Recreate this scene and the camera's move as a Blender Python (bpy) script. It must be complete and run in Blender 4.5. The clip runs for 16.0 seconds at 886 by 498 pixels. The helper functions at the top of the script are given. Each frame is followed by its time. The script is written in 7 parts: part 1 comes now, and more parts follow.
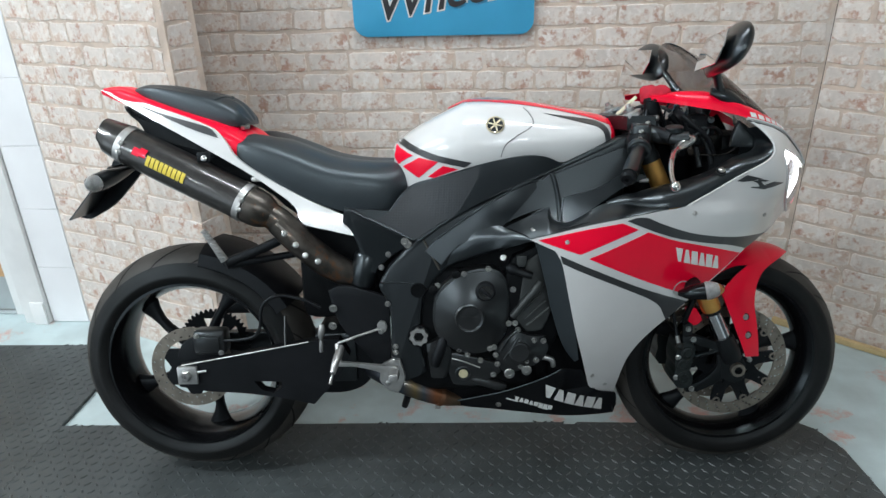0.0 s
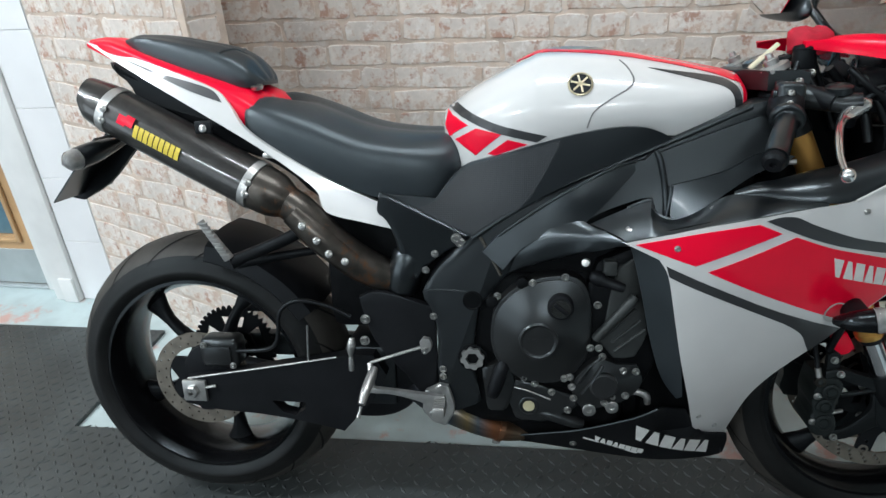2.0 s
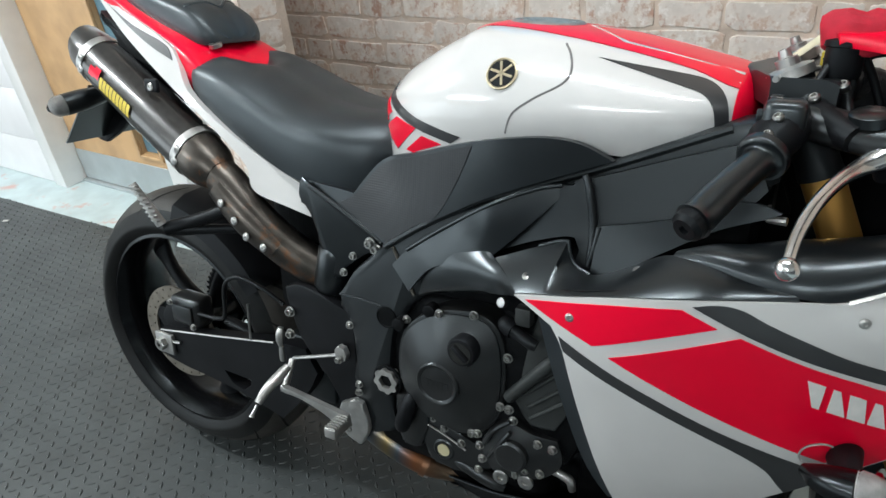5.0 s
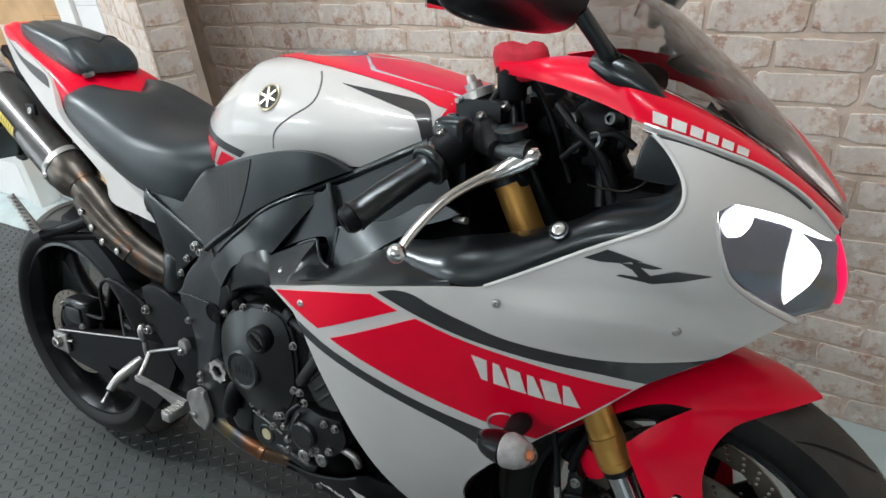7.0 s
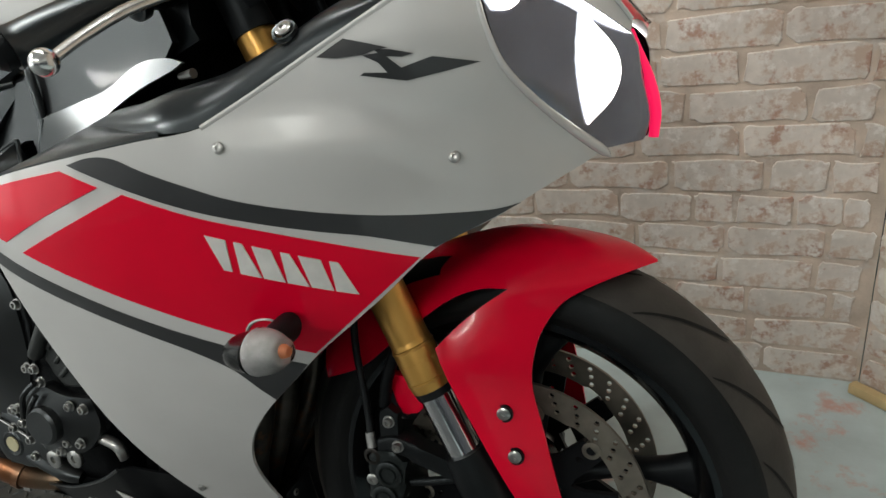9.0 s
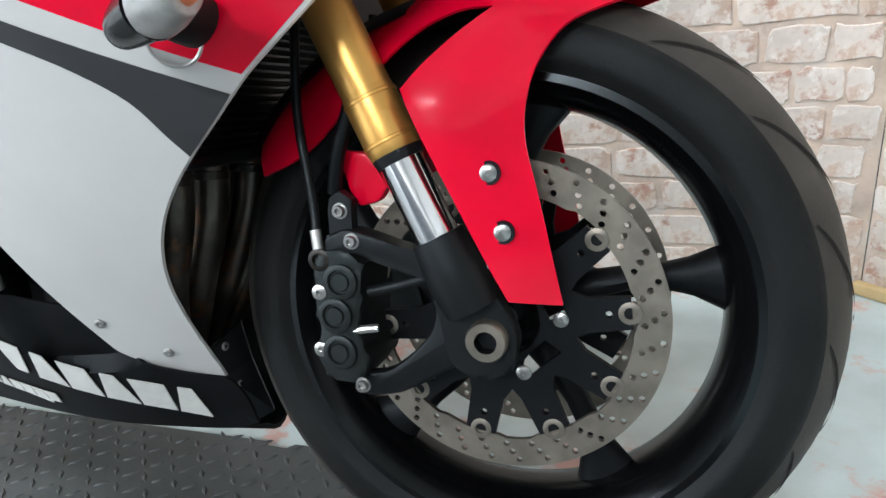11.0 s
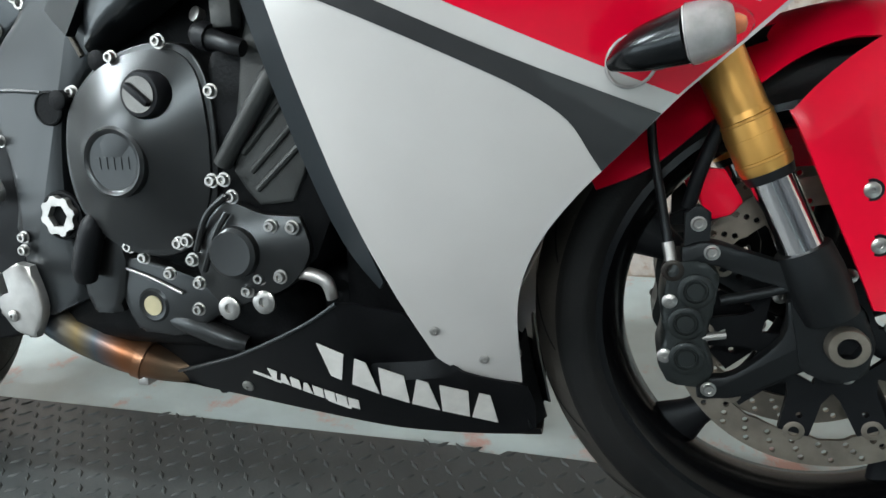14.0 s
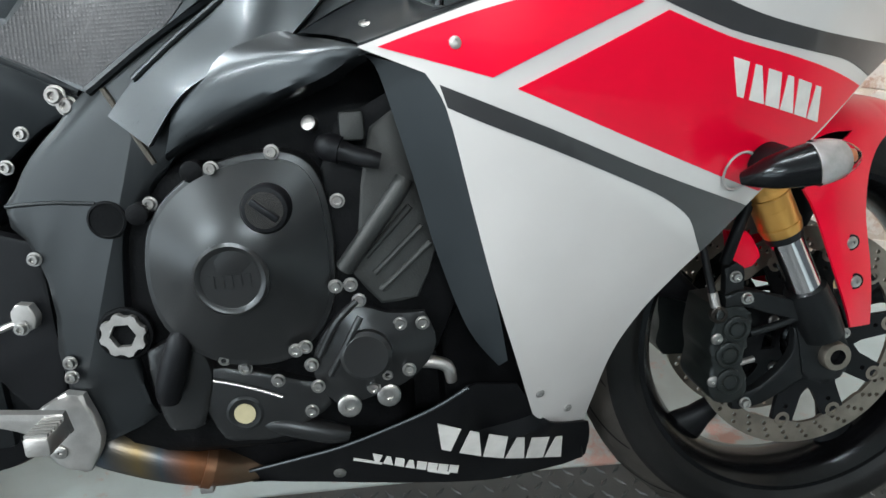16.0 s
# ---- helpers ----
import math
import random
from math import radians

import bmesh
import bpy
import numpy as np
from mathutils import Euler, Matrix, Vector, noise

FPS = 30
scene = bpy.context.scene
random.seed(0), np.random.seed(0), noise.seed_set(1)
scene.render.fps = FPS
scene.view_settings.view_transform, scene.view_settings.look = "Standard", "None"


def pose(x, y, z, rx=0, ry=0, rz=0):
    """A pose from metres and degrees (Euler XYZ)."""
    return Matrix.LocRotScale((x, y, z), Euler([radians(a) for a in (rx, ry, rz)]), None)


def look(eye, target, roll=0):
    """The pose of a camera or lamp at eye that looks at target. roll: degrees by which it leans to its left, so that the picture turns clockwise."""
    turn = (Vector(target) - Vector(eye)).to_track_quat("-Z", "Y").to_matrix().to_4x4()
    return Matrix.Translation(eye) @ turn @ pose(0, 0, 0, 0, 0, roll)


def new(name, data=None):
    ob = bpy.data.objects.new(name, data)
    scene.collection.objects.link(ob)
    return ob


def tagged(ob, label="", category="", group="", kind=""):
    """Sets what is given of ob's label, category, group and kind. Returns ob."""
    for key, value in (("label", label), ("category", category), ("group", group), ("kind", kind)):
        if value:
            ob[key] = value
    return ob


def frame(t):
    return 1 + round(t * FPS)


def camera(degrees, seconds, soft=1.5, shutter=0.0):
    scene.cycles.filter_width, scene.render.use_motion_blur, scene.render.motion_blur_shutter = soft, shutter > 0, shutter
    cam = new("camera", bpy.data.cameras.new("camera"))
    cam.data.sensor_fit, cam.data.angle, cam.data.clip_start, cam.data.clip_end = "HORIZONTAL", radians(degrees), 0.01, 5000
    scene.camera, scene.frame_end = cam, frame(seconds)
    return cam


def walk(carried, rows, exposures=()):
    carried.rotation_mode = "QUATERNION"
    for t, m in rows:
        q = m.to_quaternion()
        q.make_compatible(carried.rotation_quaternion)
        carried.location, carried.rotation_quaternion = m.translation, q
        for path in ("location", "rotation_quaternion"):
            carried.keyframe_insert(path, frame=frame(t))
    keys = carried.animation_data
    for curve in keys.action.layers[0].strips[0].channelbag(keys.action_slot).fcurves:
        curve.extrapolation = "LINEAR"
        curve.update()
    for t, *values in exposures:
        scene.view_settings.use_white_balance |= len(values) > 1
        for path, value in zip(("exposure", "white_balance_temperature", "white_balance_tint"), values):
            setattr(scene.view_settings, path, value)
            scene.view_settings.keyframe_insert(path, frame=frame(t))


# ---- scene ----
cam = camera(67.7, 16.0)
PATH = [
    (0, (0.792, 0.62, 1.333), (0.63, 2.435, 0.507), -1.7),
    (0.5, (0.764, 0.737, 1.31), (0.585, 2.519, 0.419), -2.7),
    (1, (0.732, 0.84, 1.287), (0.531, 2.601, 0.361), -3.2),
    (1.5, (0.723, 0.929, 1.262), (0.505, 2.69, 0.338), -3.2),
    (2, (0.773, 0.993, 1.252), (0.406, 2.721, 0.315), -3.7),
    (2.5, (0.872, 1.076, 1.247), (0.228, 2.714, 0.296), -4.4),
    (3, (0.933, 1.137, 1.239), (0.147, 2.691, 0.255), -4.4),
    (3.2, (0.954, 1.161, 1.237), (0.128, 2.685, 0.24), -4.4),
    (5.3, (1.268, 1.425, 1.213), (0.219, 2.773, 0.172), -6.4),
    (5.5, (1.329, 1.437, 1.215), (0.235, 2.749, 0.174), -6.3),
    (6, (1.435, 1.455, 1.208), (0.282, 2.722, 0.175), -7.0),
    (6.5, (1.508, 1.472, 1.213), (0.378, 2.79, 0.22), -6.9),
    (7, (1.569, 1.492, 1.207), (0.494, 2.88, 0.249), -7.1),
    (7.5, (1.617, 1.506, 1.188), (0.509, 2.893, 0.266), -7.6),
    (8, (1.647, 1.537, 1.141), (0.532, 2.935, 0.246), -7.9),
    (8.5, (1.666, 1.57, 1.047), (0.62, 3.06, 0.219), -8.4),
    (9, (1.635, 1.608, 0.916), (0.802, 3.228, 0.09), -8.1),
    (9.5, (1.606, 1.624, 0.816), (0.871, 3.279, -0.033), -7.2),
    (10, (1.58, 1.641, 0.731), (0.858, 3.319, -0.083), -7.9),
    (10.2, (1.583, 1.638, 0.703), (0.87, 3.331, -0.089), -8.0),
    (12.3, (1.536, 1.599, 0.579), (0.771, 3.289, -0.166), -4.2),
    (12.5, (1.522, 1.588, 0.586), (0.749, 3.289, -0.126), -4.5),
    (13, (1.455, 1.551, 0.613), (0.651, 3.248, -0.075), -4.7),
    (13.5, (1.354, 1.52, 0.638), (0.632, 3.261, -0.03), -3.9),
    (14, (1.253, 1.485, 0.667), (0.609, 3.225, -0.08), -5.2),
    (14.5, (1.171, 1.457, 0.694), (0.648, 3.236, -0.057), -5.1),
    (15, (1.081, 1.443, 0.734), (0.756, 3.255, -0.047), -3.9),
    (15.5, (1.009, 1.421, 0.78), (0.857, 3.249, -0.019), -2.4),
    (16, (0.918, 1.421, 0.807), (0.959, 3.24, -0.023), -2.5),
]
walk(cam, [(t, look(eye, target, roll)) for t, eye, target, roll in PATH],
     exposures=[(0, -0.05, 6450, 10), (3.0, -0.06, 6500, 10), (5.5, 0.08, 6800, 11), (7.0, -0.04, 6850, 12), (8.0, -0.03, 6900, 12), (8.6, -0.02, 7050, 12), (9.0, -0.08, 7400, 12), (9.3, 0.48, 7150, 13), (9.55, 1.0, 6900, 14), (10.0, 1.22, 6600, 14),
                (11.0, 1.12, 6600, 13), (12.5, 1.08, 6700, 10), (13.5, 0.78, 6750, 10), (14.5, 0.74, 6850, 12), (15.0, 0.80, 6850, 12), (16, 0.76, 6850, 13)])

# ---- light ----
world = bpy.data.worlds.new("world")
scene.world = world
world.use_nodes = True
world.node_tree.nodes["Background"].inputs["Color"].default_value = (0.9, 0.95, 1.0, 1)
world.node_tree.nodes["Background"].inputs["Strength"].default_value = 0.05


def ceiling_lamp(x, y, z, sx, sy, power):
    data = bpy.data.lights.new("tube_light", "AREA")
    data.shape, data.size, data.size_y, data.energy = "RECTANGLE", sx, sy, power
    data.color = (0.872, 0.955, 1.0)
    ob = new("tube_light", data)
    ob.matrix_world = pose(x, y, z)
    return ob


LAMPS = [(0.8, 2.0, 22), (-1.9, 1.25, 84), (1.2, -1.3, 62), (-2.0, -0.9, 76)]
for lx, ly, watts in LAMPS:
    ceiling_lamp(lx, ly, 2.595, 1.5, 0.08, watts)

# daylight lamps in unseen, added windows in the corner behind and to the left
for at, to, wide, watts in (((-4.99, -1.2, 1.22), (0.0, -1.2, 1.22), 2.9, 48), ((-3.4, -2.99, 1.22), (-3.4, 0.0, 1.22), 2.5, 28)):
    daylight = bpy.data.lights.new("added_window_light", "AREA")
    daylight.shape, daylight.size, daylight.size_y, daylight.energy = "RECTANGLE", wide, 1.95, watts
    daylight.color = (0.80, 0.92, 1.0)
    new("added_window_light", daylight).matrix_world = look(at, to)

# ---- materials ----
def material(name, color, rough=0.5, metal=0.0, coat=0.0, vary=0.12, scale=25.0, bump=0.0, fine=250.0, second=None, amount=0.5, random_tint=0.0):
    """A painted, cast or moulded surface: base colour with broad and fine variation, and fine relief."""
    m = bpy.data.materials.new(name)
    m.use_nodes = True
    nt = m.node_tree
    b = nt.nodes["Principled BSDF"]
    coord = nt.nodes.new("ShaderNodeTexCoord")
    broad = nt.nodes.new("ShaderNodeTexNoise")
    broad.inputs["Scale"].default_value, broad.inputs["Detail"].default_value = scale, 6
    grain = nt.nodes.new("ShaderNodeTexNoise")
    grain.inputs["Scale"].default_value, grain.inputs["Detail"].default_value = fine, 4
    for n in (broad, grain):
        nt.links.new(coord.outputs["Object"], n.inputs["Vector"])
    ramp = nt.nodes.new("ShaderNodeValToRGB")
    lo = [c * (1 - vary) for c in color]
    hi = [min(1, c * (1 + vary)) for c in color]
    ramp.color_ramp.elements[0].position, ramp.color_ramp.elements[1].position = 0.35, 0.65
    ramp.color_ramp.elements[0].color, ramp.color_ramp.elements[1].color = (*lo, 1), (*hi, 1)
    nt.links.new(broad.outputs["Fac"], ramp.inputs["Fac"])
    out = ramp.outputs["Color"]
    if second:
        spots = nt.nodes.new("ShaderNodeTexNoise")
        spots.inputs["Scale"].default_value, spots.inputs["Detail"].default_value = scale * 0.6, 8
        spots.inputs["Roughness"].default_value = 0.7
        nt.links.new(coord.outputs["Object"], spots.inputs["Vector"])
        cut = nt.nodes.new("ShaderNodeMapRange")
        cut.inputs["From Min"].default_value, cut.inputs["From Max"].default_value = 1 - amount, 1 - amount + 0.08
        nt.links.new(spots.outputs["Fac"], cut.inputs["Value"])
        mix = nt.nodes.new("ShaderNodeMix")
        mix.data_type = "RGBA"
        nt.links.new(cut.outputs["Result"], mix.inputs["Factor"])
        nt.links.new(out, mix.inputs["A"])
        mix.inputs["B"].default_value = (*second, 1)
        out = mix.outputs["Result"]
    if random_tint:
        info = nt.nodes.new("ShaderNodeObjectInfo")
        hue = nt.nodes.new("ShaderNodeHueSaturation")
        span = nt.nodes.new("ShaderNodeMapRange")
        span.inputs["To Min"].default_value, span.inputs["To Max"].default_value = 1 - random_tint, 1 + random_tint
        nt.links.new(info.outputs["Random"], span.inputs["Value"])
        nt.links.new(span.outputs["Result"], hue.inputs["Value"])
        nt.links.new(out, hue.inputs["Color"])
        out = hue.outputs["Color"]
    nt.links.new(out, b.inputs["Base Color"])
    rr = nt.nodes.new("ShaderNodeMapRange")
    rr.inputs["To Min"].default_value, rr.inputs["To Max"].default_value = max(0.03, rough * 0.95), min(1, rough * 1.05)
    nt.links.new(grain.outputs["Fac"], rr.inputs["Value"])
    nt.links.new(rr.outputs["Result"], b.inputs["Roughness"])
    b.inputs["Metallic"].default_value = metal
    b.inputs["Coat Weight"].default_value, b.inputs["Coat Roughness"].default_value = coat, 0.04
    if bump:
        bp = nt.nodes.new("ShaderNodeBump")
        bp.inputs["Strength"].default_value, bp.inputs["Distance"].default_value = bump, 0.002
        nt.links.new(grain.outputs["Fac"], bp.inputs["Height"])
        nt.links.new(bp.outputs["Normal"], b.inputs["Normal"])
    return m


def glass(name, color, rough=0.02, ior=1.45):
    m = bpy.data.materials.new(name)
    m.use_nodes = True
    b = m.node_tree.nodes["Principled BSDF"]
    b.inputs["Base Color"].default_value = (*color, 1)
    b.inputs["Roughness"].default_value, b.inputs["IOR"].default_value = rough, ior
    b.inputs["Transmission Weight"].default_value = 1
    return m


def glow(name, color, strength):
    m = bpy.data.materials.new(name)
    m.use_nodes = True
    b = m.node_tree.nodes["Principled BSDF"]
    b.inputs["Base Color"].default_value = (*color, 1)
    b.inputs["Emission Color"].default_value = (*color, 1)
    b.inputs["Emission Strength"].default_value = strength
    return m


WHITE = material("white_pearl_paint", (0.66, 0.66, 0.655), 0.22, 0.0, 1.0, 0.03, 8, 0.0, 900)
RED = material("red_paint", (0.88, 0.0018, 0.032), 0.30, 0.0, 0.22, 0.05, 10, 0.0, 900)
GREY = material("dark_grey_stripe", (0.032, 0.034, 0.037), 0.35, 0.0, 0.4, 0.08, 20)
LETTER = material("white_lettering", (0.74, 0.74, 0.72), 0.4, 0, 0, 0.06, 60)
PLASTIC = material("black_satin_plastic", (0.0045, 0.0054, 0.0064), 0.28, 0, 0.10, 0.15, 20, 0.0, 900)
MATT = material("black_matt_plastic", (0.005, 0.005, 0.006), 0.48, 0, 0, 0.3, 15, 0.1, 500)
FRAME = material("black_frame_paint", (0.0045, 0.0050, 0.0058), 0.38, 0.0, 0.06, 0.15, 14, 0.0, 900)
CAST = material("black_engine_casting", (0.017, 0.017, 0.0172), 0.32, 0.25, 0.0, 0.15, 18, 0.03, 500)
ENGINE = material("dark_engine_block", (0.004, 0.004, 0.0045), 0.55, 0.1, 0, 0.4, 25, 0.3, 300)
VINYL = material("seat_vinyl", (0.020, 0.025, 0.029), 0.38, 0, 0, 0.15, 12, 0.12, 900)
GRIPM = material("grip_texture", (0.021, 0.025, 0.029), 0.42, 0, 0, 0.10, 12, 0.25, 1200)
RUB = material("tyre_rubber", (0.0085, 0.0082, 0.008), 0.55, 0, 0, 0.35, 9, 0.2, 350)
TREADM = material("dusty_tread_rubber", (0.034, 0.031, 0.027), 0.62, 0, 0, 0.3, 14, 0.25, 350)
FORKB = material("black_fork_casting", (0.0055, 0.006, 0.0065), 0.46, 0.0, 0.0, 0.2, 18, 0.03, 500)
# the shade in the tyre sipes, put into a near-black strip colour
SIPE_SHADE = material("sipe_shade_strip", (0.002, 0.002, 0.002), 0.95)
RIM = material("gloss_black_rim", (0.003, 0.003, 0.0035), 0.20, 0, 0.0, 0.3, 10)
GOLD = material("gold_anodised", (0.80, 0.44, 0.12), 0.36, 0.85, 0.15, 0.05, 12, 0.0, 900)
CHROME = material("chrome", (0.75, 0.76, 0.78), 0.12, 1.0, 0, 0.04, 30)
CHROMED = material("dark_polished_cap", (0.15, 0.15, 0.145), 0.22, 1.0, 0, 0.1, 60)
ALU = material("worn_aluminium", (0.50, 0.50, 0.49), 0.38, 0.9, 0, 0.15, 40, 0.15, 500)
LEVER = material("polished_aluminium", (0.74, 0.75, 0.75), 0.2, 1.0, 0.1, 0.05, 60)
REFLECT = material("silver_reflector", (0.44, 0.44, 0.435), 0.35, 0.25, 0.2, 0.25, 60)
BADGE = material("pale_brass", (0.55, 0.48, 0.33), 0.35, 0.7, 0.1, 0.08, 60)
# lamp light on the red plastic edge, put in as a glow of its own
LITRED = glow("red_edge_glow", (0.9, 0.01, 0.10), 0.9)
CALIPER = material("dark_caliper_paint", (0.0075, 0.0092, 0.0086), 0.46, 0.0, 0.05, 0.3, 30, 0.1, 500)
STEEL = material("bolt_steel", (0.46, 0.46, 0.45), 0.30, 1.0, 0, 0.15, 120)
DISC = material("brake_disc_steel", (0.26, 0.235, 0.20), 0.42, 0.85, 0, 0.18, 35, 0.1, 700)
CARBON = material("carbon_can", (0.02, 0.019, 0.018), 0.32, 0.1, 0.7, 0.3, 60)
TITAN = material("heat_tinted_titanium", (0.10, 0.09, 0.08), 0.35, 0.9, 0, 0.35, 25, 0.1, 300, (0.22, 0.11, 0.06), 0.47)
PIPE = material("dark_exhaust_steel", (0.026, 0.023, 0.020), 0.38, 0.5, 0, 0.4, 18)
GREYCAST = material("grey_engine_casting", (0.040, 0.045, 0.045), 0.5, 0.35, 0, 0.2, 22, 0.15, 400)
SEAM = material("worn_weld_seam", (0.075, 0.070, 0.060), 0.45, 0.5, 0, 0.35, 90, 0.3, 500)
HEAT = material("heat_tinted_pipe", (0.10, 0.10, 0.10), 0.34, 0.85, 0, 0.3, 30, 0.1, 300)
heat = HEAT.node_tree
along_x = heat.nodes.new("ShaderNodeSeparateXYZ")
heat.links.new(next(n for n in heat.nodes if n.bl_idname == "ShaderNodeTexCoord").outputs["Object"], along_x.inputs["Vector"])
span = heat.nodes.new("ShaderNodeMapRange")
span.inputs["From Min"].default_value, span.inputs["From Max"].default_value = 0.50, 0.72
heat.links.new(along_x.outputs["X"], span.inputs["Value"])
tint = heat.nodes.new("ShaderNodeValToRGB")
for k, (at, tone) in enumerate(((0.0, (0.05, 0.055, 0.065)), (0.25, (0.075, 0.10, 0.13)), (0.42, (0.20, 0.15, 0.075)), (0.52, (0.09, 0.11, 0.13)), (0.66, (0.30, 0.12, 0.055)), (0.85, (0.22, 0.15, 0.10)))):
    if k > 1:
        tint.color_ramp.elements.new(at)
    tint.color_ramp.elements[k].position = at
    tint.color_ramp.elements[k].color = (*tone, 1)
heat.links.new(span.outputs["Result"], tint.inputs["Fac"])
heat.links.new(tint.outputs["Color"], heat.nodes["Principled BSDF"].inputs["Base Color"])
YELLOW = material("yellow_lettering", (0.68, 0.52, 0.05), 0.45, 0, 0, 0.06, 60)
SCREEN = glass("smoked_screen", (0.42, 0.40, 0.40), 0.03, 1.2)
LENS = glass("clear_lens", (0.97, 0.97, 0.98), 0.02, 1.12)
AMBER = material("amber_bulb", (0.62, 0.20, 0.09), 0.3)
LAMPDARK = material("blue_grey_reflector", (0.22, 0.25, 0.32), 0.16, 0.8, 0.5, 0.2, 10)
LAMPON = glow("lit_lamp", (1.0, 1.0, 1.0), 6.0)
MIRRORM = material("mirror_glass", (0.8, 0.81, 0.82), 0.04, 1.0, 0, 0.01)
CABLE = material("rubber_hose", (0.008, 0.008, 0.009), 0.4)
TEALDASH = material("dash_glass", (0.02, 0.025, 0.03), 0.08, 0, 1.0)

BRICK = material("whitewashed_brick", (0.665, 0.598, 0.545), 0.85, 0, 0, 0.10, 32, 0.25, 140, (0.56, 0.425, 0.345), 0.49, 0.07)
nt = BRICK.node_tree
bsdf = nt.nodes["Principled BSDF"]
soft = bsdf.inputs["Base Color"].links[0].from_socket
coord = nt.nodes.new("ShaderNodeTexCoord")
for scale, level, tone in ((55.0, 0.595, (0.45, 0.27, 0.205)), (90.0, 0.59, (0.75, 0.70, 0.66))):
    # bare red patches, and flakes of thick whitewash
    spots = nt.nodes.new("ShaderNodeTexNoise")
    spots.inputs["Scale"].default_value, spots.inputs["Detail"].default_value, spots.inputs["Roughness"].default_value = scale * 0.4, 9, 0.68
    nt.links.new(coord.outputs["Object"], spots.inputs["Vector"])
    info = nt.nodes.new("ShaderNodeObjectInfo")
    shift = nt.nodes.new("ShaderNodeVectorMath")
    shift.operation = "ADD"
    nt.links.new(coord.outputs["Object"], shift.inputs[0])
    nt.links.new(info.outputs["Location"], shift.inputs[1])
    nt.links.new(shift.outputs["Vector"], spots.inputs["Vector"])
    cut = nt.nodes.new("ShaderNodeMapRange")
    cut.inputs["From Min"].default_value, cut.inputs["From Max"].default_value = level - 0.04, level + 0.05
    nt.links.new(spots.outputs["Fac"], cut.inputs["Value"])
    mix = nt.nodes.new("ShaderNodeMix")
    mix.data_type = "RGBA"
    nt.links.new(cut.outputs["Result"], mix.inputs["Factor"])
    nt.links.new(soft, mix.inputs["A"])
    mix.inputs["B"].default_value = (*tone, 1)
    soft = mix.outputs["Result"]
nt.links.new(soft, bsdf.inputs["Base Color"])
MORTAR = material("tan_mortar", (0.585, 0.475, 0.395), 0.9, 0, 0, 0.18, 14, 0.6, 160, (0.62, 0.55, 0.50), 0.46)
FLOORP = material("worn_floor_paint", (0.455, 0.545, 0.555), 0.4, 0, 0, 0.10, 9, 0.15, 90, (0.53, 0.33, 0.29), 0.435)
MATM = material("rubber_mat", (0.045, 0.052, 0.053), 0.44, 0, 0, 0.18, 6, 0.15, 200)
SHADEW = material("dark_panel_paint", (0.06, 0.066, 0.075), 0.5, 0, 0, 0.08, 4, 0.1, 60)
PLASTER = material("white_wall_paint", (0.74, 0.74, 0.73), 0.6, 0, 0, 0.04, 4, 0.1, 60)
TILE = material("white_glazed_panel", (0.76, 0.76, 0.77), 0.3, 0, 0, 0.03, 6, 0.05, 60)
GLOSSW = material("white_gloss_woodwork", (0.76, 0.76, 0.75), 0.3, 0, 0, 0.04, 10)
CEIL = material("ceiling_paint", (0.78, 0.78, 0.77), 0.8, 0, 0, 0.03, 3)
OAK = material("oak_veneer", (0.50, 0.31, 0.155), 0.45, 0, 0.1, 0.15, 7, 0.1, 120)
KICK = material("brushed_kick_plate", (0.44, 0.48, 0.49), 0.4, 0.5, 0, 0.08, 8)
PANE = material("obscured_pane", (0.10, 0.19, 0.24), 0.08, 0.0, 0.6, 0.3, 5)
PINE = material("pine_strip", (0.58, 0.43, 0.22), 0.5, 0, 0, 0.15, 12)
SIGNB = material("sky_blue_sign", (0.055, 0.36, 0.60), 0.45, 0, 0, 0.05, 6)
BLACKINK = material("black_print", (0.02, 0.02, 0.022), 0.5)
DUST = material("paper_scrap", (0.6, 0.6, 0.58), 0.8)
for m, level in ((RUB, 0.22), (MATT, 0.22), (ENGINE, 0.12), (CAST, 0.72), (FRAME, 0.62), (PLASTIC, 0.8), (RIM, 0.35), (VINYL, 0.75), (CABLE, 0.3), (RED, 0.2), (FORKB, 0.3), (CALIPER, 0.4)):
    # moulded blacks differ in their sheen; its bluish light is put in as tint
    m.node_tree.nodes["Principled BSDF"].inputs["Specular IOR Level"].default_value = level
    m.node_tree.nodes["Principled BSDF"].inputs["Specular Tint"].default_value = (0.82, 0.94, 1.0, 1)
MATM.node_tree.nodes["Principled BSDF"].inputs["IOR"].default_value = 1.48
dots = GRIPM.node_tree.nodes.new("ShaderNodeTexVoronoi")
dots.inputs["Scale"].default_value, dots.inputs["Randomness"].default_value = 260, 0
GRIPM.node_tree.links.new(next(n for n in GRIPM.node_tree.nodes if n.bl_idname == "ShaderNodeTexCoord").outputs["Object"], dots.inputs["Vector"])
relief = next(n for n in GRIPM.node_tree.nodes if n.bl_idname == "ShaderNodeBump")
relief.inputs["Strength"].default_value = 0.3
GRIPM.node_tree.links.new(dots.outputs["Distance"], relief.inputs["Height"])

# ---- building tools ----
from mathutils.bvhtree import BVHTree
from mathutils.geometry import delaunay_2d_cdt


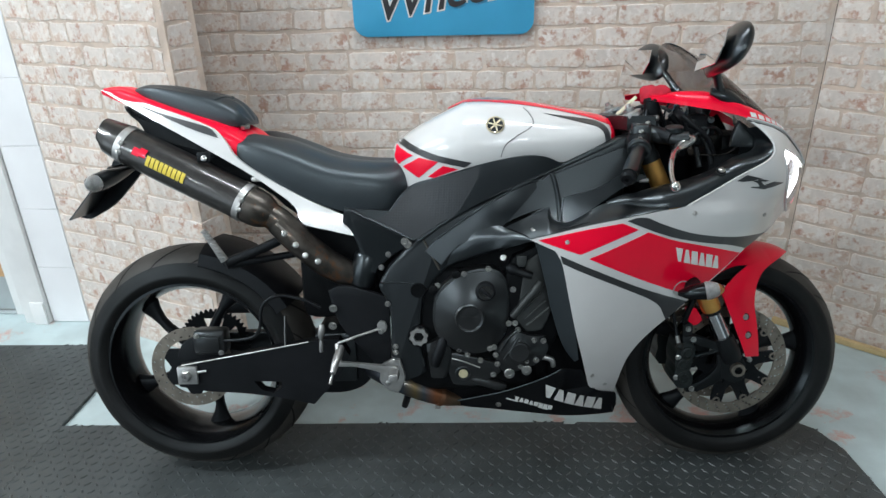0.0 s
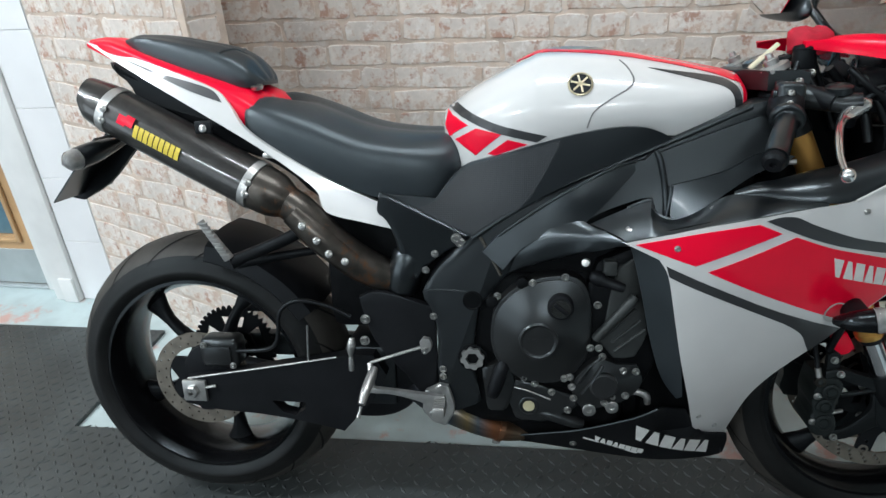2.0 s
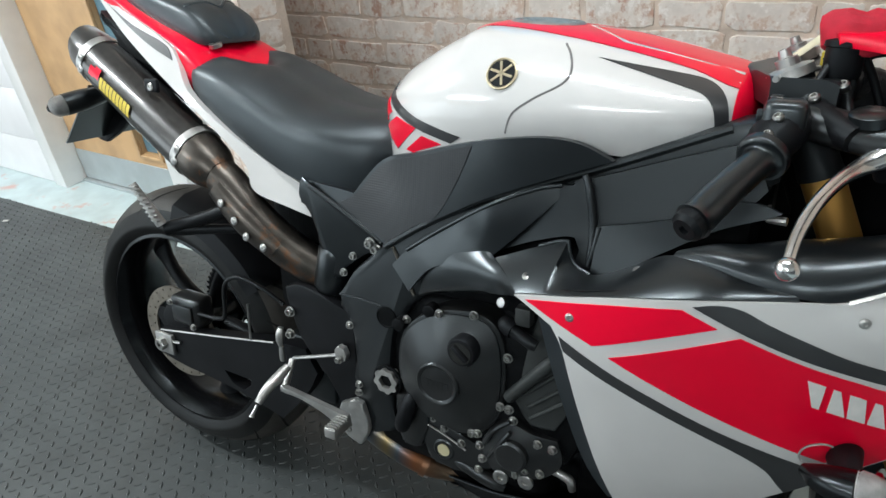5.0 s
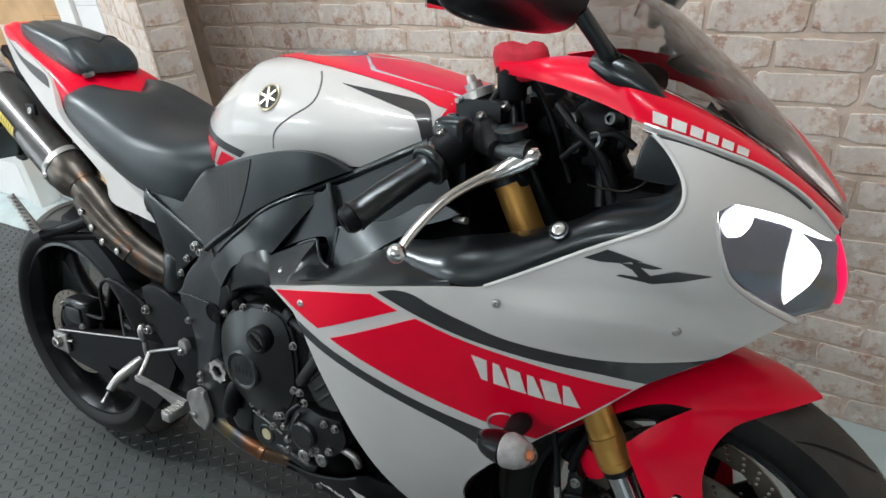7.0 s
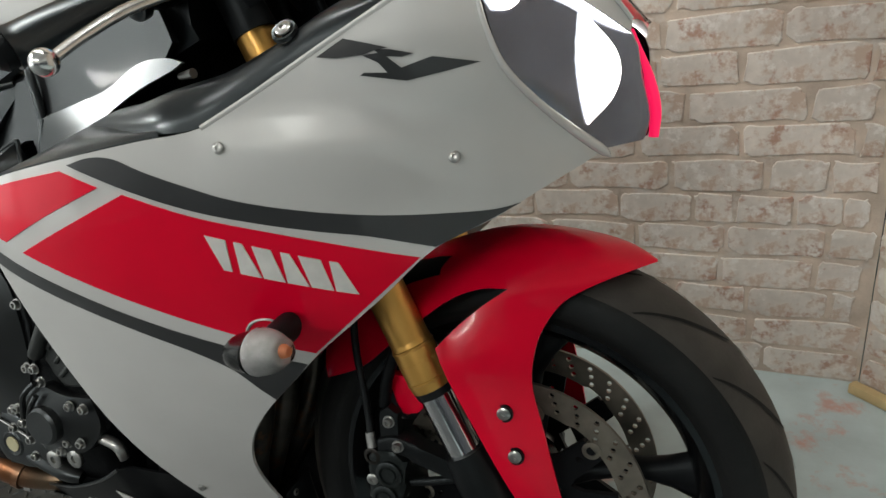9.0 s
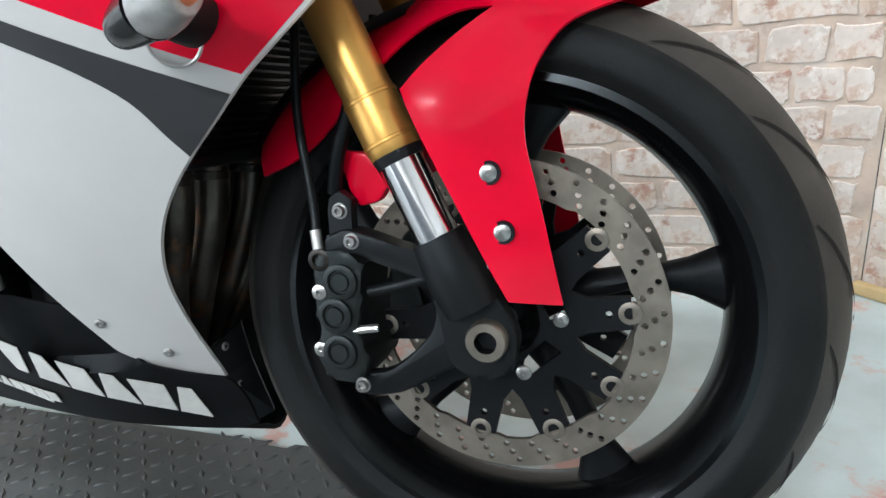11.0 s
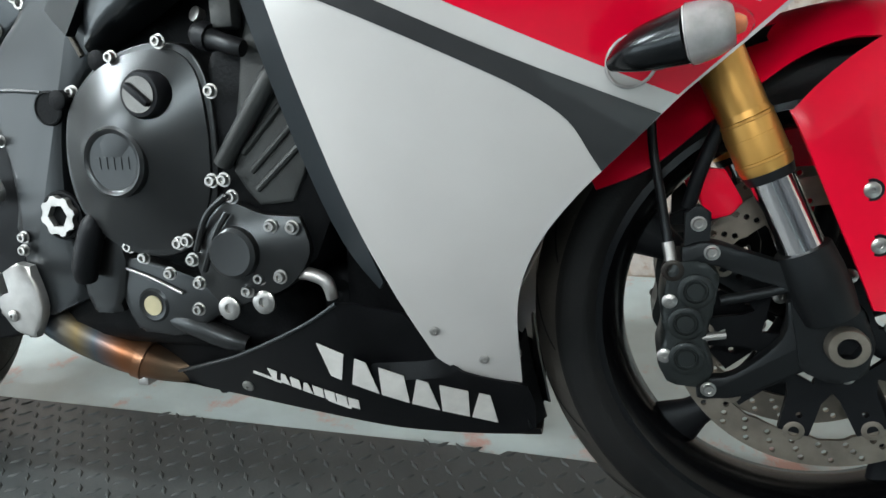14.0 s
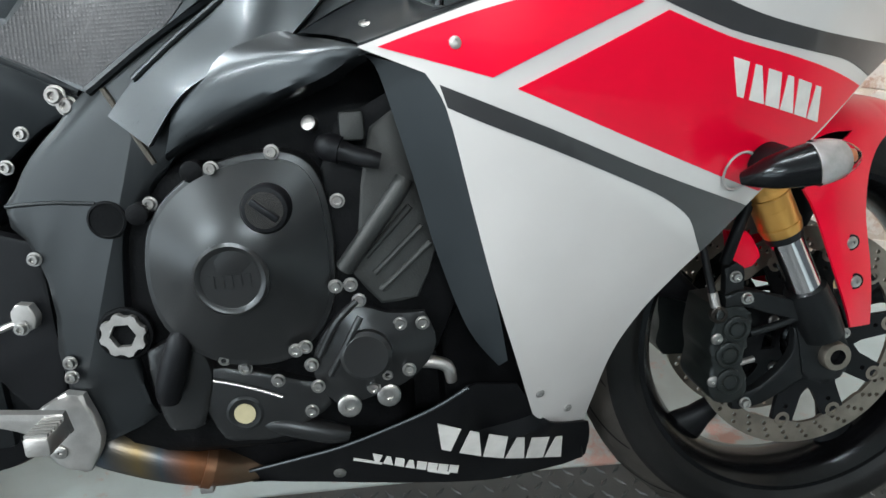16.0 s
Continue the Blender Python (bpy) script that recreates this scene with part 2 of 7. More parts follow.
def part(name, bm, mat, parent=None, label="", smooth=True):
    """Links a bmesh as one mesh object under a thing or a part."""
    bmesh.ops.recalc_face_normals(bm, faces=bm.faces)
    me = bpy.data.meshes.new(name)
    bm.to_mesh(me)
    bm.free()
    if smooth:
        me.shade_smooth()
        me.set_sharp_from_angle(angle=radians(38))
    me.materials.append(mat)
    ob = new(name, me)
    ob.parent = parent
    return tagged(ob, label) if label else ob


def same_mesh(ob, name, parent, m):
    """Another object on the mesh of ob."""
    o = new(name, ob.data)
    o.parent = parent
    o.matrix_basis = m
    return o


def box(a, b, bevel=0.0, segments=2):
    bm = bmesh.new()
    bmesh.ops.create_cube(bm, size=1)
    for v in bm.verts:
        v.co = Vector([(a[i] + b[i]) / 2 + v.co[i] * (b[i] - a[i]) for i in range(3)])
    if bevel:
        bmesh.ops.bevel(bm, geom=bm.edges[:], offset=bevel, segments=segments, affect="EDGES", profile=0.5)
    return bm


def smooth_line(pts, closed=True, n=5, corner=40):
    """A Catmull-Rom line through the points; turns sharper than the corner angle stay corners."""
    P = [Vector(p) for p in pts]
    N = len(P)
    def sharp(i):
        if not closed and i in (0, N - 1):
            return True
        a, b = P[i] - P[i - 1], P[(i + 1) % N] - P[i]
        return a.length < 1e-9 or b.length < 1e-9 or math.degrees(a.angle(b)) > corner
    out = []
    for i in range(N if closed else N - 1):
        p1, p2 = P[i], P[(i + 1) % N]
        p0 = P[i - 1] if (closed or i) else p1
        p3 = P[(i + 2) % N] if (closed or i + 2 < N) else p2
        m1 = (p2 - p1) * 0.6 if sharp(i) else (p2 - p0) * 0.5
        m2 = (p2 - p1) * 0.6 if sharp((i + 1) % N) else (p3 - p1) * 0.5
        L = (p2 - p1).length
        m1 = m1 * min(1, 1.5 * L / max(m1.length, 1e-9))
        m2 = m2 * min(1, 1.5 * L / max(m2.length, 1e-9))
        for k in range(n):
            t = k / n
            out.append((2*t**3 - 3*t*t + 1) * p1 + (t**3 - 2*t*t + t) * m1 + (3*t*t - 2*t**3) * p2 + (t**3 - t*t) * m2)
    if not closed:
        out.append(P[-1])
    return out


def inside(p, poly):
    r, j = False, len(poly) - 1
    for i in range(len(poly)):
        a, b = poly[i], poly[j]
        if (a[1] > p[1]) != (b[1] > p[1]) and p[0] < (b[0] - a[0]) * (p[1] - a[1]) / (b[1] - a[1]) + a[0]:
            r = not r
        j = i
    return r


def mesh2d(outline, step, holes=()):
    """Triangles that fill an outline, with holes, on an even grid."""
    loops = [[(p[0], p[1]) for p in outline]] + [[(p[0], p[1]) for p in h] for h in holes]
    verts, edges = [], []
    for lp in loops:
        k = len(verts)
        verts += lp
        edges += [(k + i, k + (i + 1) % len(lp)) for i in range(len(lp))]
    if step:
        A = np.array(loops[0])
        lo, hi = A.min(0), A.max(0)
        for i in range(int((hi[0] - lo[0]) / step) + 1):
            for j in range(int((hi[1] - lo[1]) / step) + 1):
                q = (lo[0] + (i + 0.5 + 0.25 * (j % 2)) * step, lo[1] + (j + 0.5) * step)
                if inside(q, loops[0]) and np.hypot(*(A - q).T).min() > step * 0.35 and not any(inside(q, h) for h in loops[1:]):
                    verts.append(q)
    v, _, f, *_ = delaunay_2d_cdt([Vector(q) for q in verts], edges, [], 0, 1e-6)
    keep = []
    for t in f:
        c = sum((Vector(v[i]) for i in t), Vector((0, 0))) / len(t)
        if inside(c, loops[0]) and not any(inside(c, h) for h in loops[1:]):
            keep.append(t)
    return [tuple(q) for q in v], keep


def thicken(co, faces, inner):
    """A closed sheet: outer points co, inner points, and a rim along the open edges."""
    bm = bmesh.new()
    a = [bm.verts.new(c) for c in co]
    b = [bm.verts.new(c) for c in inner]
    count = {}
    for t in faces:
        bm.faces.new([a[i] for i in t])
        bm.faces.new([b[i] for i in reversed(t)])
        for i in range(len(t)):
            e = (t[i], t[(i + 1) % len(t)])
            count[e] = count.get(e, 0) + 1
    for (i, j) in count:
        if (j, i) not in count:
            bm.faces.new((a[j], a[i], b[i], b[j]))
    loose = [v for v in bm.verts if not v.link_faces]
    bmesh.ops.delete(bm, geom=loose, context="VERTS")
    return bm


def rbf(points):
    """A smooth width over (x, z) through the given (x, z, width)."""
    P = np.array(points, float)
    n = len(P)
    def k(r):
        return r * r * np.log(r + 1e-12)
    A = np.zeros((n + 3, n + 3))
    A[:n, :n] = k(np.hypot(P[:, None, 0] - P[None, :, 0], P[:, None, 1] - P[None, :, 1])) + 1e-4 * np.eye(n)
    A[:n, n], A[:n, n + 1:] = 1, P[:, :2]
    A[n:, :n] = A[:n, n:].T
    c = np.linalg.solve(A, np.r_[P[:, 2], 0, 0, 0])
    return lambda x, z: float((k(np.hypot(P[:, 0] - x, P[:, 1] - z)) * c[:n]).sum() + c[n] + c[n + 1] * x + c[n + 2] * z)


def shell(outline, width, thick=0.004, side=-1, step=0.018, lift=0.0, n=5, corner=40, holes=()):
    """A panel over an outline in (x, z), standing out from the middle plane by width(x, z)."""
    line = smooth_line([(*p, 0) for p in outline], True, n, corner) if n > 1 else [(*p, 0) for p in outline]
    v, f = mesh2d(line, step, holes)
    w = [width(*q) + lift for q in v]
    return thicken([(q[0], side * d, q[1]) for q, d in zip(v, w)], f, [(q[0], side * (d - thick), q[1]) for q, d in zip(v, w)])


def plate(outline, y0, y1, bevel=0.003, n=4, corner=40, holes=()):
    """A flat plate: an outline in (x, z) between two depths, its edges rounded."""
    line = smooth_line([(*p, 0) for p in outline], True, n, corner) if n > 1 else [(*p, 0) for p in outline]
    if holes:
        v, f = mesh2d(line, 0, holes)
        return thicken([(q[0], y0, q[1]) for q in v], f, [(q[0], y1, q[1]) for q in v])
    bm = bmesh.new()
    a = [bm.verts.new((p[0], y0, p[1])) for p in line]
    face = bm.faces.new(a)
    ext = bmesh.ops.extrude_face_region(bm, geom=[face])
    for g in ext["geom"]:
        if isinstance(g, bmesh.types.BMVert):
            g.co.y = y1
    if bevel:
        es = [e for e in bm.edges if abs(e.verts[0].co.y - e.verts[1].co.y) < 1e-7 and abs(e.verts[0].co.y - y0) < 1e-7]
        bmesh.ops.bevel(bm, geom=es, offset=bevel, segments=2, affect="EDGES", profile=0.5)
    return bm


def tube(path, radius, segs=14, n=6, caps=True, flat=1.0):
    """A round bar or hose along a smooth path; radius: one number, or one for each point of the path."""
    rs = radius if isinstance(radius, (list, tuple)) else [radius] * len(path)
    line = smooth_line([Vector((*p, r)) for p, r in zip(path, rs)], False, n, 75)
    bm = bmesh.new()
    rings, up = [], None
    for i, q in enumerate(line):
        a, b = line[max(0, i - 1)].to_3d(), line[min(len(line) - 1, i + 1)].to_3d()
        d = (b - a).normalized()
        if up is None:
            up = d.orthogonal().normalized()
        up = (up - d * up.dot(d)).normalized()
        s = d.cross(up)
        rings.append([bm.verts.new(q.to_3d() + (up * math.cos(t) + s * math.sin(t) * flat) * q[3]) for t in (2 * math.pi * k / segs for k in range(segs))])
    for r0, r1 in zip(rings, rings[1:]):
        for k in range(segs):
            bm.faces.new((r0[k], r0[(k + 1) % segs], r1[(k + 1) % segs], r1[k]))
    if caps:
        bm.faces.new(rings[0][::-1])
        bm.faces.new(rings[-1])
    return bm


def lathe(profile, centre=(0, 0, 0), axis=(0, 1, 0), segs=48, closed=False):
    """A turned body: profile points (radius, along) round an axis through the centre."""
    ax = Vector(axis).normalized()
    u = ax.orthogonal().normalized()
    if abs(ax.y) > 0.99:
        u = Vector((1, 0, 0))
    w = ax.cross(u)
    c = Vector(centre)
    bm = bmesh.new()
    rings = []
    for r, h in profile:
        if r < 1e-6:
            rings.append([bm.verts.new(c + ax * h)])
        else:
            rings.append([bm.verts.new(c + ax * h + (u * math.cos(t) + w * math.sin(t)) * r) for t in (2 * math.pi * k / segs for k in range(segs))])
    pairs = list(zip(rings, rings[1:])) + ([(rings[-1], rings[0])] if closed else [])
    for a, b in pairs:
        for k in range(segs):
            j = (k + 1) % segs
            if len(a) == 1 and len(b) == 1:
                continue
            if len(a) == 1:
                bm.faces.new((a[0], b[j], b[k]))
            elif len(b) == 1:
                bm.faces.new((a[k], a[j], b[0]))
            else:
                bm.faces.new((a[k], a[j], b[j], b[k]))
    return bm


def loft(sections, caps=True, closed=True):
    """A skin over rings of equally many points."""
    bm = bmesh.new()
    R = [[bm.verts.new(p) for p in s] for s in sections]
    m = len(R[0])
    for a, b in zip(R, R[1:]):
        for k in range(m if closed else m - 1):
            j = (k + 1) % m
            bm.faces.new((a[k], a[j], b[j], b[k]))
    if caps and closed:
        bm.faces.new(R[0][::-1])
        bm.faces.new(R[-1])
    return bm


def body(stations, half, n=4):
    """A body that mirrors about the middle plane: stations (x, top, width, widest, bottom), joined smoothly;
    half(top, width, widest, bottom) gives the right half of a cross-section from the top middle to the bottom middle."""
    st = smooth_line([Vector(s[:4]) for s in stations], False, n, 80)
    low = smooth_line([Vector((s[0], s[4], 0)) for s in stations], False, n, 80)
    rings = []
    for s, l in zip(st, low):
        h = half(s[1], s[2], s[3], l[1])
        right = [Vector((s[0], -y, z)) for y, z in h]
        left = [Vector((s[0], y, z)) for y, z in h[-2:0:-1]]
        rings.append(right + left)
    return loft(rings)


def bvh(ob):
    return BVHTree.FromPolygons([v.co.copy() for v in ob.data.vertices], [tuple(p.vertices) for p in ob.data.polygons])


def decal(outline, tree, lift=0.0012, step=0.012, n=5, corner=40, top=False, thick=0.0006):
    """A thin printed film laid on a body, cast from the right side in (x, z) or from above in (x, y)."""
    line = smooth_line([(*p, 0) for p in outline], True, n, corner) if n > 1 else [(*p, 0) for p in outline]
    v, f = mesh2d(line, step)
    co, inner, last = [], [], None
    for q in v:
        o, d = (Vector((q[0], q[1], 3)), Vector((0, 0, -1))) if top else (Vector((q[0], -2, q[1])), Vector((0, 1, 0)))
        hit, nrm, *_ = tree.ray_cast(o, d)
        if hit is None:
            hit, nrm, *_ = tree.find_nearest(Vector((q[0], q[1], 1.0)) if top else Vector((q[0], -0.2, q[1])))
        if nrm.dot(d) > 0:
            nrm = -nrm
        co.append(hit + nrm * lift)
        inner.append(hit + nrm * (lift - thick))
    return thicken(co, f, inner)


def circle(cx, cz, r, n=16, start=0.0):
    return [(cx + r * math.cos(start + 2 * math.pi * k / n), cz + r * math.sin(start + 2 * math.pi * k / n)) for k in range(n)]


def aim(pos, axis):
    """A pose at pos whose z points along axis."""
    return Matrix.Translation(pos) @ Vector(axis).to_track_quat("Z", "Y").to_matrix().to_4x4()


def bolt_mesh(r):
    """A socket-head cap screw along z with a hexagon hole, its head standing on z = 0."""
    bm = lathe([(r * 1.35, 0), (r * 1.35, r * 0.12), (r, r * 0.14), (r, r * 0.95), (r * 0.9, r * 1.1), (r * 0.52, r * 1.1), (r * 0.5, r * 0.45), (0, r * 0.45)], axis=(0, 0, 1), segs=14)
    return bm


# ---- the room ----
BACK = 2.93
tagged(part("floor", box((-5.0, -3.0, -0.12), (4.0, 3.6, 0.0)), FLOORP), kind="structure", label="pale grey painted concrete floor with red scuffs", category="floor")


def room_wall(name, a, b, height=2.7, thick=0.12, mat=PLASTER, label="white painted wall"):
    """A plain wall whose face runs from a to b in plan."""
    d = Vector((b[0] - a[0], b[1] - a[1], 0))
    n = Vector((-d.y, d.x, 0)).normalized() * thick
    A, B = Vector((*a, 0)), Vector((*b, 0))
    bm = bmesh.new()
    lo = [bm.verts.new(p) for p in (A, B, B + n, A + n)]
    hi = [bm.verts.new(p + Vector((0, 0, height))) for p in (A, B, B + n, A + n)]
    bm.faces.new(lo[::-1])
    bm.faces.new(hi)
    for i in range(4):
        bm.faces.new((lo[i], lo[(i + 1) % 4], hi[(i + 1) % 4], hi[i]))
    return tagged(part(name, bm, mat, smooth=False), kind="structure", label=label, category="wall")


wall_back = room_wall("wall_back", (-0.60, BACK), (1.86, BACK), mat=MORTAR, label="whitewashed brick wall with tan mortar")
wall_panel_left = room_wall("wall_panel_left", (-0.845, 2.815), (-0.165, 2.545), thick=0.12, mat=MORTAR, label="whitewashed brick side panel set at an angle")
wall_panel_right = room_wall("wall_panel_right", (1.862, BACK), (3.70, 1.52), mat=MORTAR, label="whitewashed brick side panel set at an angle")
room_wall("wall_left", (-5.0, 2.78), (-2.042, 2.80), label="white painted block wall")


def window_wall(name, a, b, a1, b1, sill=0.2, head=2.24):
    """A wall from a to b in plan with a window from a1 to b1 along it, counted in metres from a."""
    A, d = Vector(a), (Vector(b) - Vector(a)).normalized()
    p, q = A + d * a1, A + d * b1
    room_wall(name, a, p)
    room_wall(name, q, b)
    room_wall(name, p, q, sill)
    room_wall(name, p, q, 2.70 - head).location.z = head
    # unseen window, added as a source for the bluish sheen on black parts
    w = tagged(new("added_window_1"), kind="structure", label="unseen wide shop window added to let in bluish daylight", category="window")
    L = b1 - a1
    for u0, u1, z0, z1 in ((0, 0.06, sill, head), (L - 0.06, L, sill, head), (L / 2 - 0.03, L / 2 + 0.03, sill + 0.06, head - 0.06), (0.06, L - 0.06, sill, sill + 0.06), (0.06, L - 0.06, head - 0.06, head)):
        part("window_frame", box((u0, 0.03, z0), (u1, 0.09, z1), 0.004), GLOSSW, w)
    for u0, u1 in ((0.06, L / 2 - 0.03), (L / 2 + 0.03, L - 0.06)):
        part("pane", box((u0, 0.057, sill + 0.06), (u1, 0.063, head - 0.06)), LENS, w).visible_shadow = False
    w.matrix_world = Matrix.Translation((p.x, p.y, 0)) @ pose(0, 0, 0, 0, 0, math.degrees(math.atan2(d.y, d.x)))


window_wall("wall_west", (-5.0, -3.0), (-5.0, 2.78), 0.3, 3.3)
room_wall("wall_east", (3.70, 1.52), (3.70, -3.0))
# unseen dark panels, added so glossy parts reflect less light from low down
tagged(part("dark_panel_east", box((3.68, -2.98, 0.0), (3.698, 1.40, 1.55), 0.004), SHADEW), kind="structure", label="unseen dark grey panel added to darken reflections", category="wall panel")
window_wall("wall_south", (3.70, -3.0), (-5.0, -3.0), 5.8, 8.4)
tagged(part("dark_panel_south", box((-2.05, -2.998, 0.0), (3.67, -2.98, 1.55), 0.004), SHADEW), kind="structure", label="unseen dark grey panel added to darken reflections", category="wall panel")
room_wall("wall_over_door", (-2.04, 2.90), (-0.86, 2.90), 0.62, 0.12).location.z = 2.08
tagged(part("ceiling", box((-5.1, -3.1, 2.70), (3.9, 3.6, 2.82)), CEIL), kind="structure", label="white painted ceiling", category="ceiling")
tagged(part("door_lobby", box((-2.1, 3.10, 0.0), (-0.80, 3.16, 2.70)), PLASTER), kind="structure", label="plain wall behind the door", category="wall")

# white tiled pier between door frame and brick panel
pier = tagged(part("wall_pier", box((-1.0, 2.815, 0.0), (-0.845, 2.99, 2.70)), PLASTER), kind="structure", label="white tiled pier beside the door", category="wall")
for k in range(11):
    part("tile", box((-0.998, 2.811, 0.003 + 0.2425 * k), (-0.847, 2.8148, 0.2435 + 0.2425 * k), 0.0015, 1), TILE, pier)

# tiles of the white wall beyond the door
wl = bpy.data.objects["wall_left"]
for r in range(11):
    top = 0.2435 + 0.2525 * (r - 0.12)
    part("tile", plate([(-4.98, max(0.003, top - 0.2505)), (-2.046, max(0.003, top - 0.2505)), (-2.046, min(2.69, top)), (-4.98, min(2.69, top))], -0.0045, 0.0, 0.0015, 1), TILE, wl).matrix_basis = Matrix.Translation((-2.042, 2.799, 0)) @ pose(0, 0, 0, 0, 0, math.degrees(math.atan2(0.02, 2.958))) @ Matrix.Translation((2.042, 0, 0))

# door with its frame
door_frame = tagged(new("door_frame"), kind="structure", label="white gloss painted door frame", category="door frame")
part("jamb", box((-1.105, 2.795, 0.0), (-1.002, 2.98, 2.08), 0.004), GLOSSW, door_frame)
part("stop", box((-1.19, 2.86, 0.0), (-1.107, 2.98, 2.06), 0.003), GLOSSW, door_frame)
part("jamb", box((-2.040, 2.775, 0.0), (-1.948, 2.98, 2.08), 0.004), GLOSSW, door_frame)
part("skirting_block", box((-1.06, 2.783, 0.0), (-1.004, 2.794, 0.10), 0.003), GLOSSW, door_frame)
part("head", box((-2.040, 2.795, 2.082), (-1.002, 2.98, 2.15), 0.004), GLOSSW, door_frame)
door = tagged(new("door_1"), kind="structure", label="closed oak veneer door with narrow glass pane and grey kick plate", category="door")
hole = [(-1.395, 0.215), (-1.265, 0.215), (-1.265, 0.905), (-1.395, 0.905)]
part("leaf", plate([(-1.945, 0.012), (-1.192, 0.012), (-1.192, 2.05), (-1.945, 2.05)], 2.885, 2.93, 0, 1, holes=[hole]), OAK, door, smooth=False)
part("kick_plate", box((-1.940, 2.880, 0.015), (-1.196, 2.8845, 0.165), 0.001, 1), KICK, door)
part("pane", box((-1.392, 2.905, 0.218), (-1.268, 2.911, 0.902)), PANE, door)
for a, b in (((-1.413, 2.872, 0.197), (-1.396, 2.884, 0.923)), ((-1.264, 2.872, 0.197), (-1.247, 2.884, 0.923)), ((-1.395, 2.872, 0.197), (-1.265, 2.884, 0.214)), ((-1.395, 2.872, 0.906), (-1.265, 2.884, 0.923))):
    part("bead", box(a, b, 0.003), OAK, door)
part("threshold", box((-1.947, 2.86, 0.0), (-1.192, 2.93, 0.011), 0.003), KICK, door)

# skirting strip of the angled brick panel
d = (Vector((3.70, 1.52, 0)) - Vector((1.862, BACK, 0))).normalized()
strip = tagged(part("trim", box((0.0, 0.0, 0.0), (2.2, 0.022, 0.022), 0.003), PINE), kind="structure", label="bare pine strip along the panel foot", category="trim")
strip.matrix_world = Matrix(((d.x, d.y, 0, 1.850), (d.y, -d.x, 0, 2.906), (0, 0, 1, 0.001), (0, 0, 0, 1)))

# rubber mats with raised bars
def mat_sheet(outline, z0=0.0005, z1=0.0125):
    bm = bmesh.new()
    f = bm.faces.new([bm.verts.new((*p, z0)) for p in outline])
    for g in bmesh.ops.extrude_face_region(bm, geom=[f])["geom"]:
        if isinstance(g, bmesh.types.BMVert):
            g.co.z = z1
    return bm


def mat_bars(outline, pitch, origin):
    """Lozenge bars, turned by turns, over the sheet's top."""
    A = np.array(outline)
    lo, hi = A.min(0), A.max(0)
    V, F = [], []
    for i in range(int((hi[0] - lo[0]) / pitch) + 1):
        for j in range(int((hi[1] - lo[1]) / pitch) + 1):
            p = (lo[0] + (i + 0.5) * pitch, lo[1] + (j + 0.5) * pitch)
            if p[1] < origin or not inside(p, outline):
                continue
            a = radians(45 if (i + j) % 2 else -45)
            c, s = math.cos(a), math.sin(a)
            k = len(V)
            for u, w, z in ((-.0125, 0, .0122), (0, -.0042, .0122), (.0125, 0, .0122), (0, .0042, .0122), (-.007, 0, .0148), (0, -.0018, .0150), (.007, 0, .0148), (0, .0018, .0150)):
                V.append((p[0] + u * c - w * s, p[1] + u * s + w * c, z))
            F += [(k, k+1, k+5, k+4), (k+1, k+2, k+6, k+5), (k+2, k+3, k+7, k+6), (k+3, k, k+4, k+7), (k+4, k+5, k+6, k+7)]
    bm = bmesh.new()
    vs = [bm.verts.new(v) for v in V]
    for f in F:
        bm.faces.new([vs[i] for i in f])
    return bm


MAT1 = [(-0.557, -2.4), (1.80, -2.4), (1.80, 2.00), (1.778, 2.17), (1.735, 2.255), (1.69, 2.288), (1.20, 2.262), (1.04, 2.258), (1.03, 2.247), (1.00, 2.247), (0.99, 2.255), (0.3, 2.218), (-0.557, 2.170)]
MAT2 = [(-4.6, -2.4), (-0.558, -2.4), (-0.558, 2.632), (-1.10, 2.612), (-4.6, 2.46)]
for outline, far, text in ((MAT1, 1.25, "dark grey rubber mat with raised bars under the motorcycle"), (MAT2, 1.5, "dark grey rubber mat with raised bars by the door")):
    mat = tagged(part("rubber_mat", mat_sheet(outline), MATM, smooth=False), text, "floor mat", "floor mats")
    tagged(part("raised_bar", mat_bars(outline, 0.0265, far), MATM, mat), kind="stuff")
scrap = tagged(part("paper_scrap", box((-0.012, -0.006, 0), (0.014, 0.007, 0.002), 0.0008), DUST), "small white scrap of paper lying on the mat", "litter")
scrap.matrix_world = pose(-1.86, 2.44, 0.0155, 0, 0, 25)

# sign on the wall
sign = tagged(new("wall_sign"), "blue rounded sign with black slanted lettering edged in white", "sign")
def round_rect(x0, z0, x1, z1, r):
    pts = []
    for cx, cz, a in ((x1 - r, z0 + r, -90), (x1 - r, z1 - r, 0), (x0 + r, z1 - r, 90), (x0 + r, z0 + r, 180)):
        pts += [(cx + r * math.cos(radians(a + 15 * k)), cz + r * math.sin(radians(a + 15 * k))) for k in range(7)]
    return pts
part("board", plate(round_rect(0.312, 1.072, 0.908, 1.56, 0.045), 2.905, 2.9125, 0.002, 1), SIGNB, sign)
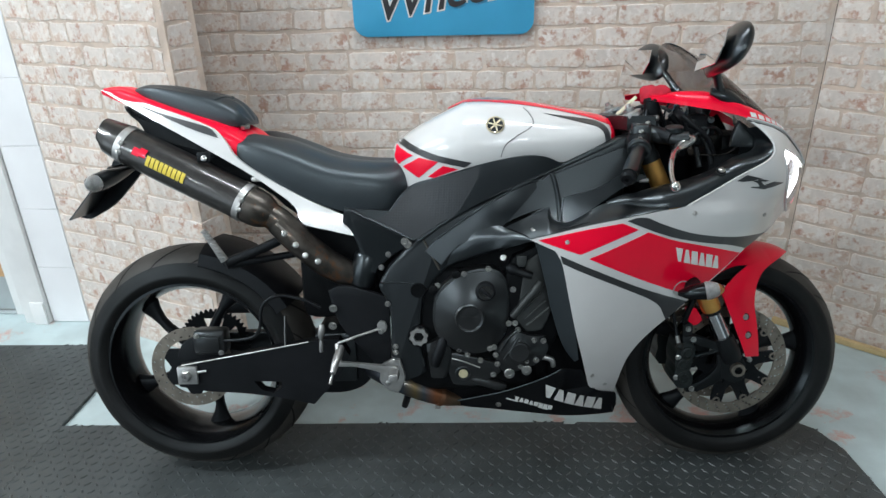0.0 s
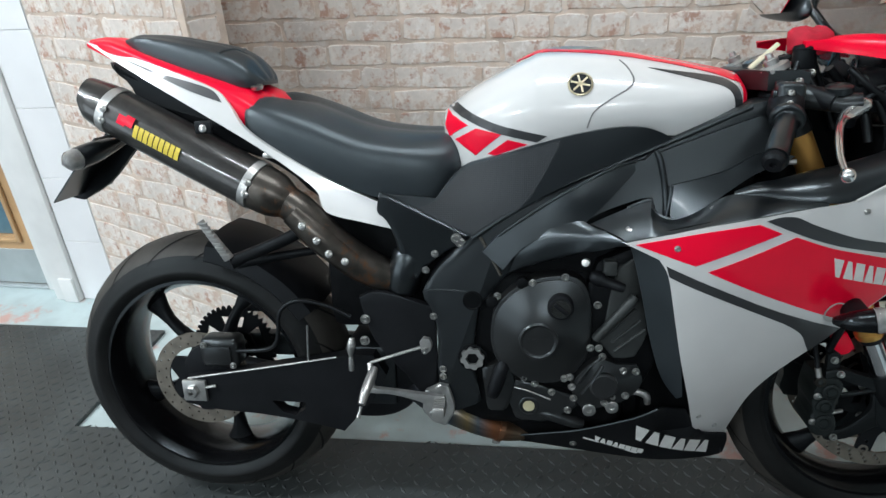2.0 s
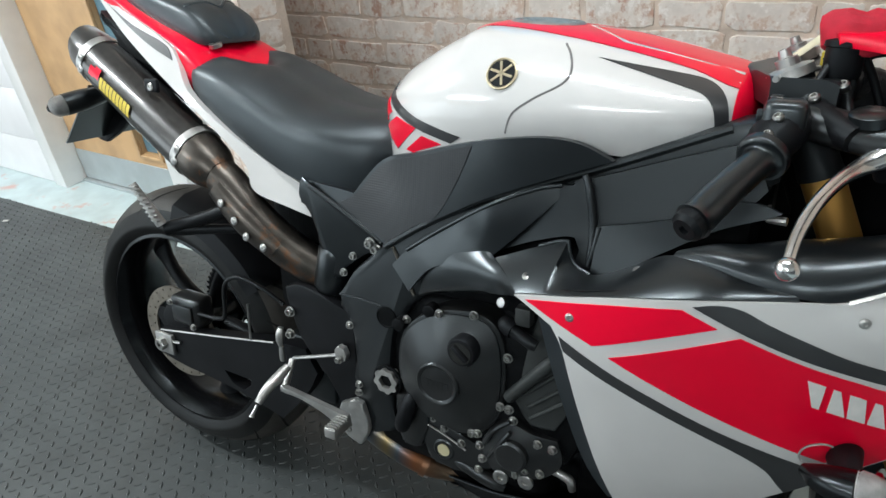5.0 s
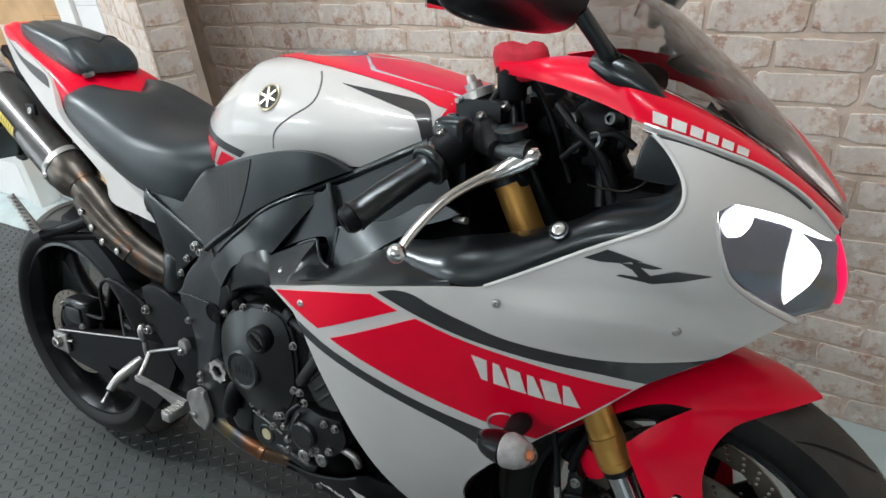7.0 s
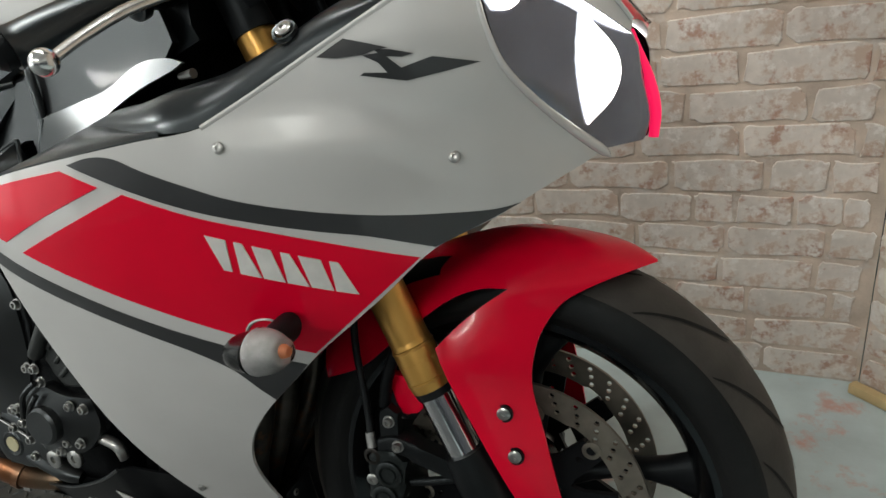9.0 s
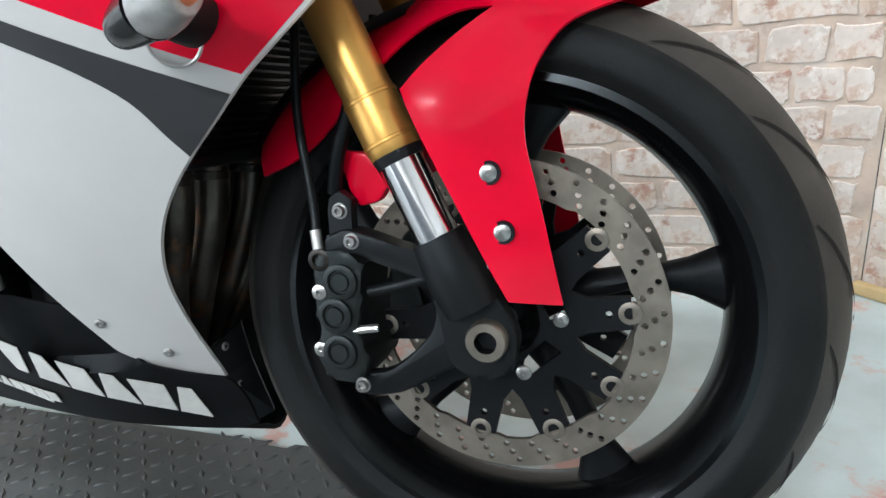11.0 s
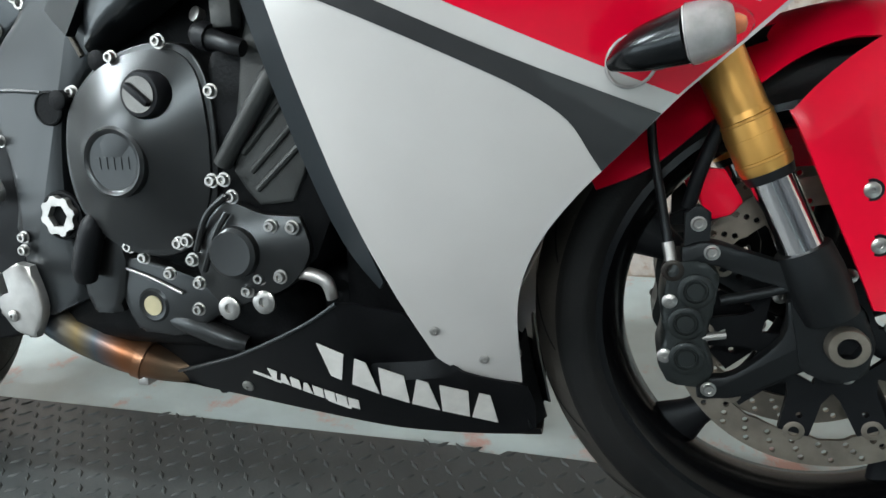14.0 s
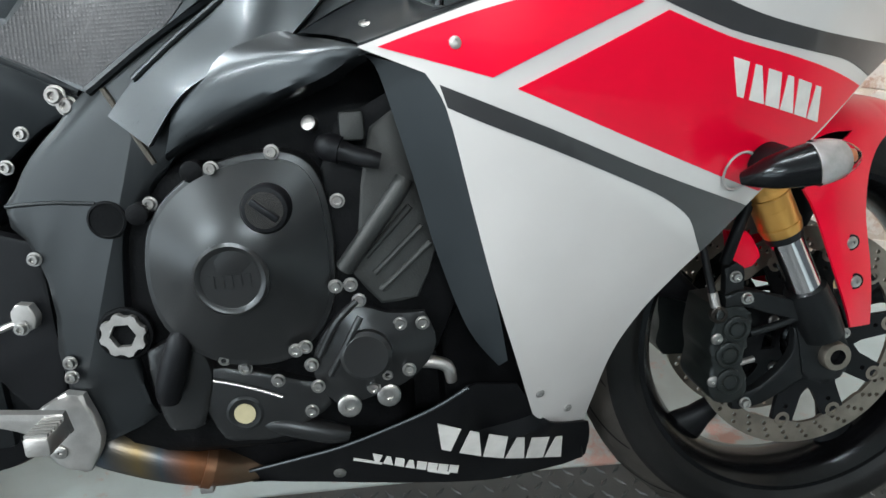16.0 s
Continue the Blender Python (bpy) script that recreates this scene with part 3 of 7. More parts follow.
def lettering(word, place, size, grow, material_, parent):
    """A slanted word in the built-in font, as a thin mesh."""
    cu = bpy.data.curves.new("lettering", "FONT")
    cu.body, cu.size, cu.shear, cu.offset, cu.extrude, cu.space_character = word, size, 0.35, grow, 0.0008, 0.92
    tmp = new("lettering", cu)
    bpy.context.view_layer.update()
    me = bpy.data.meshes.new_from_object(tmp.evaluated_get(bpy.context.evaluated_depsgraph_get()))
    bpy.data.objects.remove(tmp)
    bm = bmesh.new()
    bm.from_mesh(me)
    bpy.data.meshes.remove(me)
    ob = part("lettering", bm, material_, parent, smooth=False)
    ob.matrix_basis = Matrix.Translation(place) @ pose(0, 0, 0, 0, -9.5, 0) @ pose(0, 0, 0, 90, 0, 0)
    return ob


lettering("Wheels", (0.385, 2.9036, 1.119), 0.160, 0.0062, LETTER, sign)
lettering("Wheels", (0.385, 2.9012, 1.119), 0.160, 0.0012, BLACKINK, sign)

# ceiling tube fittings
def batten(x, y):
    f = tagged(new("ceiling_light"), "white tube light fitting fixed to the ceiling", "light", "ceiling lights")
    part("body", box((-0.78, -0.05, 0.10), (0.78, 0.05, 0.16), 0.008), GLOSSW, f)
    part("diffuser", box((-0.77, -0.045, 0.065), (0.77, 0.045, 0.098), 0.015), LAMPON, f, "lit white diffuser")
    f.location = (x, y, 2.54)
for x, y, watts in LAMPS:
    batten(x, y)

# ---- the motorcycle ----
bike = tagged(new("motorcycle"), "white and red sports motorcycle leaning on its side stand", "motorcycle")
bike.matrix_world = Matrix.Translation((-0.010, 2.055, 0.0145)) @ pose(0, 0, 0, 0, 0, 3.6) @ pose(0, 0, 0, -11, 0, 0)
CAP = part("bolt", bolt_mesh(0.0055), STEEL, bike)
CAP.matrix_basis = aim((0.571, -0.150, 0.590), (0, -1, 0))
BIG = part("bolt", bolt_mesh(0.0075), STEEL, bike)
BIG.matrix_basis = aim((0.588, -0.150, 0.652), (0, -1, 0))
SMALL = part("screw", lathe([(0.0075, 0), (0.0072, 0.0015), (0.005, 0.0026), (0.0022, 0.0028), (0.002, 0.001), (0, 0.001)], axis=(0, 0, 1), segs=14), STEEL, bike)
SMALL.matrix_basis = aim((0.112, -0.150, 0.872), (0, -1, 0.2))


def bolts(kind, parent, places, axis=(0, -1, 0), name="bolt"):
    for q in places:
        same_mesh(kind, name, parent, aim(q, axis))


# -- wheels --
def tyre(R, half, bead, name_parent, centre):
    rho = half * 1.06
    prof = [(bead, half * 0.80), (bead + 0.010, half * 0.92), (bead + (R - bead) * 0.26, half * 0.998)] + [(R - rho + math.sqrt(rho * rho - (f * half) ** 2), half * f) for f in (0.965, 0.88, 0.74, 0.56, 0.36, 0.18, 0.0)]
    prof = [(p[0], p[1]) for p in smooth_line([(*p, 0) for p in prof], False, 3, 80)]
    full = prof + [(r, -h) for r, h in prof[-2::-1]]
    full += [(bead - 0.004, -half * 0.7), (bead - 0.004, half * 0.7)]
    ob = part("tyre", lathe(full, centre, segs=96, closed=True), RUB, name_parent, "black road tyre with dusty tread")
    ob.data.materials.append(TREADM)
    for f in ob.data.polygons:
        r = math.hypot(f.center.x - centre[0], f.center.z - centre[2])
        f.material_index = 1 if r > bead + (R - bead) * 0.62 else 0
    return ob, prof


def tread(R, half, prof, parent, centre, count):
    """Curved sipes across the tread: near-black strips laid on it, their colour giving the shade."""
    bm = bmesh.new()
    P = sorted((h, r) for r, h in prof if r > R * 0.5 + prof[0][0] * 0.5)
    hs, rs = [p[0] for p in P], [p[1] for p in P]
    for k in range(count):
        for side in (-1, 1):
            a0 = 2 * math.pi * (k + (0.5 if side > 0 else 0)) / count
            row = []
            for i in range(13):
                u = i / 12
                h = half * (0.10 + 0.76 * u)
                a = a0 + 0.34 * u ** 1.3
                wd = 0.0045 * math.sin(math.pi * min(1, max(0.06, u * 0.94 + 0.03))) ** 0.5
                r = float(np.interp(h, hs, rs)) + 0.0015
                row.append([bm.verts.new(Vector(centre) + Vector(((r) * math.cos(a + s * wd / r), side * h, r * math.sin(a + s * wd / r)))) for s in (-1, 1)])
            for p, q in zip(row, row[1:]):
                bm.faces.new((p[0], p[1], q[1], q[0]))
    return tagged(part("sipe_shade_strip", bm, SIPE_SHADE, parent), kind="stuff")


def wheel(name, centre, R, half, rim_r, hub, spokes, start):
    """A cast wheel with hub, barrel and paired spokes; the tyre sits on it as a part of its own."""
    bm = lathe([(rim_r + 0.006, half * 0.78), (rim_r + 0.006, half * 0.86), (rim_r - 0.004, half * 0.88), (rim_r - 0.012, half * 0.72), (rim_r - 0.020, half * 0.52), (rim_r - 0.026, 0.012),
                (rim_r - 0.026, -0.012), (rim_r - 0.020, -half * 0.52), (rim_r - 0.012, -half * 0.72), (rim_r - 0.004, -half * 0.88), (rim_r + 0.006, -half * 0.86), (rim_r + 0.006, -half * 0.78), (rim_r - 0.008, -half * 0.5), (rim_r - 0.016, 0), (rim_r - 0.008, half * 0.5)], (0, 0, 0), segs=96, closed=True)
    h = lathe([(0, hub[1]), (hub[0] * 0.7, hub[1]), (hub[0], hub[1] * 0.8), (hub[0] * 1.05, 0), (hub[0], -hub[1] * 0.8), (hub[0] * 0.7, -hub[1]), (0, -hub[1])], segs=32)
    arms = []
    for k in range(spokes):
        a = start + 2 * math.pi * k / spokes
        u, w = Vector((math.cos(a), 0, math.sin(a))), Vector((-math.sin(a), 0, math.cos(a)))
        rings = []
        for i in range(7):
            s = i / 6
            r = hub[0] * 0.8 + (rim_r - 0.024 - hub[0] * 0.8) * s
            bw = 0.021 - 0.009 * math.sin(math.pi * min(1, s * 0.85)) + (0.016 * max(0, s - 0.75) * 4 if s > 0.75 else 0)
            tw = 0.020 - 0.006 * s
            c = u * r + w * (0.012 * math.sin(math.pi * s))
            rings.append([c + w * (bw * math.cos(t)) + Vector((0, tw * math.sin(t), 0)) for t in (2 * math.pi * j / 12 for j in range(12))])
        arms.append(loft(rings))
    ob = part(name, bm, RIM, bike, "gloss black cast wheel")
    ob.location = centre
    part("hub", h, RIM, ob)
    for a in arms:
        part("spoke", a, MATT, ob)
    t, prof = tyre(R, half, rim_r - 0.002, ob, (0, 0, 0))
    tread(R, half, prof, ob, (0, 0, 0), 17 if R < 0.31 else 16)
    return ob


def drilled_ring(r0, r1, y0, y1, rows, count, hole, inner_notch=0):
    outline = circle(0, 0, r1, 96)
    inside_line = [(r * math.cos(a), r * math.sin(a)) for a, r in ((2 * math.pi * k / 96, r0 + (inner_notch if (k // 4) % 3 == 0 else 0)) for k in range(96))]
    holes = [inside_line]
    for k in range(count):
        for j in range(rows):
            a = 2 * math.pi * (k + 0.45 * j / max(1, rows - 1)) / count
            r = r0 + (r1 - r0) * (0.26 + 0.52 * j / max(1, rows - 1)) if rows > 1 else (r0 + r1) / 2
            holes.append(circle(r * math.cos(a), r * math.sin(a), hole, 8))
    v, f = mesh2d(outline, 0, holes)
    return thicken([(q[0], y0, q[1]) for q in v], f, [(q[0], y1, q[1]) for q in v])


rear_wheel = wheel("rear_wheel", (0, 0, 0.317), 0.3155, 0.094, 0.226, (0.048, 0.075), 5, 1.06)
front_wheel = wheel("front_wheel", (1.421, 0, 0.298), 0.2985, 0.0605, 0.2235, (0.034, 0.05), 5, 0.16)


def front_disc(y, s):
    d = part("brake_disc", drilled_ring(0.120, 0.1515, y, y + s * 0.005, 3, 32, 0.0032, 0.003), DISC, front_wheel, "drilled steel brake disc")
    # carrier with arms and floating buttons
    arms = []
    for k in range(10):
        a = 2 * math.pi * k / 10 + 0.1
        for da, r in ((-0.30, 0.070), (-0.21, 0.080), (-0.125, 0.119), (0.125, 0.119), (0.20, 0.082)):
            arms.append((r * math.cos(a + da), r * math.sin(a + da)))
    holes = [circle(0, 0, 0.036, 24)]
    for k in range(5):
        a = 2 * math.pi * k / 5 + 0.42
        holes.append([(r * math.cos(a + da), r * math.sin(a + da)) for da, r in ((-0.42, 0.044), (0.42, 0.044), (0.36, 0.062), (-0.36, 0.062))])
    for k in range(10):
        a = 2 * math.pi * k / 10 + 0.1
        holes.append(circle(0.098 * math.cos(a), 0.098 * math.sin(a), 0.0035, 8))
    part("carrier", plate(arms, y - s * 0.002, y + s * 0.005, 0, 1, holes=holes), MATT, d)
    b = None
    for k in range(10):
        a = 2 * math.pi * k / 10 + 0.1
        m = aim((0.1165 * math.cos(a), y, 0.1165 * math.sin(a)), (0, -s, 0))
        if b is None:
            b = part("button", lathe([(0.0105, -0.004), (0.0105, 0.002), (0.0075, 0.003), (0.0055, 0.003), (0.005, 0.001), (0, 0.001)], axis=(0, 0, 1), segs=16), DISC, d)
            b.matrix_basis = m
        else:
            same_mesh(b, "button", d, m)
    for k in range(5):
        a = 2 * math.pi * k / 5 + 0.05
        same_mesh(SMALL, "screw", d, aim((0.055 * math.cos(a), y - s * 0.002, 0.055 * math.sin(a)), (0, -s, 0)))


front_disc(-0.053, 1)
front_disc(0.053, -1)
rdisc = part("brake_disc", drilled_ring(0.078, 0.110, -0.088, -0.083, 2, 24, 0.0028), DISC, rear_wheel, "drilled steel brake disc")
part("carrier", plate([(0.079 * math.cos(a) if k % 3 else 0.058 * math.cos(a), 0.079 * math.sin(a) if k % 3 else 0.058 * math.sin(a)) for k, a in ((k, 2 * math.pi * k / 18) for k in range(18))], -0.087, -0.080, 0, 1, holes=[circle(0, 0, 0.03, 20)]), MATT, rdisc)
teeth = [((0.104 if k % 4 in (0, 1) else 0.096) * math.cos(2 * math.pi * k / 172), (0.104 if k % 4 in (0, 1) else 0.096) * math.sin(2 * math.pi * k / 172)) for k in range(172)]
part("sprocket", plate(teeth, 0.082, 0.088, 0, 1, holes=[[(r * math.cos(a + t), r * math.sin(a + t)) for t, r in ((-0.42, 0.052), (0.42, 0.052), (0.38, 0.082), (-0.38, 0.082))] for a in (2 * math.pi * k / 5 + 0.3 for k in range(5))] + [circle(0, 0, 0.03, 20)]), MATT, rear_wheel, "toothed rear sprocket")

# -- swingarm and rear brake --
swing = part("swingarm", plate([(-0.020, 0.338), (0.042, 0.347), (0.331, 0.400), (0.400, 0.405), (0.425, 0.36), (0.395, 0.305), (0.326, 0.225), (0.247, 0.243), (0.149, 0.258), (0.049, 0.266), (-0.024, 0.280)], -0.128, -0.098, 0.005, 4,
             holes=[[(0.172, 0.292), (0.246, 0.290), (0.244, 0.274), (0.222, 0.258), (0.192, 0.266)]]), MATT, bike, "black alloy swingarm")
part("edge_strip", tube([(-0.012, -0.1285, 0.3395), (0.16, -0.1285, 0.369), (0.322, -0.1285, 0.3985)], 0.0022, 8), ALU, swing, "bright strip along the top edge")
part("arm", box((-0.03, 0.098, 0.285), (0.42, 0.128, 0.345), 0.006), FRAME, swing)
part("crosspiece", box((0.33, -0.098, 0.27), (0.44, 0.098, 0.41), 0.012), FRAME, swing)
adj = part("axle_block", box((-0.022, -0.138, 0.290), (0.030, -0.129, 0.338), 0.002), ALU, swing, "bare aluminium axle block")
part("axle_nut", lathe([(0.0145, 0), (0.0145, 0.011), (0.012, 0.013), (0.006, 0.013), (0.006, 0.004), (0, 0.004)], (0.002, -0.138, 0.316), (0, -1, 0), 6), STEEL, swing)
part("adjuster", tube([(0.03, -0.133, 0.322), (0.052, -0.133, 0.325)], 0.0035, 8), STEEL, swing)
part("axle", tube([(0, -0.10, 0.318), (0, 0.13, 0.318)], 0.0125, 16), STEEL, swing)
rcal = part("rear_caliper", box((0.020, -0.122, 0.362), (0.105, -0.072, 0.428), 0.012, 3), CAST, bike, "black rear brake caliper")
part("pad_cover", box((0.034, -0.128, 0.378), (0.092, -0.121, 0.414), 0.003), CAST, rcal)
part("bracket", plate([(-0.02, 0.33), (0.05, 0.33), (0.10, 0.37), (0.08, 0.42), (0.0, 0.40), (-0.03, 0.36)], -0.105, -0.094, 0.003), MATT, rcal)
bolts(CAP, rcal, [(0.035, -0.128, 0.418), (0.095, -0.127, 0.372)])
part("brake_hose", tube([(0.10, -0.115, 0.40), (0.17, -0.12, 0.408), (0.20, -0.13, 0.435), (0.215, -0.135, 0.50), (0.255, -0.135, 0.525), (0.315, -0.135, 0.515), (0.36, -0.13, 0.49)], 0.0042, 10), CABLE, bike, "black rubber brake hose")
part("hose_guide", tube([(0.262, -0.13, 0.39), (0.268, -0.132, 0.47)], 0.0022, 8), STEEL, bike)
hug = []
for i in range(43):
    a = radians(150 - 118 * i / 42)
    hug.append([(0.0 + r * math.cos(a), y, 0.318 + r * math.sin(a)) for r, y in ((0.285, -0.108), (0.315, -0.102), (0.332, -0.07), (0.336, 0), (0.332, 0.07), (0.315, 0.102), (0.285, 0.108), (0.282, 0.105), (0.310, 0.098), (0.328, 0.066), (0.332, 0), (0.328, -0.066), (0.310, -0.098), (0.282, -0.105))])
part("hugger", loft(hug[25:]), MATT, bike, "black rear tyre hugger")
part("exhaust_box", plate([(0.285, 0.315), (0.295, 0.262), (0.33, 0.236), (0.40, 0.234), (0.450, 0.252), (0.478, 0.285), (0.485, 0.330), (0.46, 0.385), (0.38, 0.405)], -0.088, 0.095, 0.014, 4), MATT, bike, "black exhaust chamber under the swingarm")
part("chain_guard", box((0.02, 0.085, 0.405), (0.40, 0.10, 0.44), 0.005), MATT, bike)

# -- frame, subframe and engine --
frame_side = part("frame", plate([(0.512, 0.552), (0.544, 0.606), (0.612, 0.666), (0.688, 0.722), (0.783, 0.772), (0.945, 0.838), (1.081, 0.897), (1.135, 0.90), (1.135, 0.835), (1.02, 0.772), (0.91, 0.745), (0.81, 0.70), (0.735, 0.645), (0.668, 0.582), (0.642, 0.548), (0.622, 0.520), (0.611, 0.415), (0.623, 0.323), (0.561, 0.297), (0.538, 0.338), (0.537, 0.480)], -0.158, -0.105, 0.010, 4, 30), FRAME, bike, "black painted alloy twin spar frame")
part("seam", tube([(0.626, -0.1585, 0.666), (0.642, -0.159, 0.634), (0.663, -0.159, 0.592)], 0.0030, 8), SEAM, frame_side, "worn weld seam")
part("seam", tube([(0.516, -0.1575, 0.560), (0.556, -0.1585, 0.561), (0.600, -0.158, 0.557)], 0.0022, 8), FRAME, frame_side)
part("seam", tube([(0.612, -0.1585, 0.664), (0.69, -0.160, 0.716), (0.785, -0.162, 0.766), (0.945, -0.160, 0.832), (1.08, -0.156, 0.891)], 0.0055, 8), FRAME, frame_side)
part("spar", plate([(0.512, 0.552), (0.612, 0.666), (0.783, 0.772), (1.081, 0.897), (1.135, 0.90), (1.135, 0.835), (0.91, 0.745), (0.735, 0.645), (0.622, 0.520), (0.611, 0.415), (0.623, 0.323), (0.561, 0.297), (0.538, 0.338), (0.537, 0.480)], 0.105, 0.158, 0.008, 2), FRAME, frame_side)
# the hole isn't cut: a near-black disc on the plate carries its shade
part("frame_hole_disc", lathe([(0.0195, -0.002), (0.0190, 0.0008), (0.0168, 0.0014), (0.0160, 0.0004), (0, 0.0002)], (0.609, -0.1592, 0.540), (0, -1, 0), 28), ENGINE, frame_side, "near-black disc for the shade in the frame hole")
castle = [(0.607 + r * math.cos(a), 0.421 + r * math.sin(a)) for r, a in ((0.0235 if k % 4 < 2 else 0.0205, 2 * math.pi * (k + 0.5) / 32) for k in range(32))]
part("pivot_nut", plate(castle, -0.167, -0.150, 0, 1, holes=[circle(0.607, 0.421, 0.0135, 6)]), ALU, frame_side, "bare aluminium pivot nut")
part("pivot_ring", lathe([(0.0285, -0.002), (0.0280, 0.0015), (0.0250, 0.0022), (0.0240, 0.0005), (0, 0.0003)], (0.607, -0.1592, 0.421), (0, -1, 0), 28), ENGINE, frame_side)
bolts(CAP, frame_side, [(0.533, -0.1575, 0.506), (0.520, -0.148, 0.597)])
bolts(BIG, frame_side, [(0.581, -0.155, 0.662)])
subf = part("subframe_cover", plate([(0.437, 0.747), (0.51, 0.715), (0.607, 0.664), (0.598, 0.650), (0.560, 0.632), (0.520, 0.600), (0.500, 0.575), (0.48, 0.60), (0.454, 0.678), (0.43, 0.71)], -0.143, -0.09, 0.006), PLASTIC, bike, "black plastic subframe cover")
part("rail", tube([(0.455, -0.146, 0.738), (0.52, -0.146, 0.705), (0.600, -0.147, 0.664)], 0.0042, 8), PLASTIC, subf)
bolts(CAP, subf, [(0.538, -0.144, 0.628)])
# filler body, coloured near black for the shade behind the frame
part("filler_panel", box((0.30, -0.085, 0.44), (0.62, 0.085, 0.74), 0.03), ENGINE, bike, "near-black filler body behind the frame, dark as the shaded gap")
part("shock_reservoir", lathe([(0, 0.045), (0.028, 0.043), (0.033, 0.035), (0.033, -0.035), (0.028, -0.043), (0, -0.045)], (0.475, -0.115, 0.585), (0.25, 0, 1), 24), PLASTIC, bike, "black shock reservoir")

engine = part("engine", box((0.56, -0.145, 0.26), (0.90, 0.145, 0.60), 0.03, 3), ENGINE, bike, "black painted engine with silver cover screws")
part("cylinder_block", plate([(0.76, 0.42), (0.84, 0.62), (0.96, 0.68), (1.02, 0.60), (0.93, 0.38), (0.85, 0.33)], -0.175, 0.175, 0.012, 2), ENGINE, engine)
part("sump", plate([(0.60, 0.30), (0.60, 0.235), (0.70, 0.215), (0.93, 0.20), (0.98, 0.27), (0.92, 0.36)], -0.105, 0.11, 0.012, 2), ENGINE, engine)
CL = [(0.750, 0.590), (0.795, 0.588), (0.818, 0.560), (0.824, 0.500), (0.815, 0.436), (0.775, 0.393), (0.712, 0.392), (0.665, 0.425), (0.650, 0.470), (0.655, 0.520), (0.672, 0.550), (0.705, 0.576)]
part("clutch_flange", plate([(0.735 + (p[0] - 0.735) * 1.07, 0.49 + (p[1] - 0.49) * 1.07) for p in CL], -0.180, -0.14, 0.003, 4, 60), CAST, engine)
cl = part("clutch_cover", shell(CL, rbf([(0.735, 0.49, 0.213), (0.70, 0.49, 0.209), (0.77, 0.51, 0.210), (0.735, 0.545, 0.204), (0.75, 0.588, 0.184), (0.65, 0.48, 0.182), (0.823, 0.50, 0.184), (0.74, 0.393, 0.182), (0.80, 0.57, 0.186), (0.69, 0.41, 0.185), (0.68, 0.555, 0.185), (0.80, 0.43, 0.186)]), 0.02, n=4, corner=60, step=0.012), CAST, engine, "black clutch cover with raised boss")
# rim scallops laid on as near-black discs that give their shade
for q in ((0.647, -0.1795, 0.547), (0.703, -0.1795, 0.584)):
    part("notch", lathe([(0.0105, -0.012), (0.0105, 0.0045), (0.0095, 0.0052), (0, 0.0048)], q, (0, -1, 0), 20), ENGINE, cl, "near-black disc for the shade of a scalloped notch")
part("boss", lathe([(0.036, -0.006), (0.036, 0.0025), (0.033, 0.0055), (0.0295, 0.0045), (0.028, 0.003), (0, 0.003)], (0.733, -0.2095, 0.483), (0, -1, 0), 40), CAST, cl)
for k in range(5):
    part("mark", box((0.712 + 0.0085 * k, -0.2133, 0.476), (0.718 + 0.0085 * k, -0.2120, 0.488)), CAST, cl)
cap = part("oil_filler_cap", lathe([(0.0235, -0.012), (0.0235, 0.004), (0.021, 0.008), (0.015, 0.009), (0, 0.008)], (0.772, -0.204, 0.547), (0, -1, 0), 28), MATT, engine, "black oil filler cap")
part("cap_face", lathe([(0.0175, 0), (0.0175, 0.0012), (0, 0.0012)], (0.772, -0.2125, 0.547), (0, -1, 0), 24), CHROMED, cap)
part("grip_bar", box((0.7565, -0.2185, 0.5435), (0.7875, -0.210, 0.5505), 0.002), MATT, cap).matrix_basis = Matrix.Translation((0.772, 0, 0.547)) @ pose(0, 0, 0, 0, 40, 0) @ Matrix.Translation((-0.772, 0, -0.547))
bolts(CAP, engine, [(0.78, -0.185, 0.598), (0.722, -0.184, 0.586), (0.838, -0.192, 0.548), (0.828, -0.190, 0.462), (0.843, -0.192, 0.463), (0.850, -0.192, 0.446), (0.782, -0.190, 0.398), (0.792, -0.190, 0.401), (0.796, -0.190, 0.381), (0.800, -0.188, 0.356), (0.759, -0.180, 0.363), (0.727, -0.178, 0.379), (0.707, -0.175, 0.390), (0.668, -0.170, 0.404), (0.657, -0.172, 0.555)])
pump = part("water_pump_cover", shell([(0.797, 0.383), (0.815, 0.418), (0.845, 0.440), (0.880, 0.428), (0.915, 0.425), (0.925, 0.39), (0.900, 0.355), (0.857, 0.338), (0.821, 0.325), (0.802, 0.350)], rbf([(0.84, 0.39, 0.204), (0.86, 0.40, 0.206), (0.80, 0.38, 0.186), (0.88, 0.43, 0.186), (0.92, 0.39, 0.184), (0.83, 0.33, 0.180), (0.90, 0.36, 0.184)]), 0.03, n=4, corner=60), CAST, engine, "black water pump cover")
part("boss", lathe([(0.026, -0.01), (0.026, 0.004), (0.022, 0.007), (0, 0.006)], (0.853, -0.203, 0.392), (0, -1, 0), 28), CAST, pump)
part("rib", tube([(0.806, -0.196, 0.392), (0.826, -0.203, 0.428), (0.848, -0.200, 0.448)], 0.0035, 8), CAST, pump)
part("rib", tube([(0.815, -0.199, 0.372), (0.838, -0.207, 0.412), (0.850, -0.203, 0.432)], 0.0035, 8), CAST, pump)
bolts(CAP, pump, [(0.889, -0.190, 0.417), (0.912, -0.190, 0.416), (0.895, -0.190, 0.366), (0.872, -0.190, 0.364), (0.857, -0.190, 0.350), (0.790, -0.180, 0.325)])
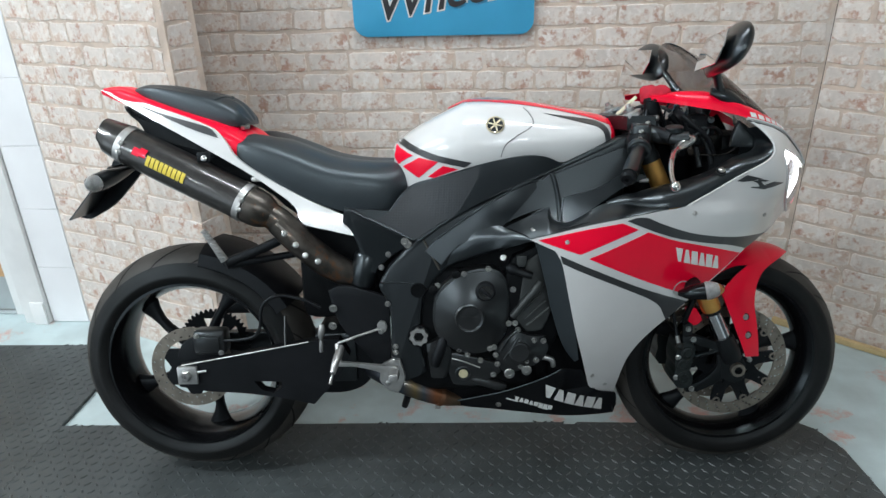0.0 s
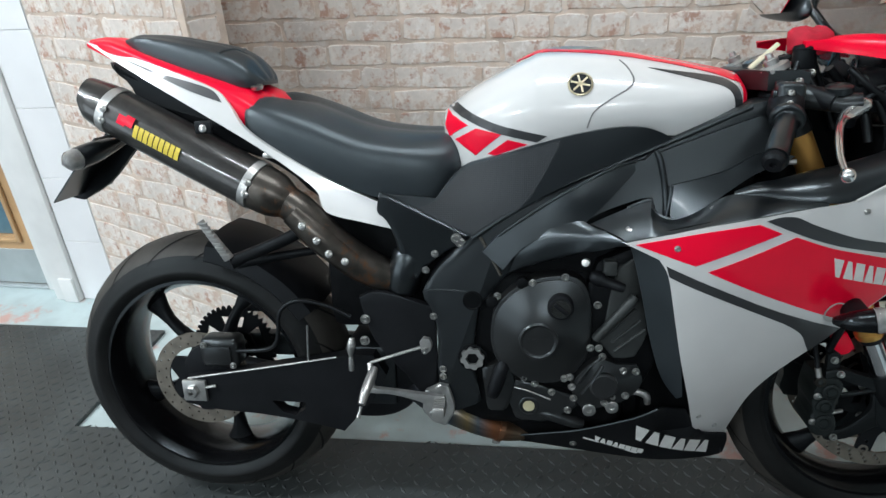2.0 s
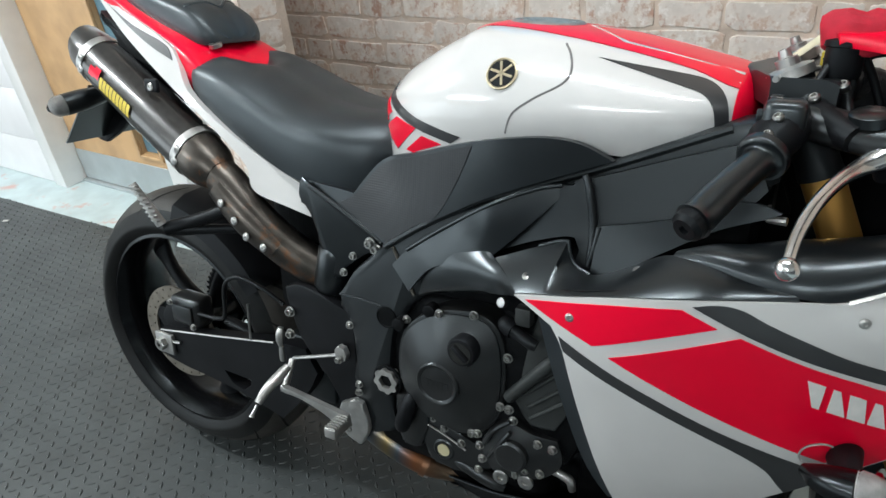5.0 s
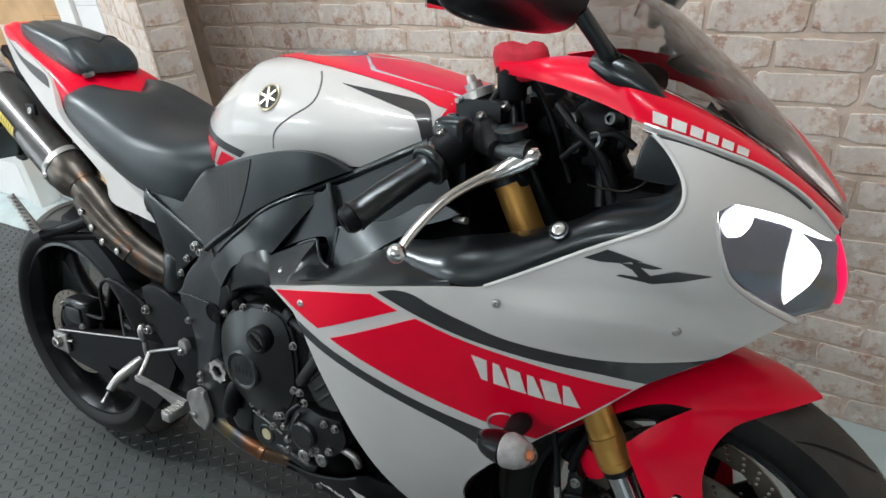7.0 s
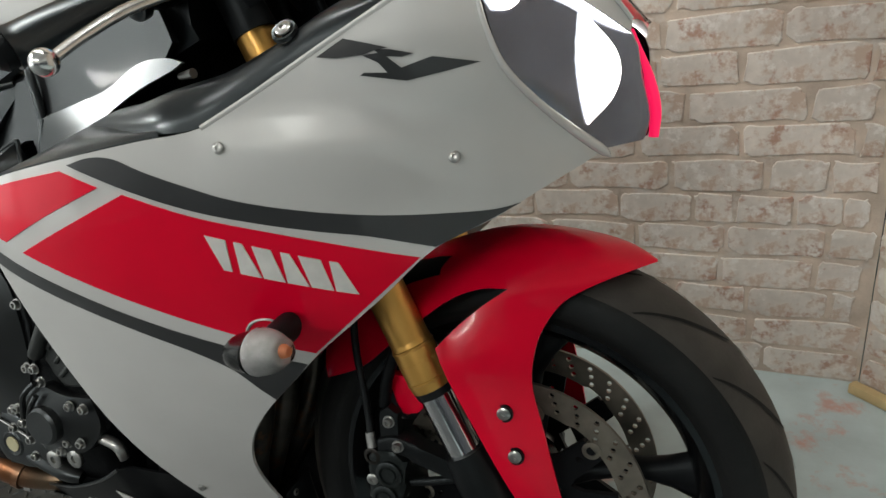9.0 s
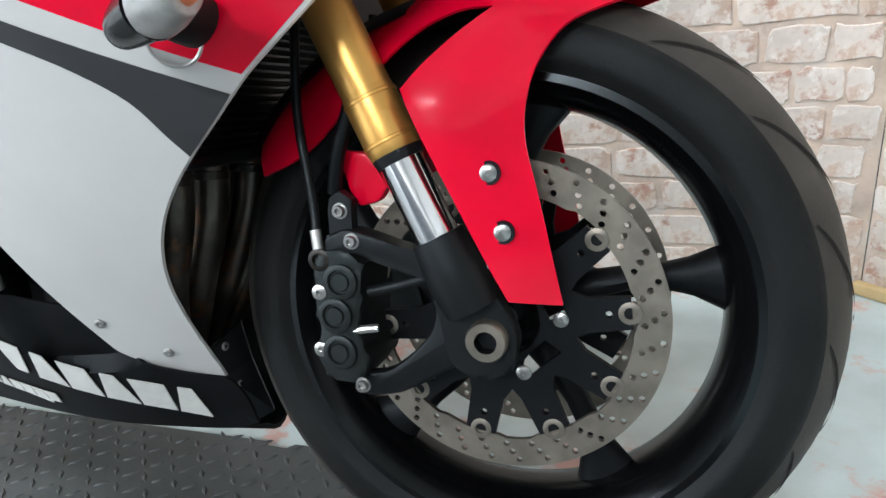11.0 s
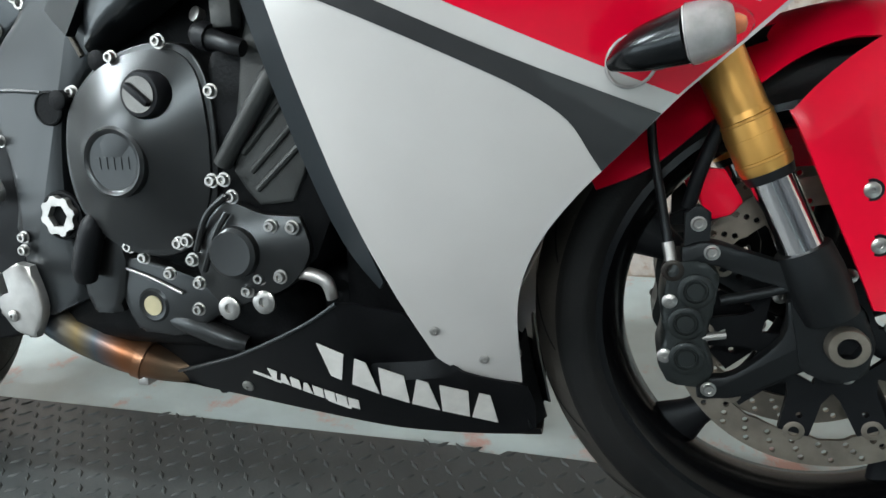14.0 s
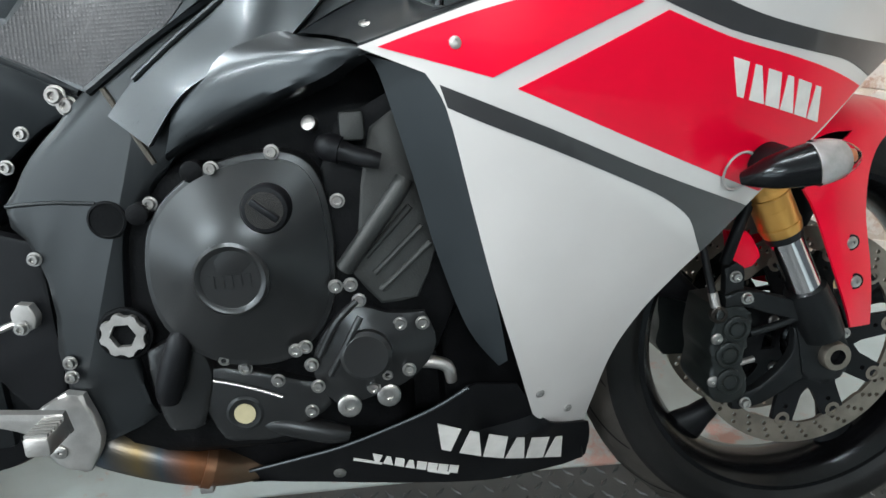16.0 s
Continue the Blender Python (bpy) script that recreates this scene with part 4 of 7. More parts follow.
for q in ((0.830, -0.182, 0.329), (0.872, -0.184, 0.338)):
    part("plug", lathe([(0.0125, 0), (0.0125, 0.004), (0.011, 0.005), (0.005, 0.005), (0.005, 0.002), (0, 0.002)], q, (0, -1, 0), 20), STEEL, engine)
sight = part("oil_window", lathe([(0.020, -0.02), (0.020, 0.002), (0.017, 0.004), (0.013, 0.003), (0, 0.002)], (0.716, -0.158, 0.320), (0, -1, 0), 28), CAST, engine, "round oil level window")
part("window_glass", lathe([(0.0115, 0.0), (0.0115, 0.0042), (0, 0.0042)], (0.716, -0.158, 0.320), (0, -1, 0), 20), material("oil_glass", (0.55, 0.50, 0.32), 0.2), sight)
part("side_case", plate([(0.665, 0.365), (0.70, 0.375), (0.80, 0.345), (0.81, 0.32), (0.75, 0.285), (0.69, 0.29)], -0.160, -0.10, 0.006), CAST, engine)
part("gear_cover", plate([(0.625, 0.40), (0.672, 0.42), (0.690, 0.37), (0.672, 0.31), (0.635, 0.31)], -0.165, -0.11, 0.008), CAST, engine)
part("sensor", tube([(0.669, -0.172, 0.424), (0.665, -0.179, 0.411), (0.651, -0.181, 0.370), (0.646, -0.178, 0.352)], [0.008, 0.0130, 0.0140, 0.0115], 16), MATT, engine, "black speed sensor")
part("valve", tube([(0.828, -0.185, 0.603), (0.834, -0.190, 0.600), (0.846, -0.193, 0.596)], [0.010, 0.0135, 0.0135], 14), MATT, engine)
part("hose", tube([(0.844, -0.193, 0.596), (0.856, -0.196, 0.592), (0.872, -0.200, 0.587), (0.882, -0.200, 0.584)], [0.011, 0.009, 0.009, 0.008], 12), CABLE, engine)
part("bracket_plate", plate([(0.862, 0.520), (0.895, 0.548), (0.905, 0.600), (0.885, 0.635), (0.868, 0.600)], -0.172, -0.166, 0.001), CAST, engine)
part("hose_end", lathe([(0.0075, -0.005), (0.0075, 0.003), (0.004, 0.004), (0, 0.003)], (0.817, -0.172, 0.622), (-0.3, -0.9, 0.3), 14), STEEL, engine)
part("socket", lathe([(0.0128, 0.001), (0, 0.001)], (0.607, -0.158, 0.421), (0, -1, 0), 6), MATT, frame_side)
# near-black filler in the gap above the engine, dark as its shade
part("head_filler", plate([(0.60, 0.60), (0.70, 0.645), (0.80, 0.70), (0.93, 0.72), (1.02, 0.66), (0.98, 0.56), (0.80, 0.56), (0.66, 0.54)], -0.135, 0.135, 0.01, 2), ENGINE, engine)
part("coolant_pipe", tube([(0.838, -0.183, 0.478), (0.845, -0.185, 0.487), (0.896, -0.190, 0.552), (0.904, -0.188, 0.565)], 0.0095, 12), GREYCAST, engine)
part("gasket_edge", tube([(0.688, -0.1625, 0.362), (0.72, -0.1625, 0.352), (0.758, -0.1625, 0.336)], 0.0018, 8), ALU, engine)
part("drain_pipe", tube([(0.735, -0.150, 0.302), (0.760, -0.152, 0.297), (0.800, -0.150, 0.283), (0.822, -0.146, 0.276)], [0.010, 0.0125, 0.0125, 0.009], 14), CAST, engine)
part("cylinder_cover", plate([(0.846, 0.470), (0.853, 0.498), (0.861, 0.560), (0.874, 0.615), (0.900, 0.632), (0.930, 0.590), (0.935, 0.500), (0.910, 0.440), (0.872, 0.436)], -0.180, -0.150, 0.004, 2), GREYCAST, engine, "grey cast cylinder side")
part("mount_block", box((0.846, -0.196, 0.604), (0.870, -0.176, 0.632), 0.004), GREYCAST, engine)
for a, c in (((0.868, 0.470), (0.918, 0.516)), ((0.873, 0.452), (0.926, 0.498)), ((0.860, 0.488), (0.908, 0.536))):
    part("rib", tube([(a[0], -0.181, a[1]), (c[0], -0.182, c[1])], 0.0034, 8), GREYCAST, engine)
for k in range(7):
    part("core_fin", box((0.868 + 0.008 * k, -0.174, 0.455 + 0.013 * k), (0.935 + 0.006 * k, 0.17, 0.459 + 0.013 * k)), ENGINE, engine)
part("elbow", tube([(0.906, -0.172, 0.3655), (0.920, -0.174, 0.3655), (0.936, -0.173, 0.358), (0.940, -0.170, 0.340)], [0.0065, 0.007, 0.007, 0.006], 12), ALU, engine, "bare metal hose elbow")

# exhaust under the engine, silencer and link pipe
coll = part("collector_pipe", tube([(0.46, -0.05, 0.300), (0.533, -0.118, 0.292), (0.59, -0.126, 0.268), (0.648, -0.118, 0.240), (0.694, -0.094, 0.219), (0.78, -0.055, 0.205)], [0.028, 0.028, 0.0275, 0.0235, 0.019, 0.018], 22), HEAT, bike, "heat tinted titanium exhaust pipe")
part("band", tube([(0.650, -0.1175, 0.2392), (0.660, -0.115, 0.2350)], 0.0255, 22), HEAT, coll)
for q, r in (((0.541, -0.099, 0.278), 0.0275), ((0.603, -0.108, 0.252), 0.0268)):
    part("collar", lathe([(r - 0.003, -0.006), (r, -0.005), (r, 0.005), (r - 0.003, 0.006)], q, (0.9, -0.05, -0.38), 24), HEAT, coll)
part("clip", box((0.640, -0.116, 0.200), (0.656, -0.098, 0.212), 0.002), ALU, coll)
EA, EB = Vector((-0.090, -0.095, 0.903)), Vector((0.200, -0.143, 0.763))
ed = (EB - EA).normalized()
can = part("silencer", tube([EA, EA.lerp(EB, 0.3), EA.lerp(EB, 0.7), EB], [0.0470, 0.0485, 0.0485, 0.0470], 6 * 5, 4, flat=0.92), CARBON, bike, "black carbon silencer with yellow and red decal")
part("rear_clamp", tube([EA - ed * 0.009, EA + ed * 0.009], 0.0490, 30, 2, flat=0.92), ALU, can, "polished clamp band")
part("front_clamp", tube([EB - ed * 0.010, EB + ed * 0.006], 0.0490, 30, 2, flat=0.92), ALU, can, "polished clamp band")
bolts(SMALL, can, [EA + Vector((0.004, -0.0475, 0.010)), EA + Vector((-0.004, -0.0465, -0.012)), EB + Vector((0.004, -0.0455, 0.014)), EB + Vector((-0.004, -0.0470, -0.008))], (0.1, -1, 0.1), "rivet")
tipbm = tube([EA - ed * 0.008, EA - ed * 0.035, EA - ed * 0.066], [0.0472, 0.045, 0.039], 30, 3, flat=0.92)
for v in tipbm.verts:
    s = (v.co - EA).dot(ed)
    if s < -0.05:
        v.co += ed * (0.030 * (EA.z - ed.z * 0.06 - v.co.z + 0.02) / 0.08)
tip = part("end_cap", tipbm, CARBON, can)
part("outlet", tube([EA - ed * 0.030, EA - ed * 0.072], [0.026, 0.026], 20, 2), PIPE, can)
cone = part("link_cone", tube([EB + ed * 0.010, EB + ed * 0.045, EB + ed * 0.075], [0.046, 0.043, 0.030], 26, 3), TITAN, can)
part("strap", box((0.095, -0.150, 0.862), (0.128, -0.142, 0.886), 0.003), MATT, can)
link = part("link_pipe", tube([EB + ed * 0.06, (0.285, -0.150, 0.712), (0.335, -0.145, 0.655), (0.385, -0.128, 0.605), (0.44, -0.105, 0.565)], [0.031, 0.033, 0.034, 0.035, 0.034], 20), TITAN, bike, "heat tinted exhaust link pipe with heat shield")
part("heat_shield", tube([(0.275, -0.163, 0.715), (0.325, -0.160, 0.662), (0.378, -0.145, 0.612)], [0.026, 0.029, 0.026], 16), TITAN, link)
for q in ((0.300, -0.192, 0.695), (0.325, -0.191, 0.667), (0.345, -0.187, 0.640), (0.372, -0.177, 0.622)):
    same_mesh(SMALL, "rivet", link, aim(q, (0, -1, 0.2)))


def side_film(t0, t1, up0, up1, lift=0.0497):
    """A strip of film on the silencer's right side; t along the can, up across it."""
    bm = bmesh.new()
    side = Vector((0, -1, 0)) - ed * Vector((0, -1, 0)).dot(ed)
    side.normalize()
    upv = side.cross(ed).normalized()
    upv = upv if upv.z > 0 else -upv
    rows = []
    for i in range(7):
        a = radians(up0 + (up1 - up0) * i / 6)
        rows.append([bm.verts.new(EA.lerp(EB, t) + (side * math.cos(a) * 0.99 + upv * math.sin(a)) * lift) for t in (t0, (t0 + t1) / 2, t1)])
    for p, q in zip(rows, rows[1:]):
        for k in range(2):
            bm.faces.new((p[k], p[k + 1], q[k + 1], q[k]))
    return bm


for k in range(9):
    part("decal_block", side_film(0.250 + 0.036 * k, 0.279 + 0.036 * k, -15, 14), YELLOW, can, "yellow decal block" if k == 0 else "")
for a in (0, 1):
    part("decal_mark", side_film(0.13 + 0.05 * a, 0.185 + 0.05 * a, (-2, 2)[a], (24, 26)[a] if a else 20), RED, can)

# -- foot controls --
rset = part("rear_set", plate([(0.385, 0.540), (0.43, 0.552), (0.535, 0.520), (0.535, 0.345), (0.505, 0.33), (0.47, 0.375), (0.41, 0.45)], -0.150, -0.135, 0.004), MATT, bike, "black rider foot bracket")
part("guard_plate", plate([(0.512, 0.350), (0.541, 0.366), (0.558, 0.362), (0.570, 0.313), (0.552, 0.275), (0.524, 0.283), (0.505, 0.310)], -0.172, -0.160, 0.004), ALU, rset, "bare aluminium heel guard")
bolts(SMALL, rset, [(0.527, -0.173, 0.302)])
pedal = part("brake_pedal", plate([(0.411, 0.365), (0.411, 0.377), (0.455, 0.373), (0.520, 0.366), (0.556, 0.362), (0.560, 0.340), (0.545, 0.334), (0.530, 0.340), (0.500, 0.352), (0.455, 0.363)], -0.212, -0.202, 0.002, 3), ALU, bike, "bare aluminium brake pedal")
part("pedal_arm", tube([(0.415, -0.204, 0.371), (0.408, -0.185, 0.385), (0.402, -0.165, 0.405)], 0.006, 10), ALU, pedal)
toe = part("toe_piece", box((0.537, -0.250, 0.339), (0.560, -0.210, 0.358), 0.003), ALU, pedal, "ridged toe piece")
for k in range(6):
    part("ridge", box((0.538, -0.2475 + 0.0065 * k, 0.3575), (0.559, -0.2445 + 0.0065 * k, 0.3605)), ALU, toe)
    part("ridge", box((0.5365, -0.2475 + 0.0065 * k, 0.341), (0.5375, -0.2445 + 0.0065 * k, 0.356)), ALU, toe)
part("push_rod", tube([(0.405, -0.165, 0.408), (0.45, -0.168, 0.425), (0.520, -0.165, 0.448)], 0.0035, 8), STEEL, pedal)
part("joint", plate([(0.508, 0.440), (0.505, 0.455), (0.512, 0.464), (0.524, 0.462), (0.529, 0.449), (0.526, 0.438), (0.516, 0.434)], -0.170, -0.158, 0.002), ALU, pedal)
bolts(CAP, pedal, [(0.515, -0.172, 0.440)])
peg = part("rider_footpeg", tube([(0.419, -0.196, 0.411), (0.416, -0.214, 0.402), (0.411, -0.244, 0.388), (0.407, -0.264, 0.371)], [0.0070, 0.0098, 0.0092, 0.0068], 14), ALU, bike, "bare aluminium footpeg")
part("feeler", tube([(0.4065, -0.266, 0.368), (0.403, -0.276, 0.353), (0.4025, -0.278, 0.350)], [0.003, 0.0034, 0.0052], 10), STEEL, peg)
mcyl = part("brake_lug", tube([(0.364, -0.148, 0.452), (0.363, -0.150, 0.440), (0.360, -0.149, 0.425), (0.359, -0.148, 0.412)], [0.005, 0.0085, 0.0075, 0.004], 12), ALU, bike, "bare metal rear brake lug")
part("clevis", tube([(0.359, -0.146, 0.410), (0.358, -0.145, 0.392), (0.357, -0.144, 0.378)], [0.0045, 0.0058, 0.0050], 10), ALU, mcyl)
bolts(BIG, rset, [(0.396, -0.152, 0.495), (0.392, -0.152, 0.449)])
bolts(CAP, rset, [(0.548, -0.16, 0.395), (0.548, -0.162, 0.38)])
part("side_stand", tube([(0.60, 0.10, 0.28), (0.56, 0.155, 0.15), (0.53, 0.215, 0.046)], [0.013, 0.012, 0.010], 12), MATT, bike, "black side stand")
ppeg = part("pillion_peg", tube([(0.158, -0.208, 0.637), (0.140, -0.217, 0.675), (0.121, -0.226, 0.714)], [0.010, 0.008, 0.0065], 12, flat=0.8), ALU, bike, "bare aluminium folding footpeg")
for k in range(9):
    u = k / 8
    part("ridge", box((0.118 + 0.032 * (1 - u), -0.2335 + 0.010 * (1 - u), 0.709 - 0.062 * (1 - u)), (0.134 + 0.032 * (1 - u), -0.224 + 0.010 * (1 - u), 0.7115 - 0.062 * (1 - u))), ALU, ppeg)
part("pillion_bracket", tube([(0.155, -0.198, 0.625), (0.20, -0.170, 0.640), (0.27, -0.150, 0.668), (0.34, -0.12, 0.705)], [0.014, 0.012, 0.012, 0.011], 12), MATT, bike, "black pillion foot bracket")
part("pillion_bracket", tube([(0.165, -0.19, 0.622), (0.24, -0.15, 0.625), (0.33, -0.12, 0.632)], [0.011, 0.009, 0.009], 12), MATT, bike)

# -- tank, seats and tail --
def spaced(pts, m, corner=70):
    """m points at even steps along a smooth line."""
    line = smooth_line([(*p, 0) for p in pts], False, 6, corner)
    L = [0.0]
    for a, b in zip(line, line[1:]):
        L.append(L[-1] + (b - a).length)
    out = []
    for k in range(m):
        s = L[-1] * k / (m - 1)
        i = max(0, min(len(L) - 2, int(np.searchsorted(L, s)) - 1))
        q = line[i].lerp(line[i + 1], (s - L[i]) / max(1e-9, L[i + 1] - L[i]))
        out.append((q[0], q[1]))
    return out


def tank_half(top, w, zw, low):
    a, b = (w * 0.64, top - 0.011), (w * 0.965, zw + (top - zw) * 0.20)
    upper = spaced([(0, top), (w * 0.40, top - 0.003), a], 9, 40)
    bevel = spaced([a, (a[0] * 0.28 + b[0] * 0.72, a[1] * 0.42 + b[1] * 0.58), b], 9, 40)
    side = spaced([b, (w, zw - 0.002), (w * 0.985, (zw + low) / 2), (w * 0.92, low)], 10, 60)
    soft = lambda p, q, r: ((p[0] + 2 * q[0] + r[0]) / 4, (p[1] + 2 * q[1] + r[1]) / 4)
    out = upper + bevel[1:] + side[1:]
    return [out[0]] + [soft(*out[k - 1:k + 2]) for k in range(1, len(out) - 1)] + [out[-1], (0, low)]


TANK = [(0.553, 0.886, 0.05, 0.862, 0.79), (0.600, 0.923, 0.112, 0.865, 0.775), (0.660, 0.956, 0.148, 0.878, 0.79), (0.712, 0.981, 0.163, 0.890, 0.807), (0.738, 0.990, 0.168, 0.893, 0.815), (0.800, 0.990, 0.173, 0.897, 0.83), (0.880, 0.983, 0.174, 0.90, 0.845), (0.960, 0.969, 0.166, 0.902, 0.845), (1.025, 0.955, 0.153, 0.905, 0.85), (1.062, 0.947, 0.138, 0.905, 0.855), (1.080, 0.941, 0.118, 0.902, 0.86), (1.091, 0.930, 0.085, 0.898, 0.865), (1.096, 0.918, 0.040, 0.893, 0.87)]
tank = part("fuel_tank", body(TANK, tank_half), WHITE, bike, "white fuel tank with red top and dark stripes")
tt = bvh(tank)
part("top_panel", decal([(0.690, -0.030), (0.72, -0.060), (0.80, -0.084), (0.88, -0.098), (0.96, -0.098), (1.02, -0.097), (1.060, -0.104), (1.078, -0.096), (1.088, -0.06), (1.090, 0.0), (1.088, 0.06), (1.078, 0.096), (1.060, 0.104), (1.02, 0.097), (0.96, 0.098), (0.88, 0.105), (0.80, 0.088), (0.72, 0.060), (0.690, 0.030)], tt, 0.0014, 0.014, 3, 40, True), RED, tank, "red painted tank top")
for s in (-1, 1):
    part("pinstripe", decal([(0.862, s * 0.0), (0.930, s * 0.077), (1.074, s * 0.066), (1.074, s * 0.060), (0.934, s * 0.070), (0.868, s * 0.0)], tt, 0.0024, 0.012, 1, 40, True), WHITE, tank)
nose = part("front_panel", body([(x + 0.0012, z + 0.001, w + 0.0012, zw, lo) for x, z, w, zw, lo in [(1.073, 0.944, 0.127, 0.904, 0.858)] + TANK[-3:]], tank_half), RED, tank)
part("stripe", decal([(0.915, 0.956), (1.020, 0.940), (1.050, 0.931), (1.066, 0.915), (1.072, 0.885), (1.073, 0.862), (1.060, 0.862), (1.058, 0.888), (1.053, 0.909), (1.040, 0.922), (1.018, 0.929)], tt, 0.0014, 0.008, 4, 60), GREY, tank, "dark grey tank stripe")
part("stripe", decal([(0.568, 0.906), (0.650, 0.871), (0.745, 0.849), (0.728, 0.838), (0.645, 0.857), (0.562, 0.891)], tt, 0.0014, 0.008), GREY, tank)
part("red_block", decal([(0.560, 0.886), (0.605, 0.864), (0.565, 0.840), (0.552, 0.853)], tt, 0.0014, 0.008, 1), RED, tank, "red tank block")
part("red_block", decal([(0.577, 0.836), (0.620, 0.860), (0.666, 0.851), (0.618, 0.811)], tt, 0.0014, 0.008, 1), RED, tank)
part("red_block", decal([(0.640, 0.815), (0.677, 0.842), (0.712, 0.834), (0.655, 0.813)], tt, 0.0014, 0.008, 1), RED, tank)
part("crease", tube([tuple(tt.ray_cast(Vector((x, -2, z)), Vector((0, 1, 0)))[0] + Vector((0, 0.0006, 0))) for x, z in ((0.868, 0.970), (0.880, 0.958), (0.888, 0.940), (0.880, 0.926), (0.848, 0.908), (0.822, 0.888), (0.812, 0.862))], 0.0017, 6), material("panel_gap", (0.16, 0.16, 0.16), 0.6), tank, "panel gap")
bc = tt.ray_cast(Vector((0.800, -2, 0.934)), Vector((0, 1, 0)))
badge = part("badge", lathe([(0.0215, 0), (0.0215, 0.002), (0.0195, 0.0028), (0.0185, 0.0018), (0, 0.0018)], (0, 0, 0), (0, 0, 1), 36), BADGE, tank, "round brass and black badge")
badge.matrix_basis = aim(bc[0], bc[1] if bc[1].y < 0 else -bc[1])
part("badge_face", lathe([(0.0182, 0), (0.0182, 0.0022), (0, 0.0022)], (0, 0, 0), (0, 0, 1), 30), MATT, badge)
for k in range(3):
    b = part("bar", box((-0.0016, -0.0165, 0.0022), (0.0016, 0.0165, 0.0034)), BADGE, badge)
    b.matrix_basis = pose(0, 0, 0, 0, 0, 60 * k + 15)
fc = part("filler_cap", lathe([(0.054, -0.004), (0.054, 0.003), (0.050, 0.006), (0.046, 0.006), (0.044, 0.004), (0.030, 0.005), (0.026, 0.008), (0, 0.008)], (0, 0, 0), (0, 0, 1), 40), ALU, tank, "bare aluminium fuel filler cap")
fc.matrix_basis = pose(0.800, 0, 0.9865, 0, 2, 0)
bolts(SMALL, fc, [(0.038 * math.cos(a), 0.038 * math.sin(a), 0.0045) for a in (0.4, 1.7, 2.9, 4.2, 5.4)], (0, 0, 1), "screw")
knee_w = rbf([(0.45, 0.745, 0.140), (0.60, 0.67, 0.150), (0.60, 0.79, 0.132), (0.67, 0.815, 0.156), (0.81, 0.848, 0.180), (0.90, 0.855, 0.180), (0.95, 0.84, 0.172), (0.785, 0.775, 0.176), (0.69, 0.74, 0.164), (0.55, 0.735, 0.140)])
knee = part("knee_cover", shell([(0.451, 0.743), (0.543, 0.735), (0.594, 0.792), (0.669, 0.817), (0.750, 0.842), (0.811, 0.856), (0.870, 0.864), (0.915, 0.860), (0.955, 0.842), (0.870, 0.808), (0.785, 0.770), (0.690, 0.715), (0.612, 0.661)], knee_w, 0.012, corner=50), PLASTIC, bike, "black satin tank side cover")
part("grip_patch", shell([(0.500, 0.712), (0.546, 0.733), (0.596, 0.787), (0.669, 0.812), (0.745, 0.836), (0.768, 0.842), (0.742, 0.785), (0.700, 0.724), (0.612, 0.667)], knee_w, 0.001, lift=0.0012, corner=40), GRIPM, knee, "textured grey grip patch")
part("knee_cover", shell([(0.451, 0.743), (0.543, 0.735), (0.594, 0.792), (0.669, 0.817), (0.811, 0.856), (0.915, 0.860), (0.955, 0.842), (0.785, 0.770), (0.612, 0.661)], knee_w, 0.012, side=1), PLASTIC, bike)


def seat_half(top, w, zw, low):
    return spaced([(0, top - 0.004), (w * 0.35, top), (w * 0.66, top - 0.006), (w * 0.90, top - (top - zw) * 0.55), (w, zw), (w * 1.02, (zw + low) / 2), (w * 0.98, low)], 18) + [(0, low)]


seat_bm = body([(0.172, 0.908, 0.088, 0.898, 0.872), (0.184, 0.922, 0.116, 0.898, 0.856), (0.235, 0.922, 0.127, 0.886, 0.828), (0.310, 0.898, 0.132, 0.858, 0.787), (0.400, 0.862, 0.136, 0.822, 0.745), (0.480, 0.848, 0.134, 0.810, 0.728), (0.540, 0.845, 0.122, 0.80, 0.728), (0.575, 0.842, 0.102, 0.80, 0.765), (0.592, 0.832, 0.085, 0.80, 0.785)], seat_half)
for v in seat_bm.verts:
    # the notch in the middle of the seat's rear edge
    v.co.z -= 0.080 * max(0.0, 1 - abs(v.co.y) / 0.065) * max(0.0, 1 - (v.co.x - 0.172) / 0.105)
seat = part("rider_seat", seat_bm, VINYL, bike, "black vinyl rider seat")
part("seat_base", body([(0.25, 0.86, 0.10, 0.85, 0.83), (0.40, 0.775, 0.128, 0.765, 0.742), (0.54, 0.742, 0.118, 0.735, 0.722), (0.585, 0.785, 0.09, 0.778, 0.765)], seat_half), MATT, seat)
pil = part("pillion_seat", body([(-0.088, 1.040, 0.028, 1.034, 1.026), (-0.055, 1.046, 0.046, 1.036, 1.012), (0.0, 1.042, 0.058, 1.026, 0.988), (0.063, 1.030, 0.066, 1.010, 0.966), (0.125, 1.016, 0.071, 0.990, 0.950), (0.165, 0.996, 0.070, 0.970, 0.940), (0.186, 0.970, 0.058, 0.956, 0.940), (0.195, 0.954, 0.038, 0.950, 0.942)], seat_half), VINYL, bike, "black vinyl pillion pad")
pt = bvh(pil)
part("strap", tube([tuple(pt.ray_cast(Vector((0.118 + 0.03 * (1 - abs(y) / 0.065), y, 3)), Vector((0, 0, -1)))[0] + Vector((0, 0, -0.001))) for y in (-0.060, -0.045, -0.022, 0.0, 0.022, 0.045, 0.060)], 0.004, 8), VINYL, pil)
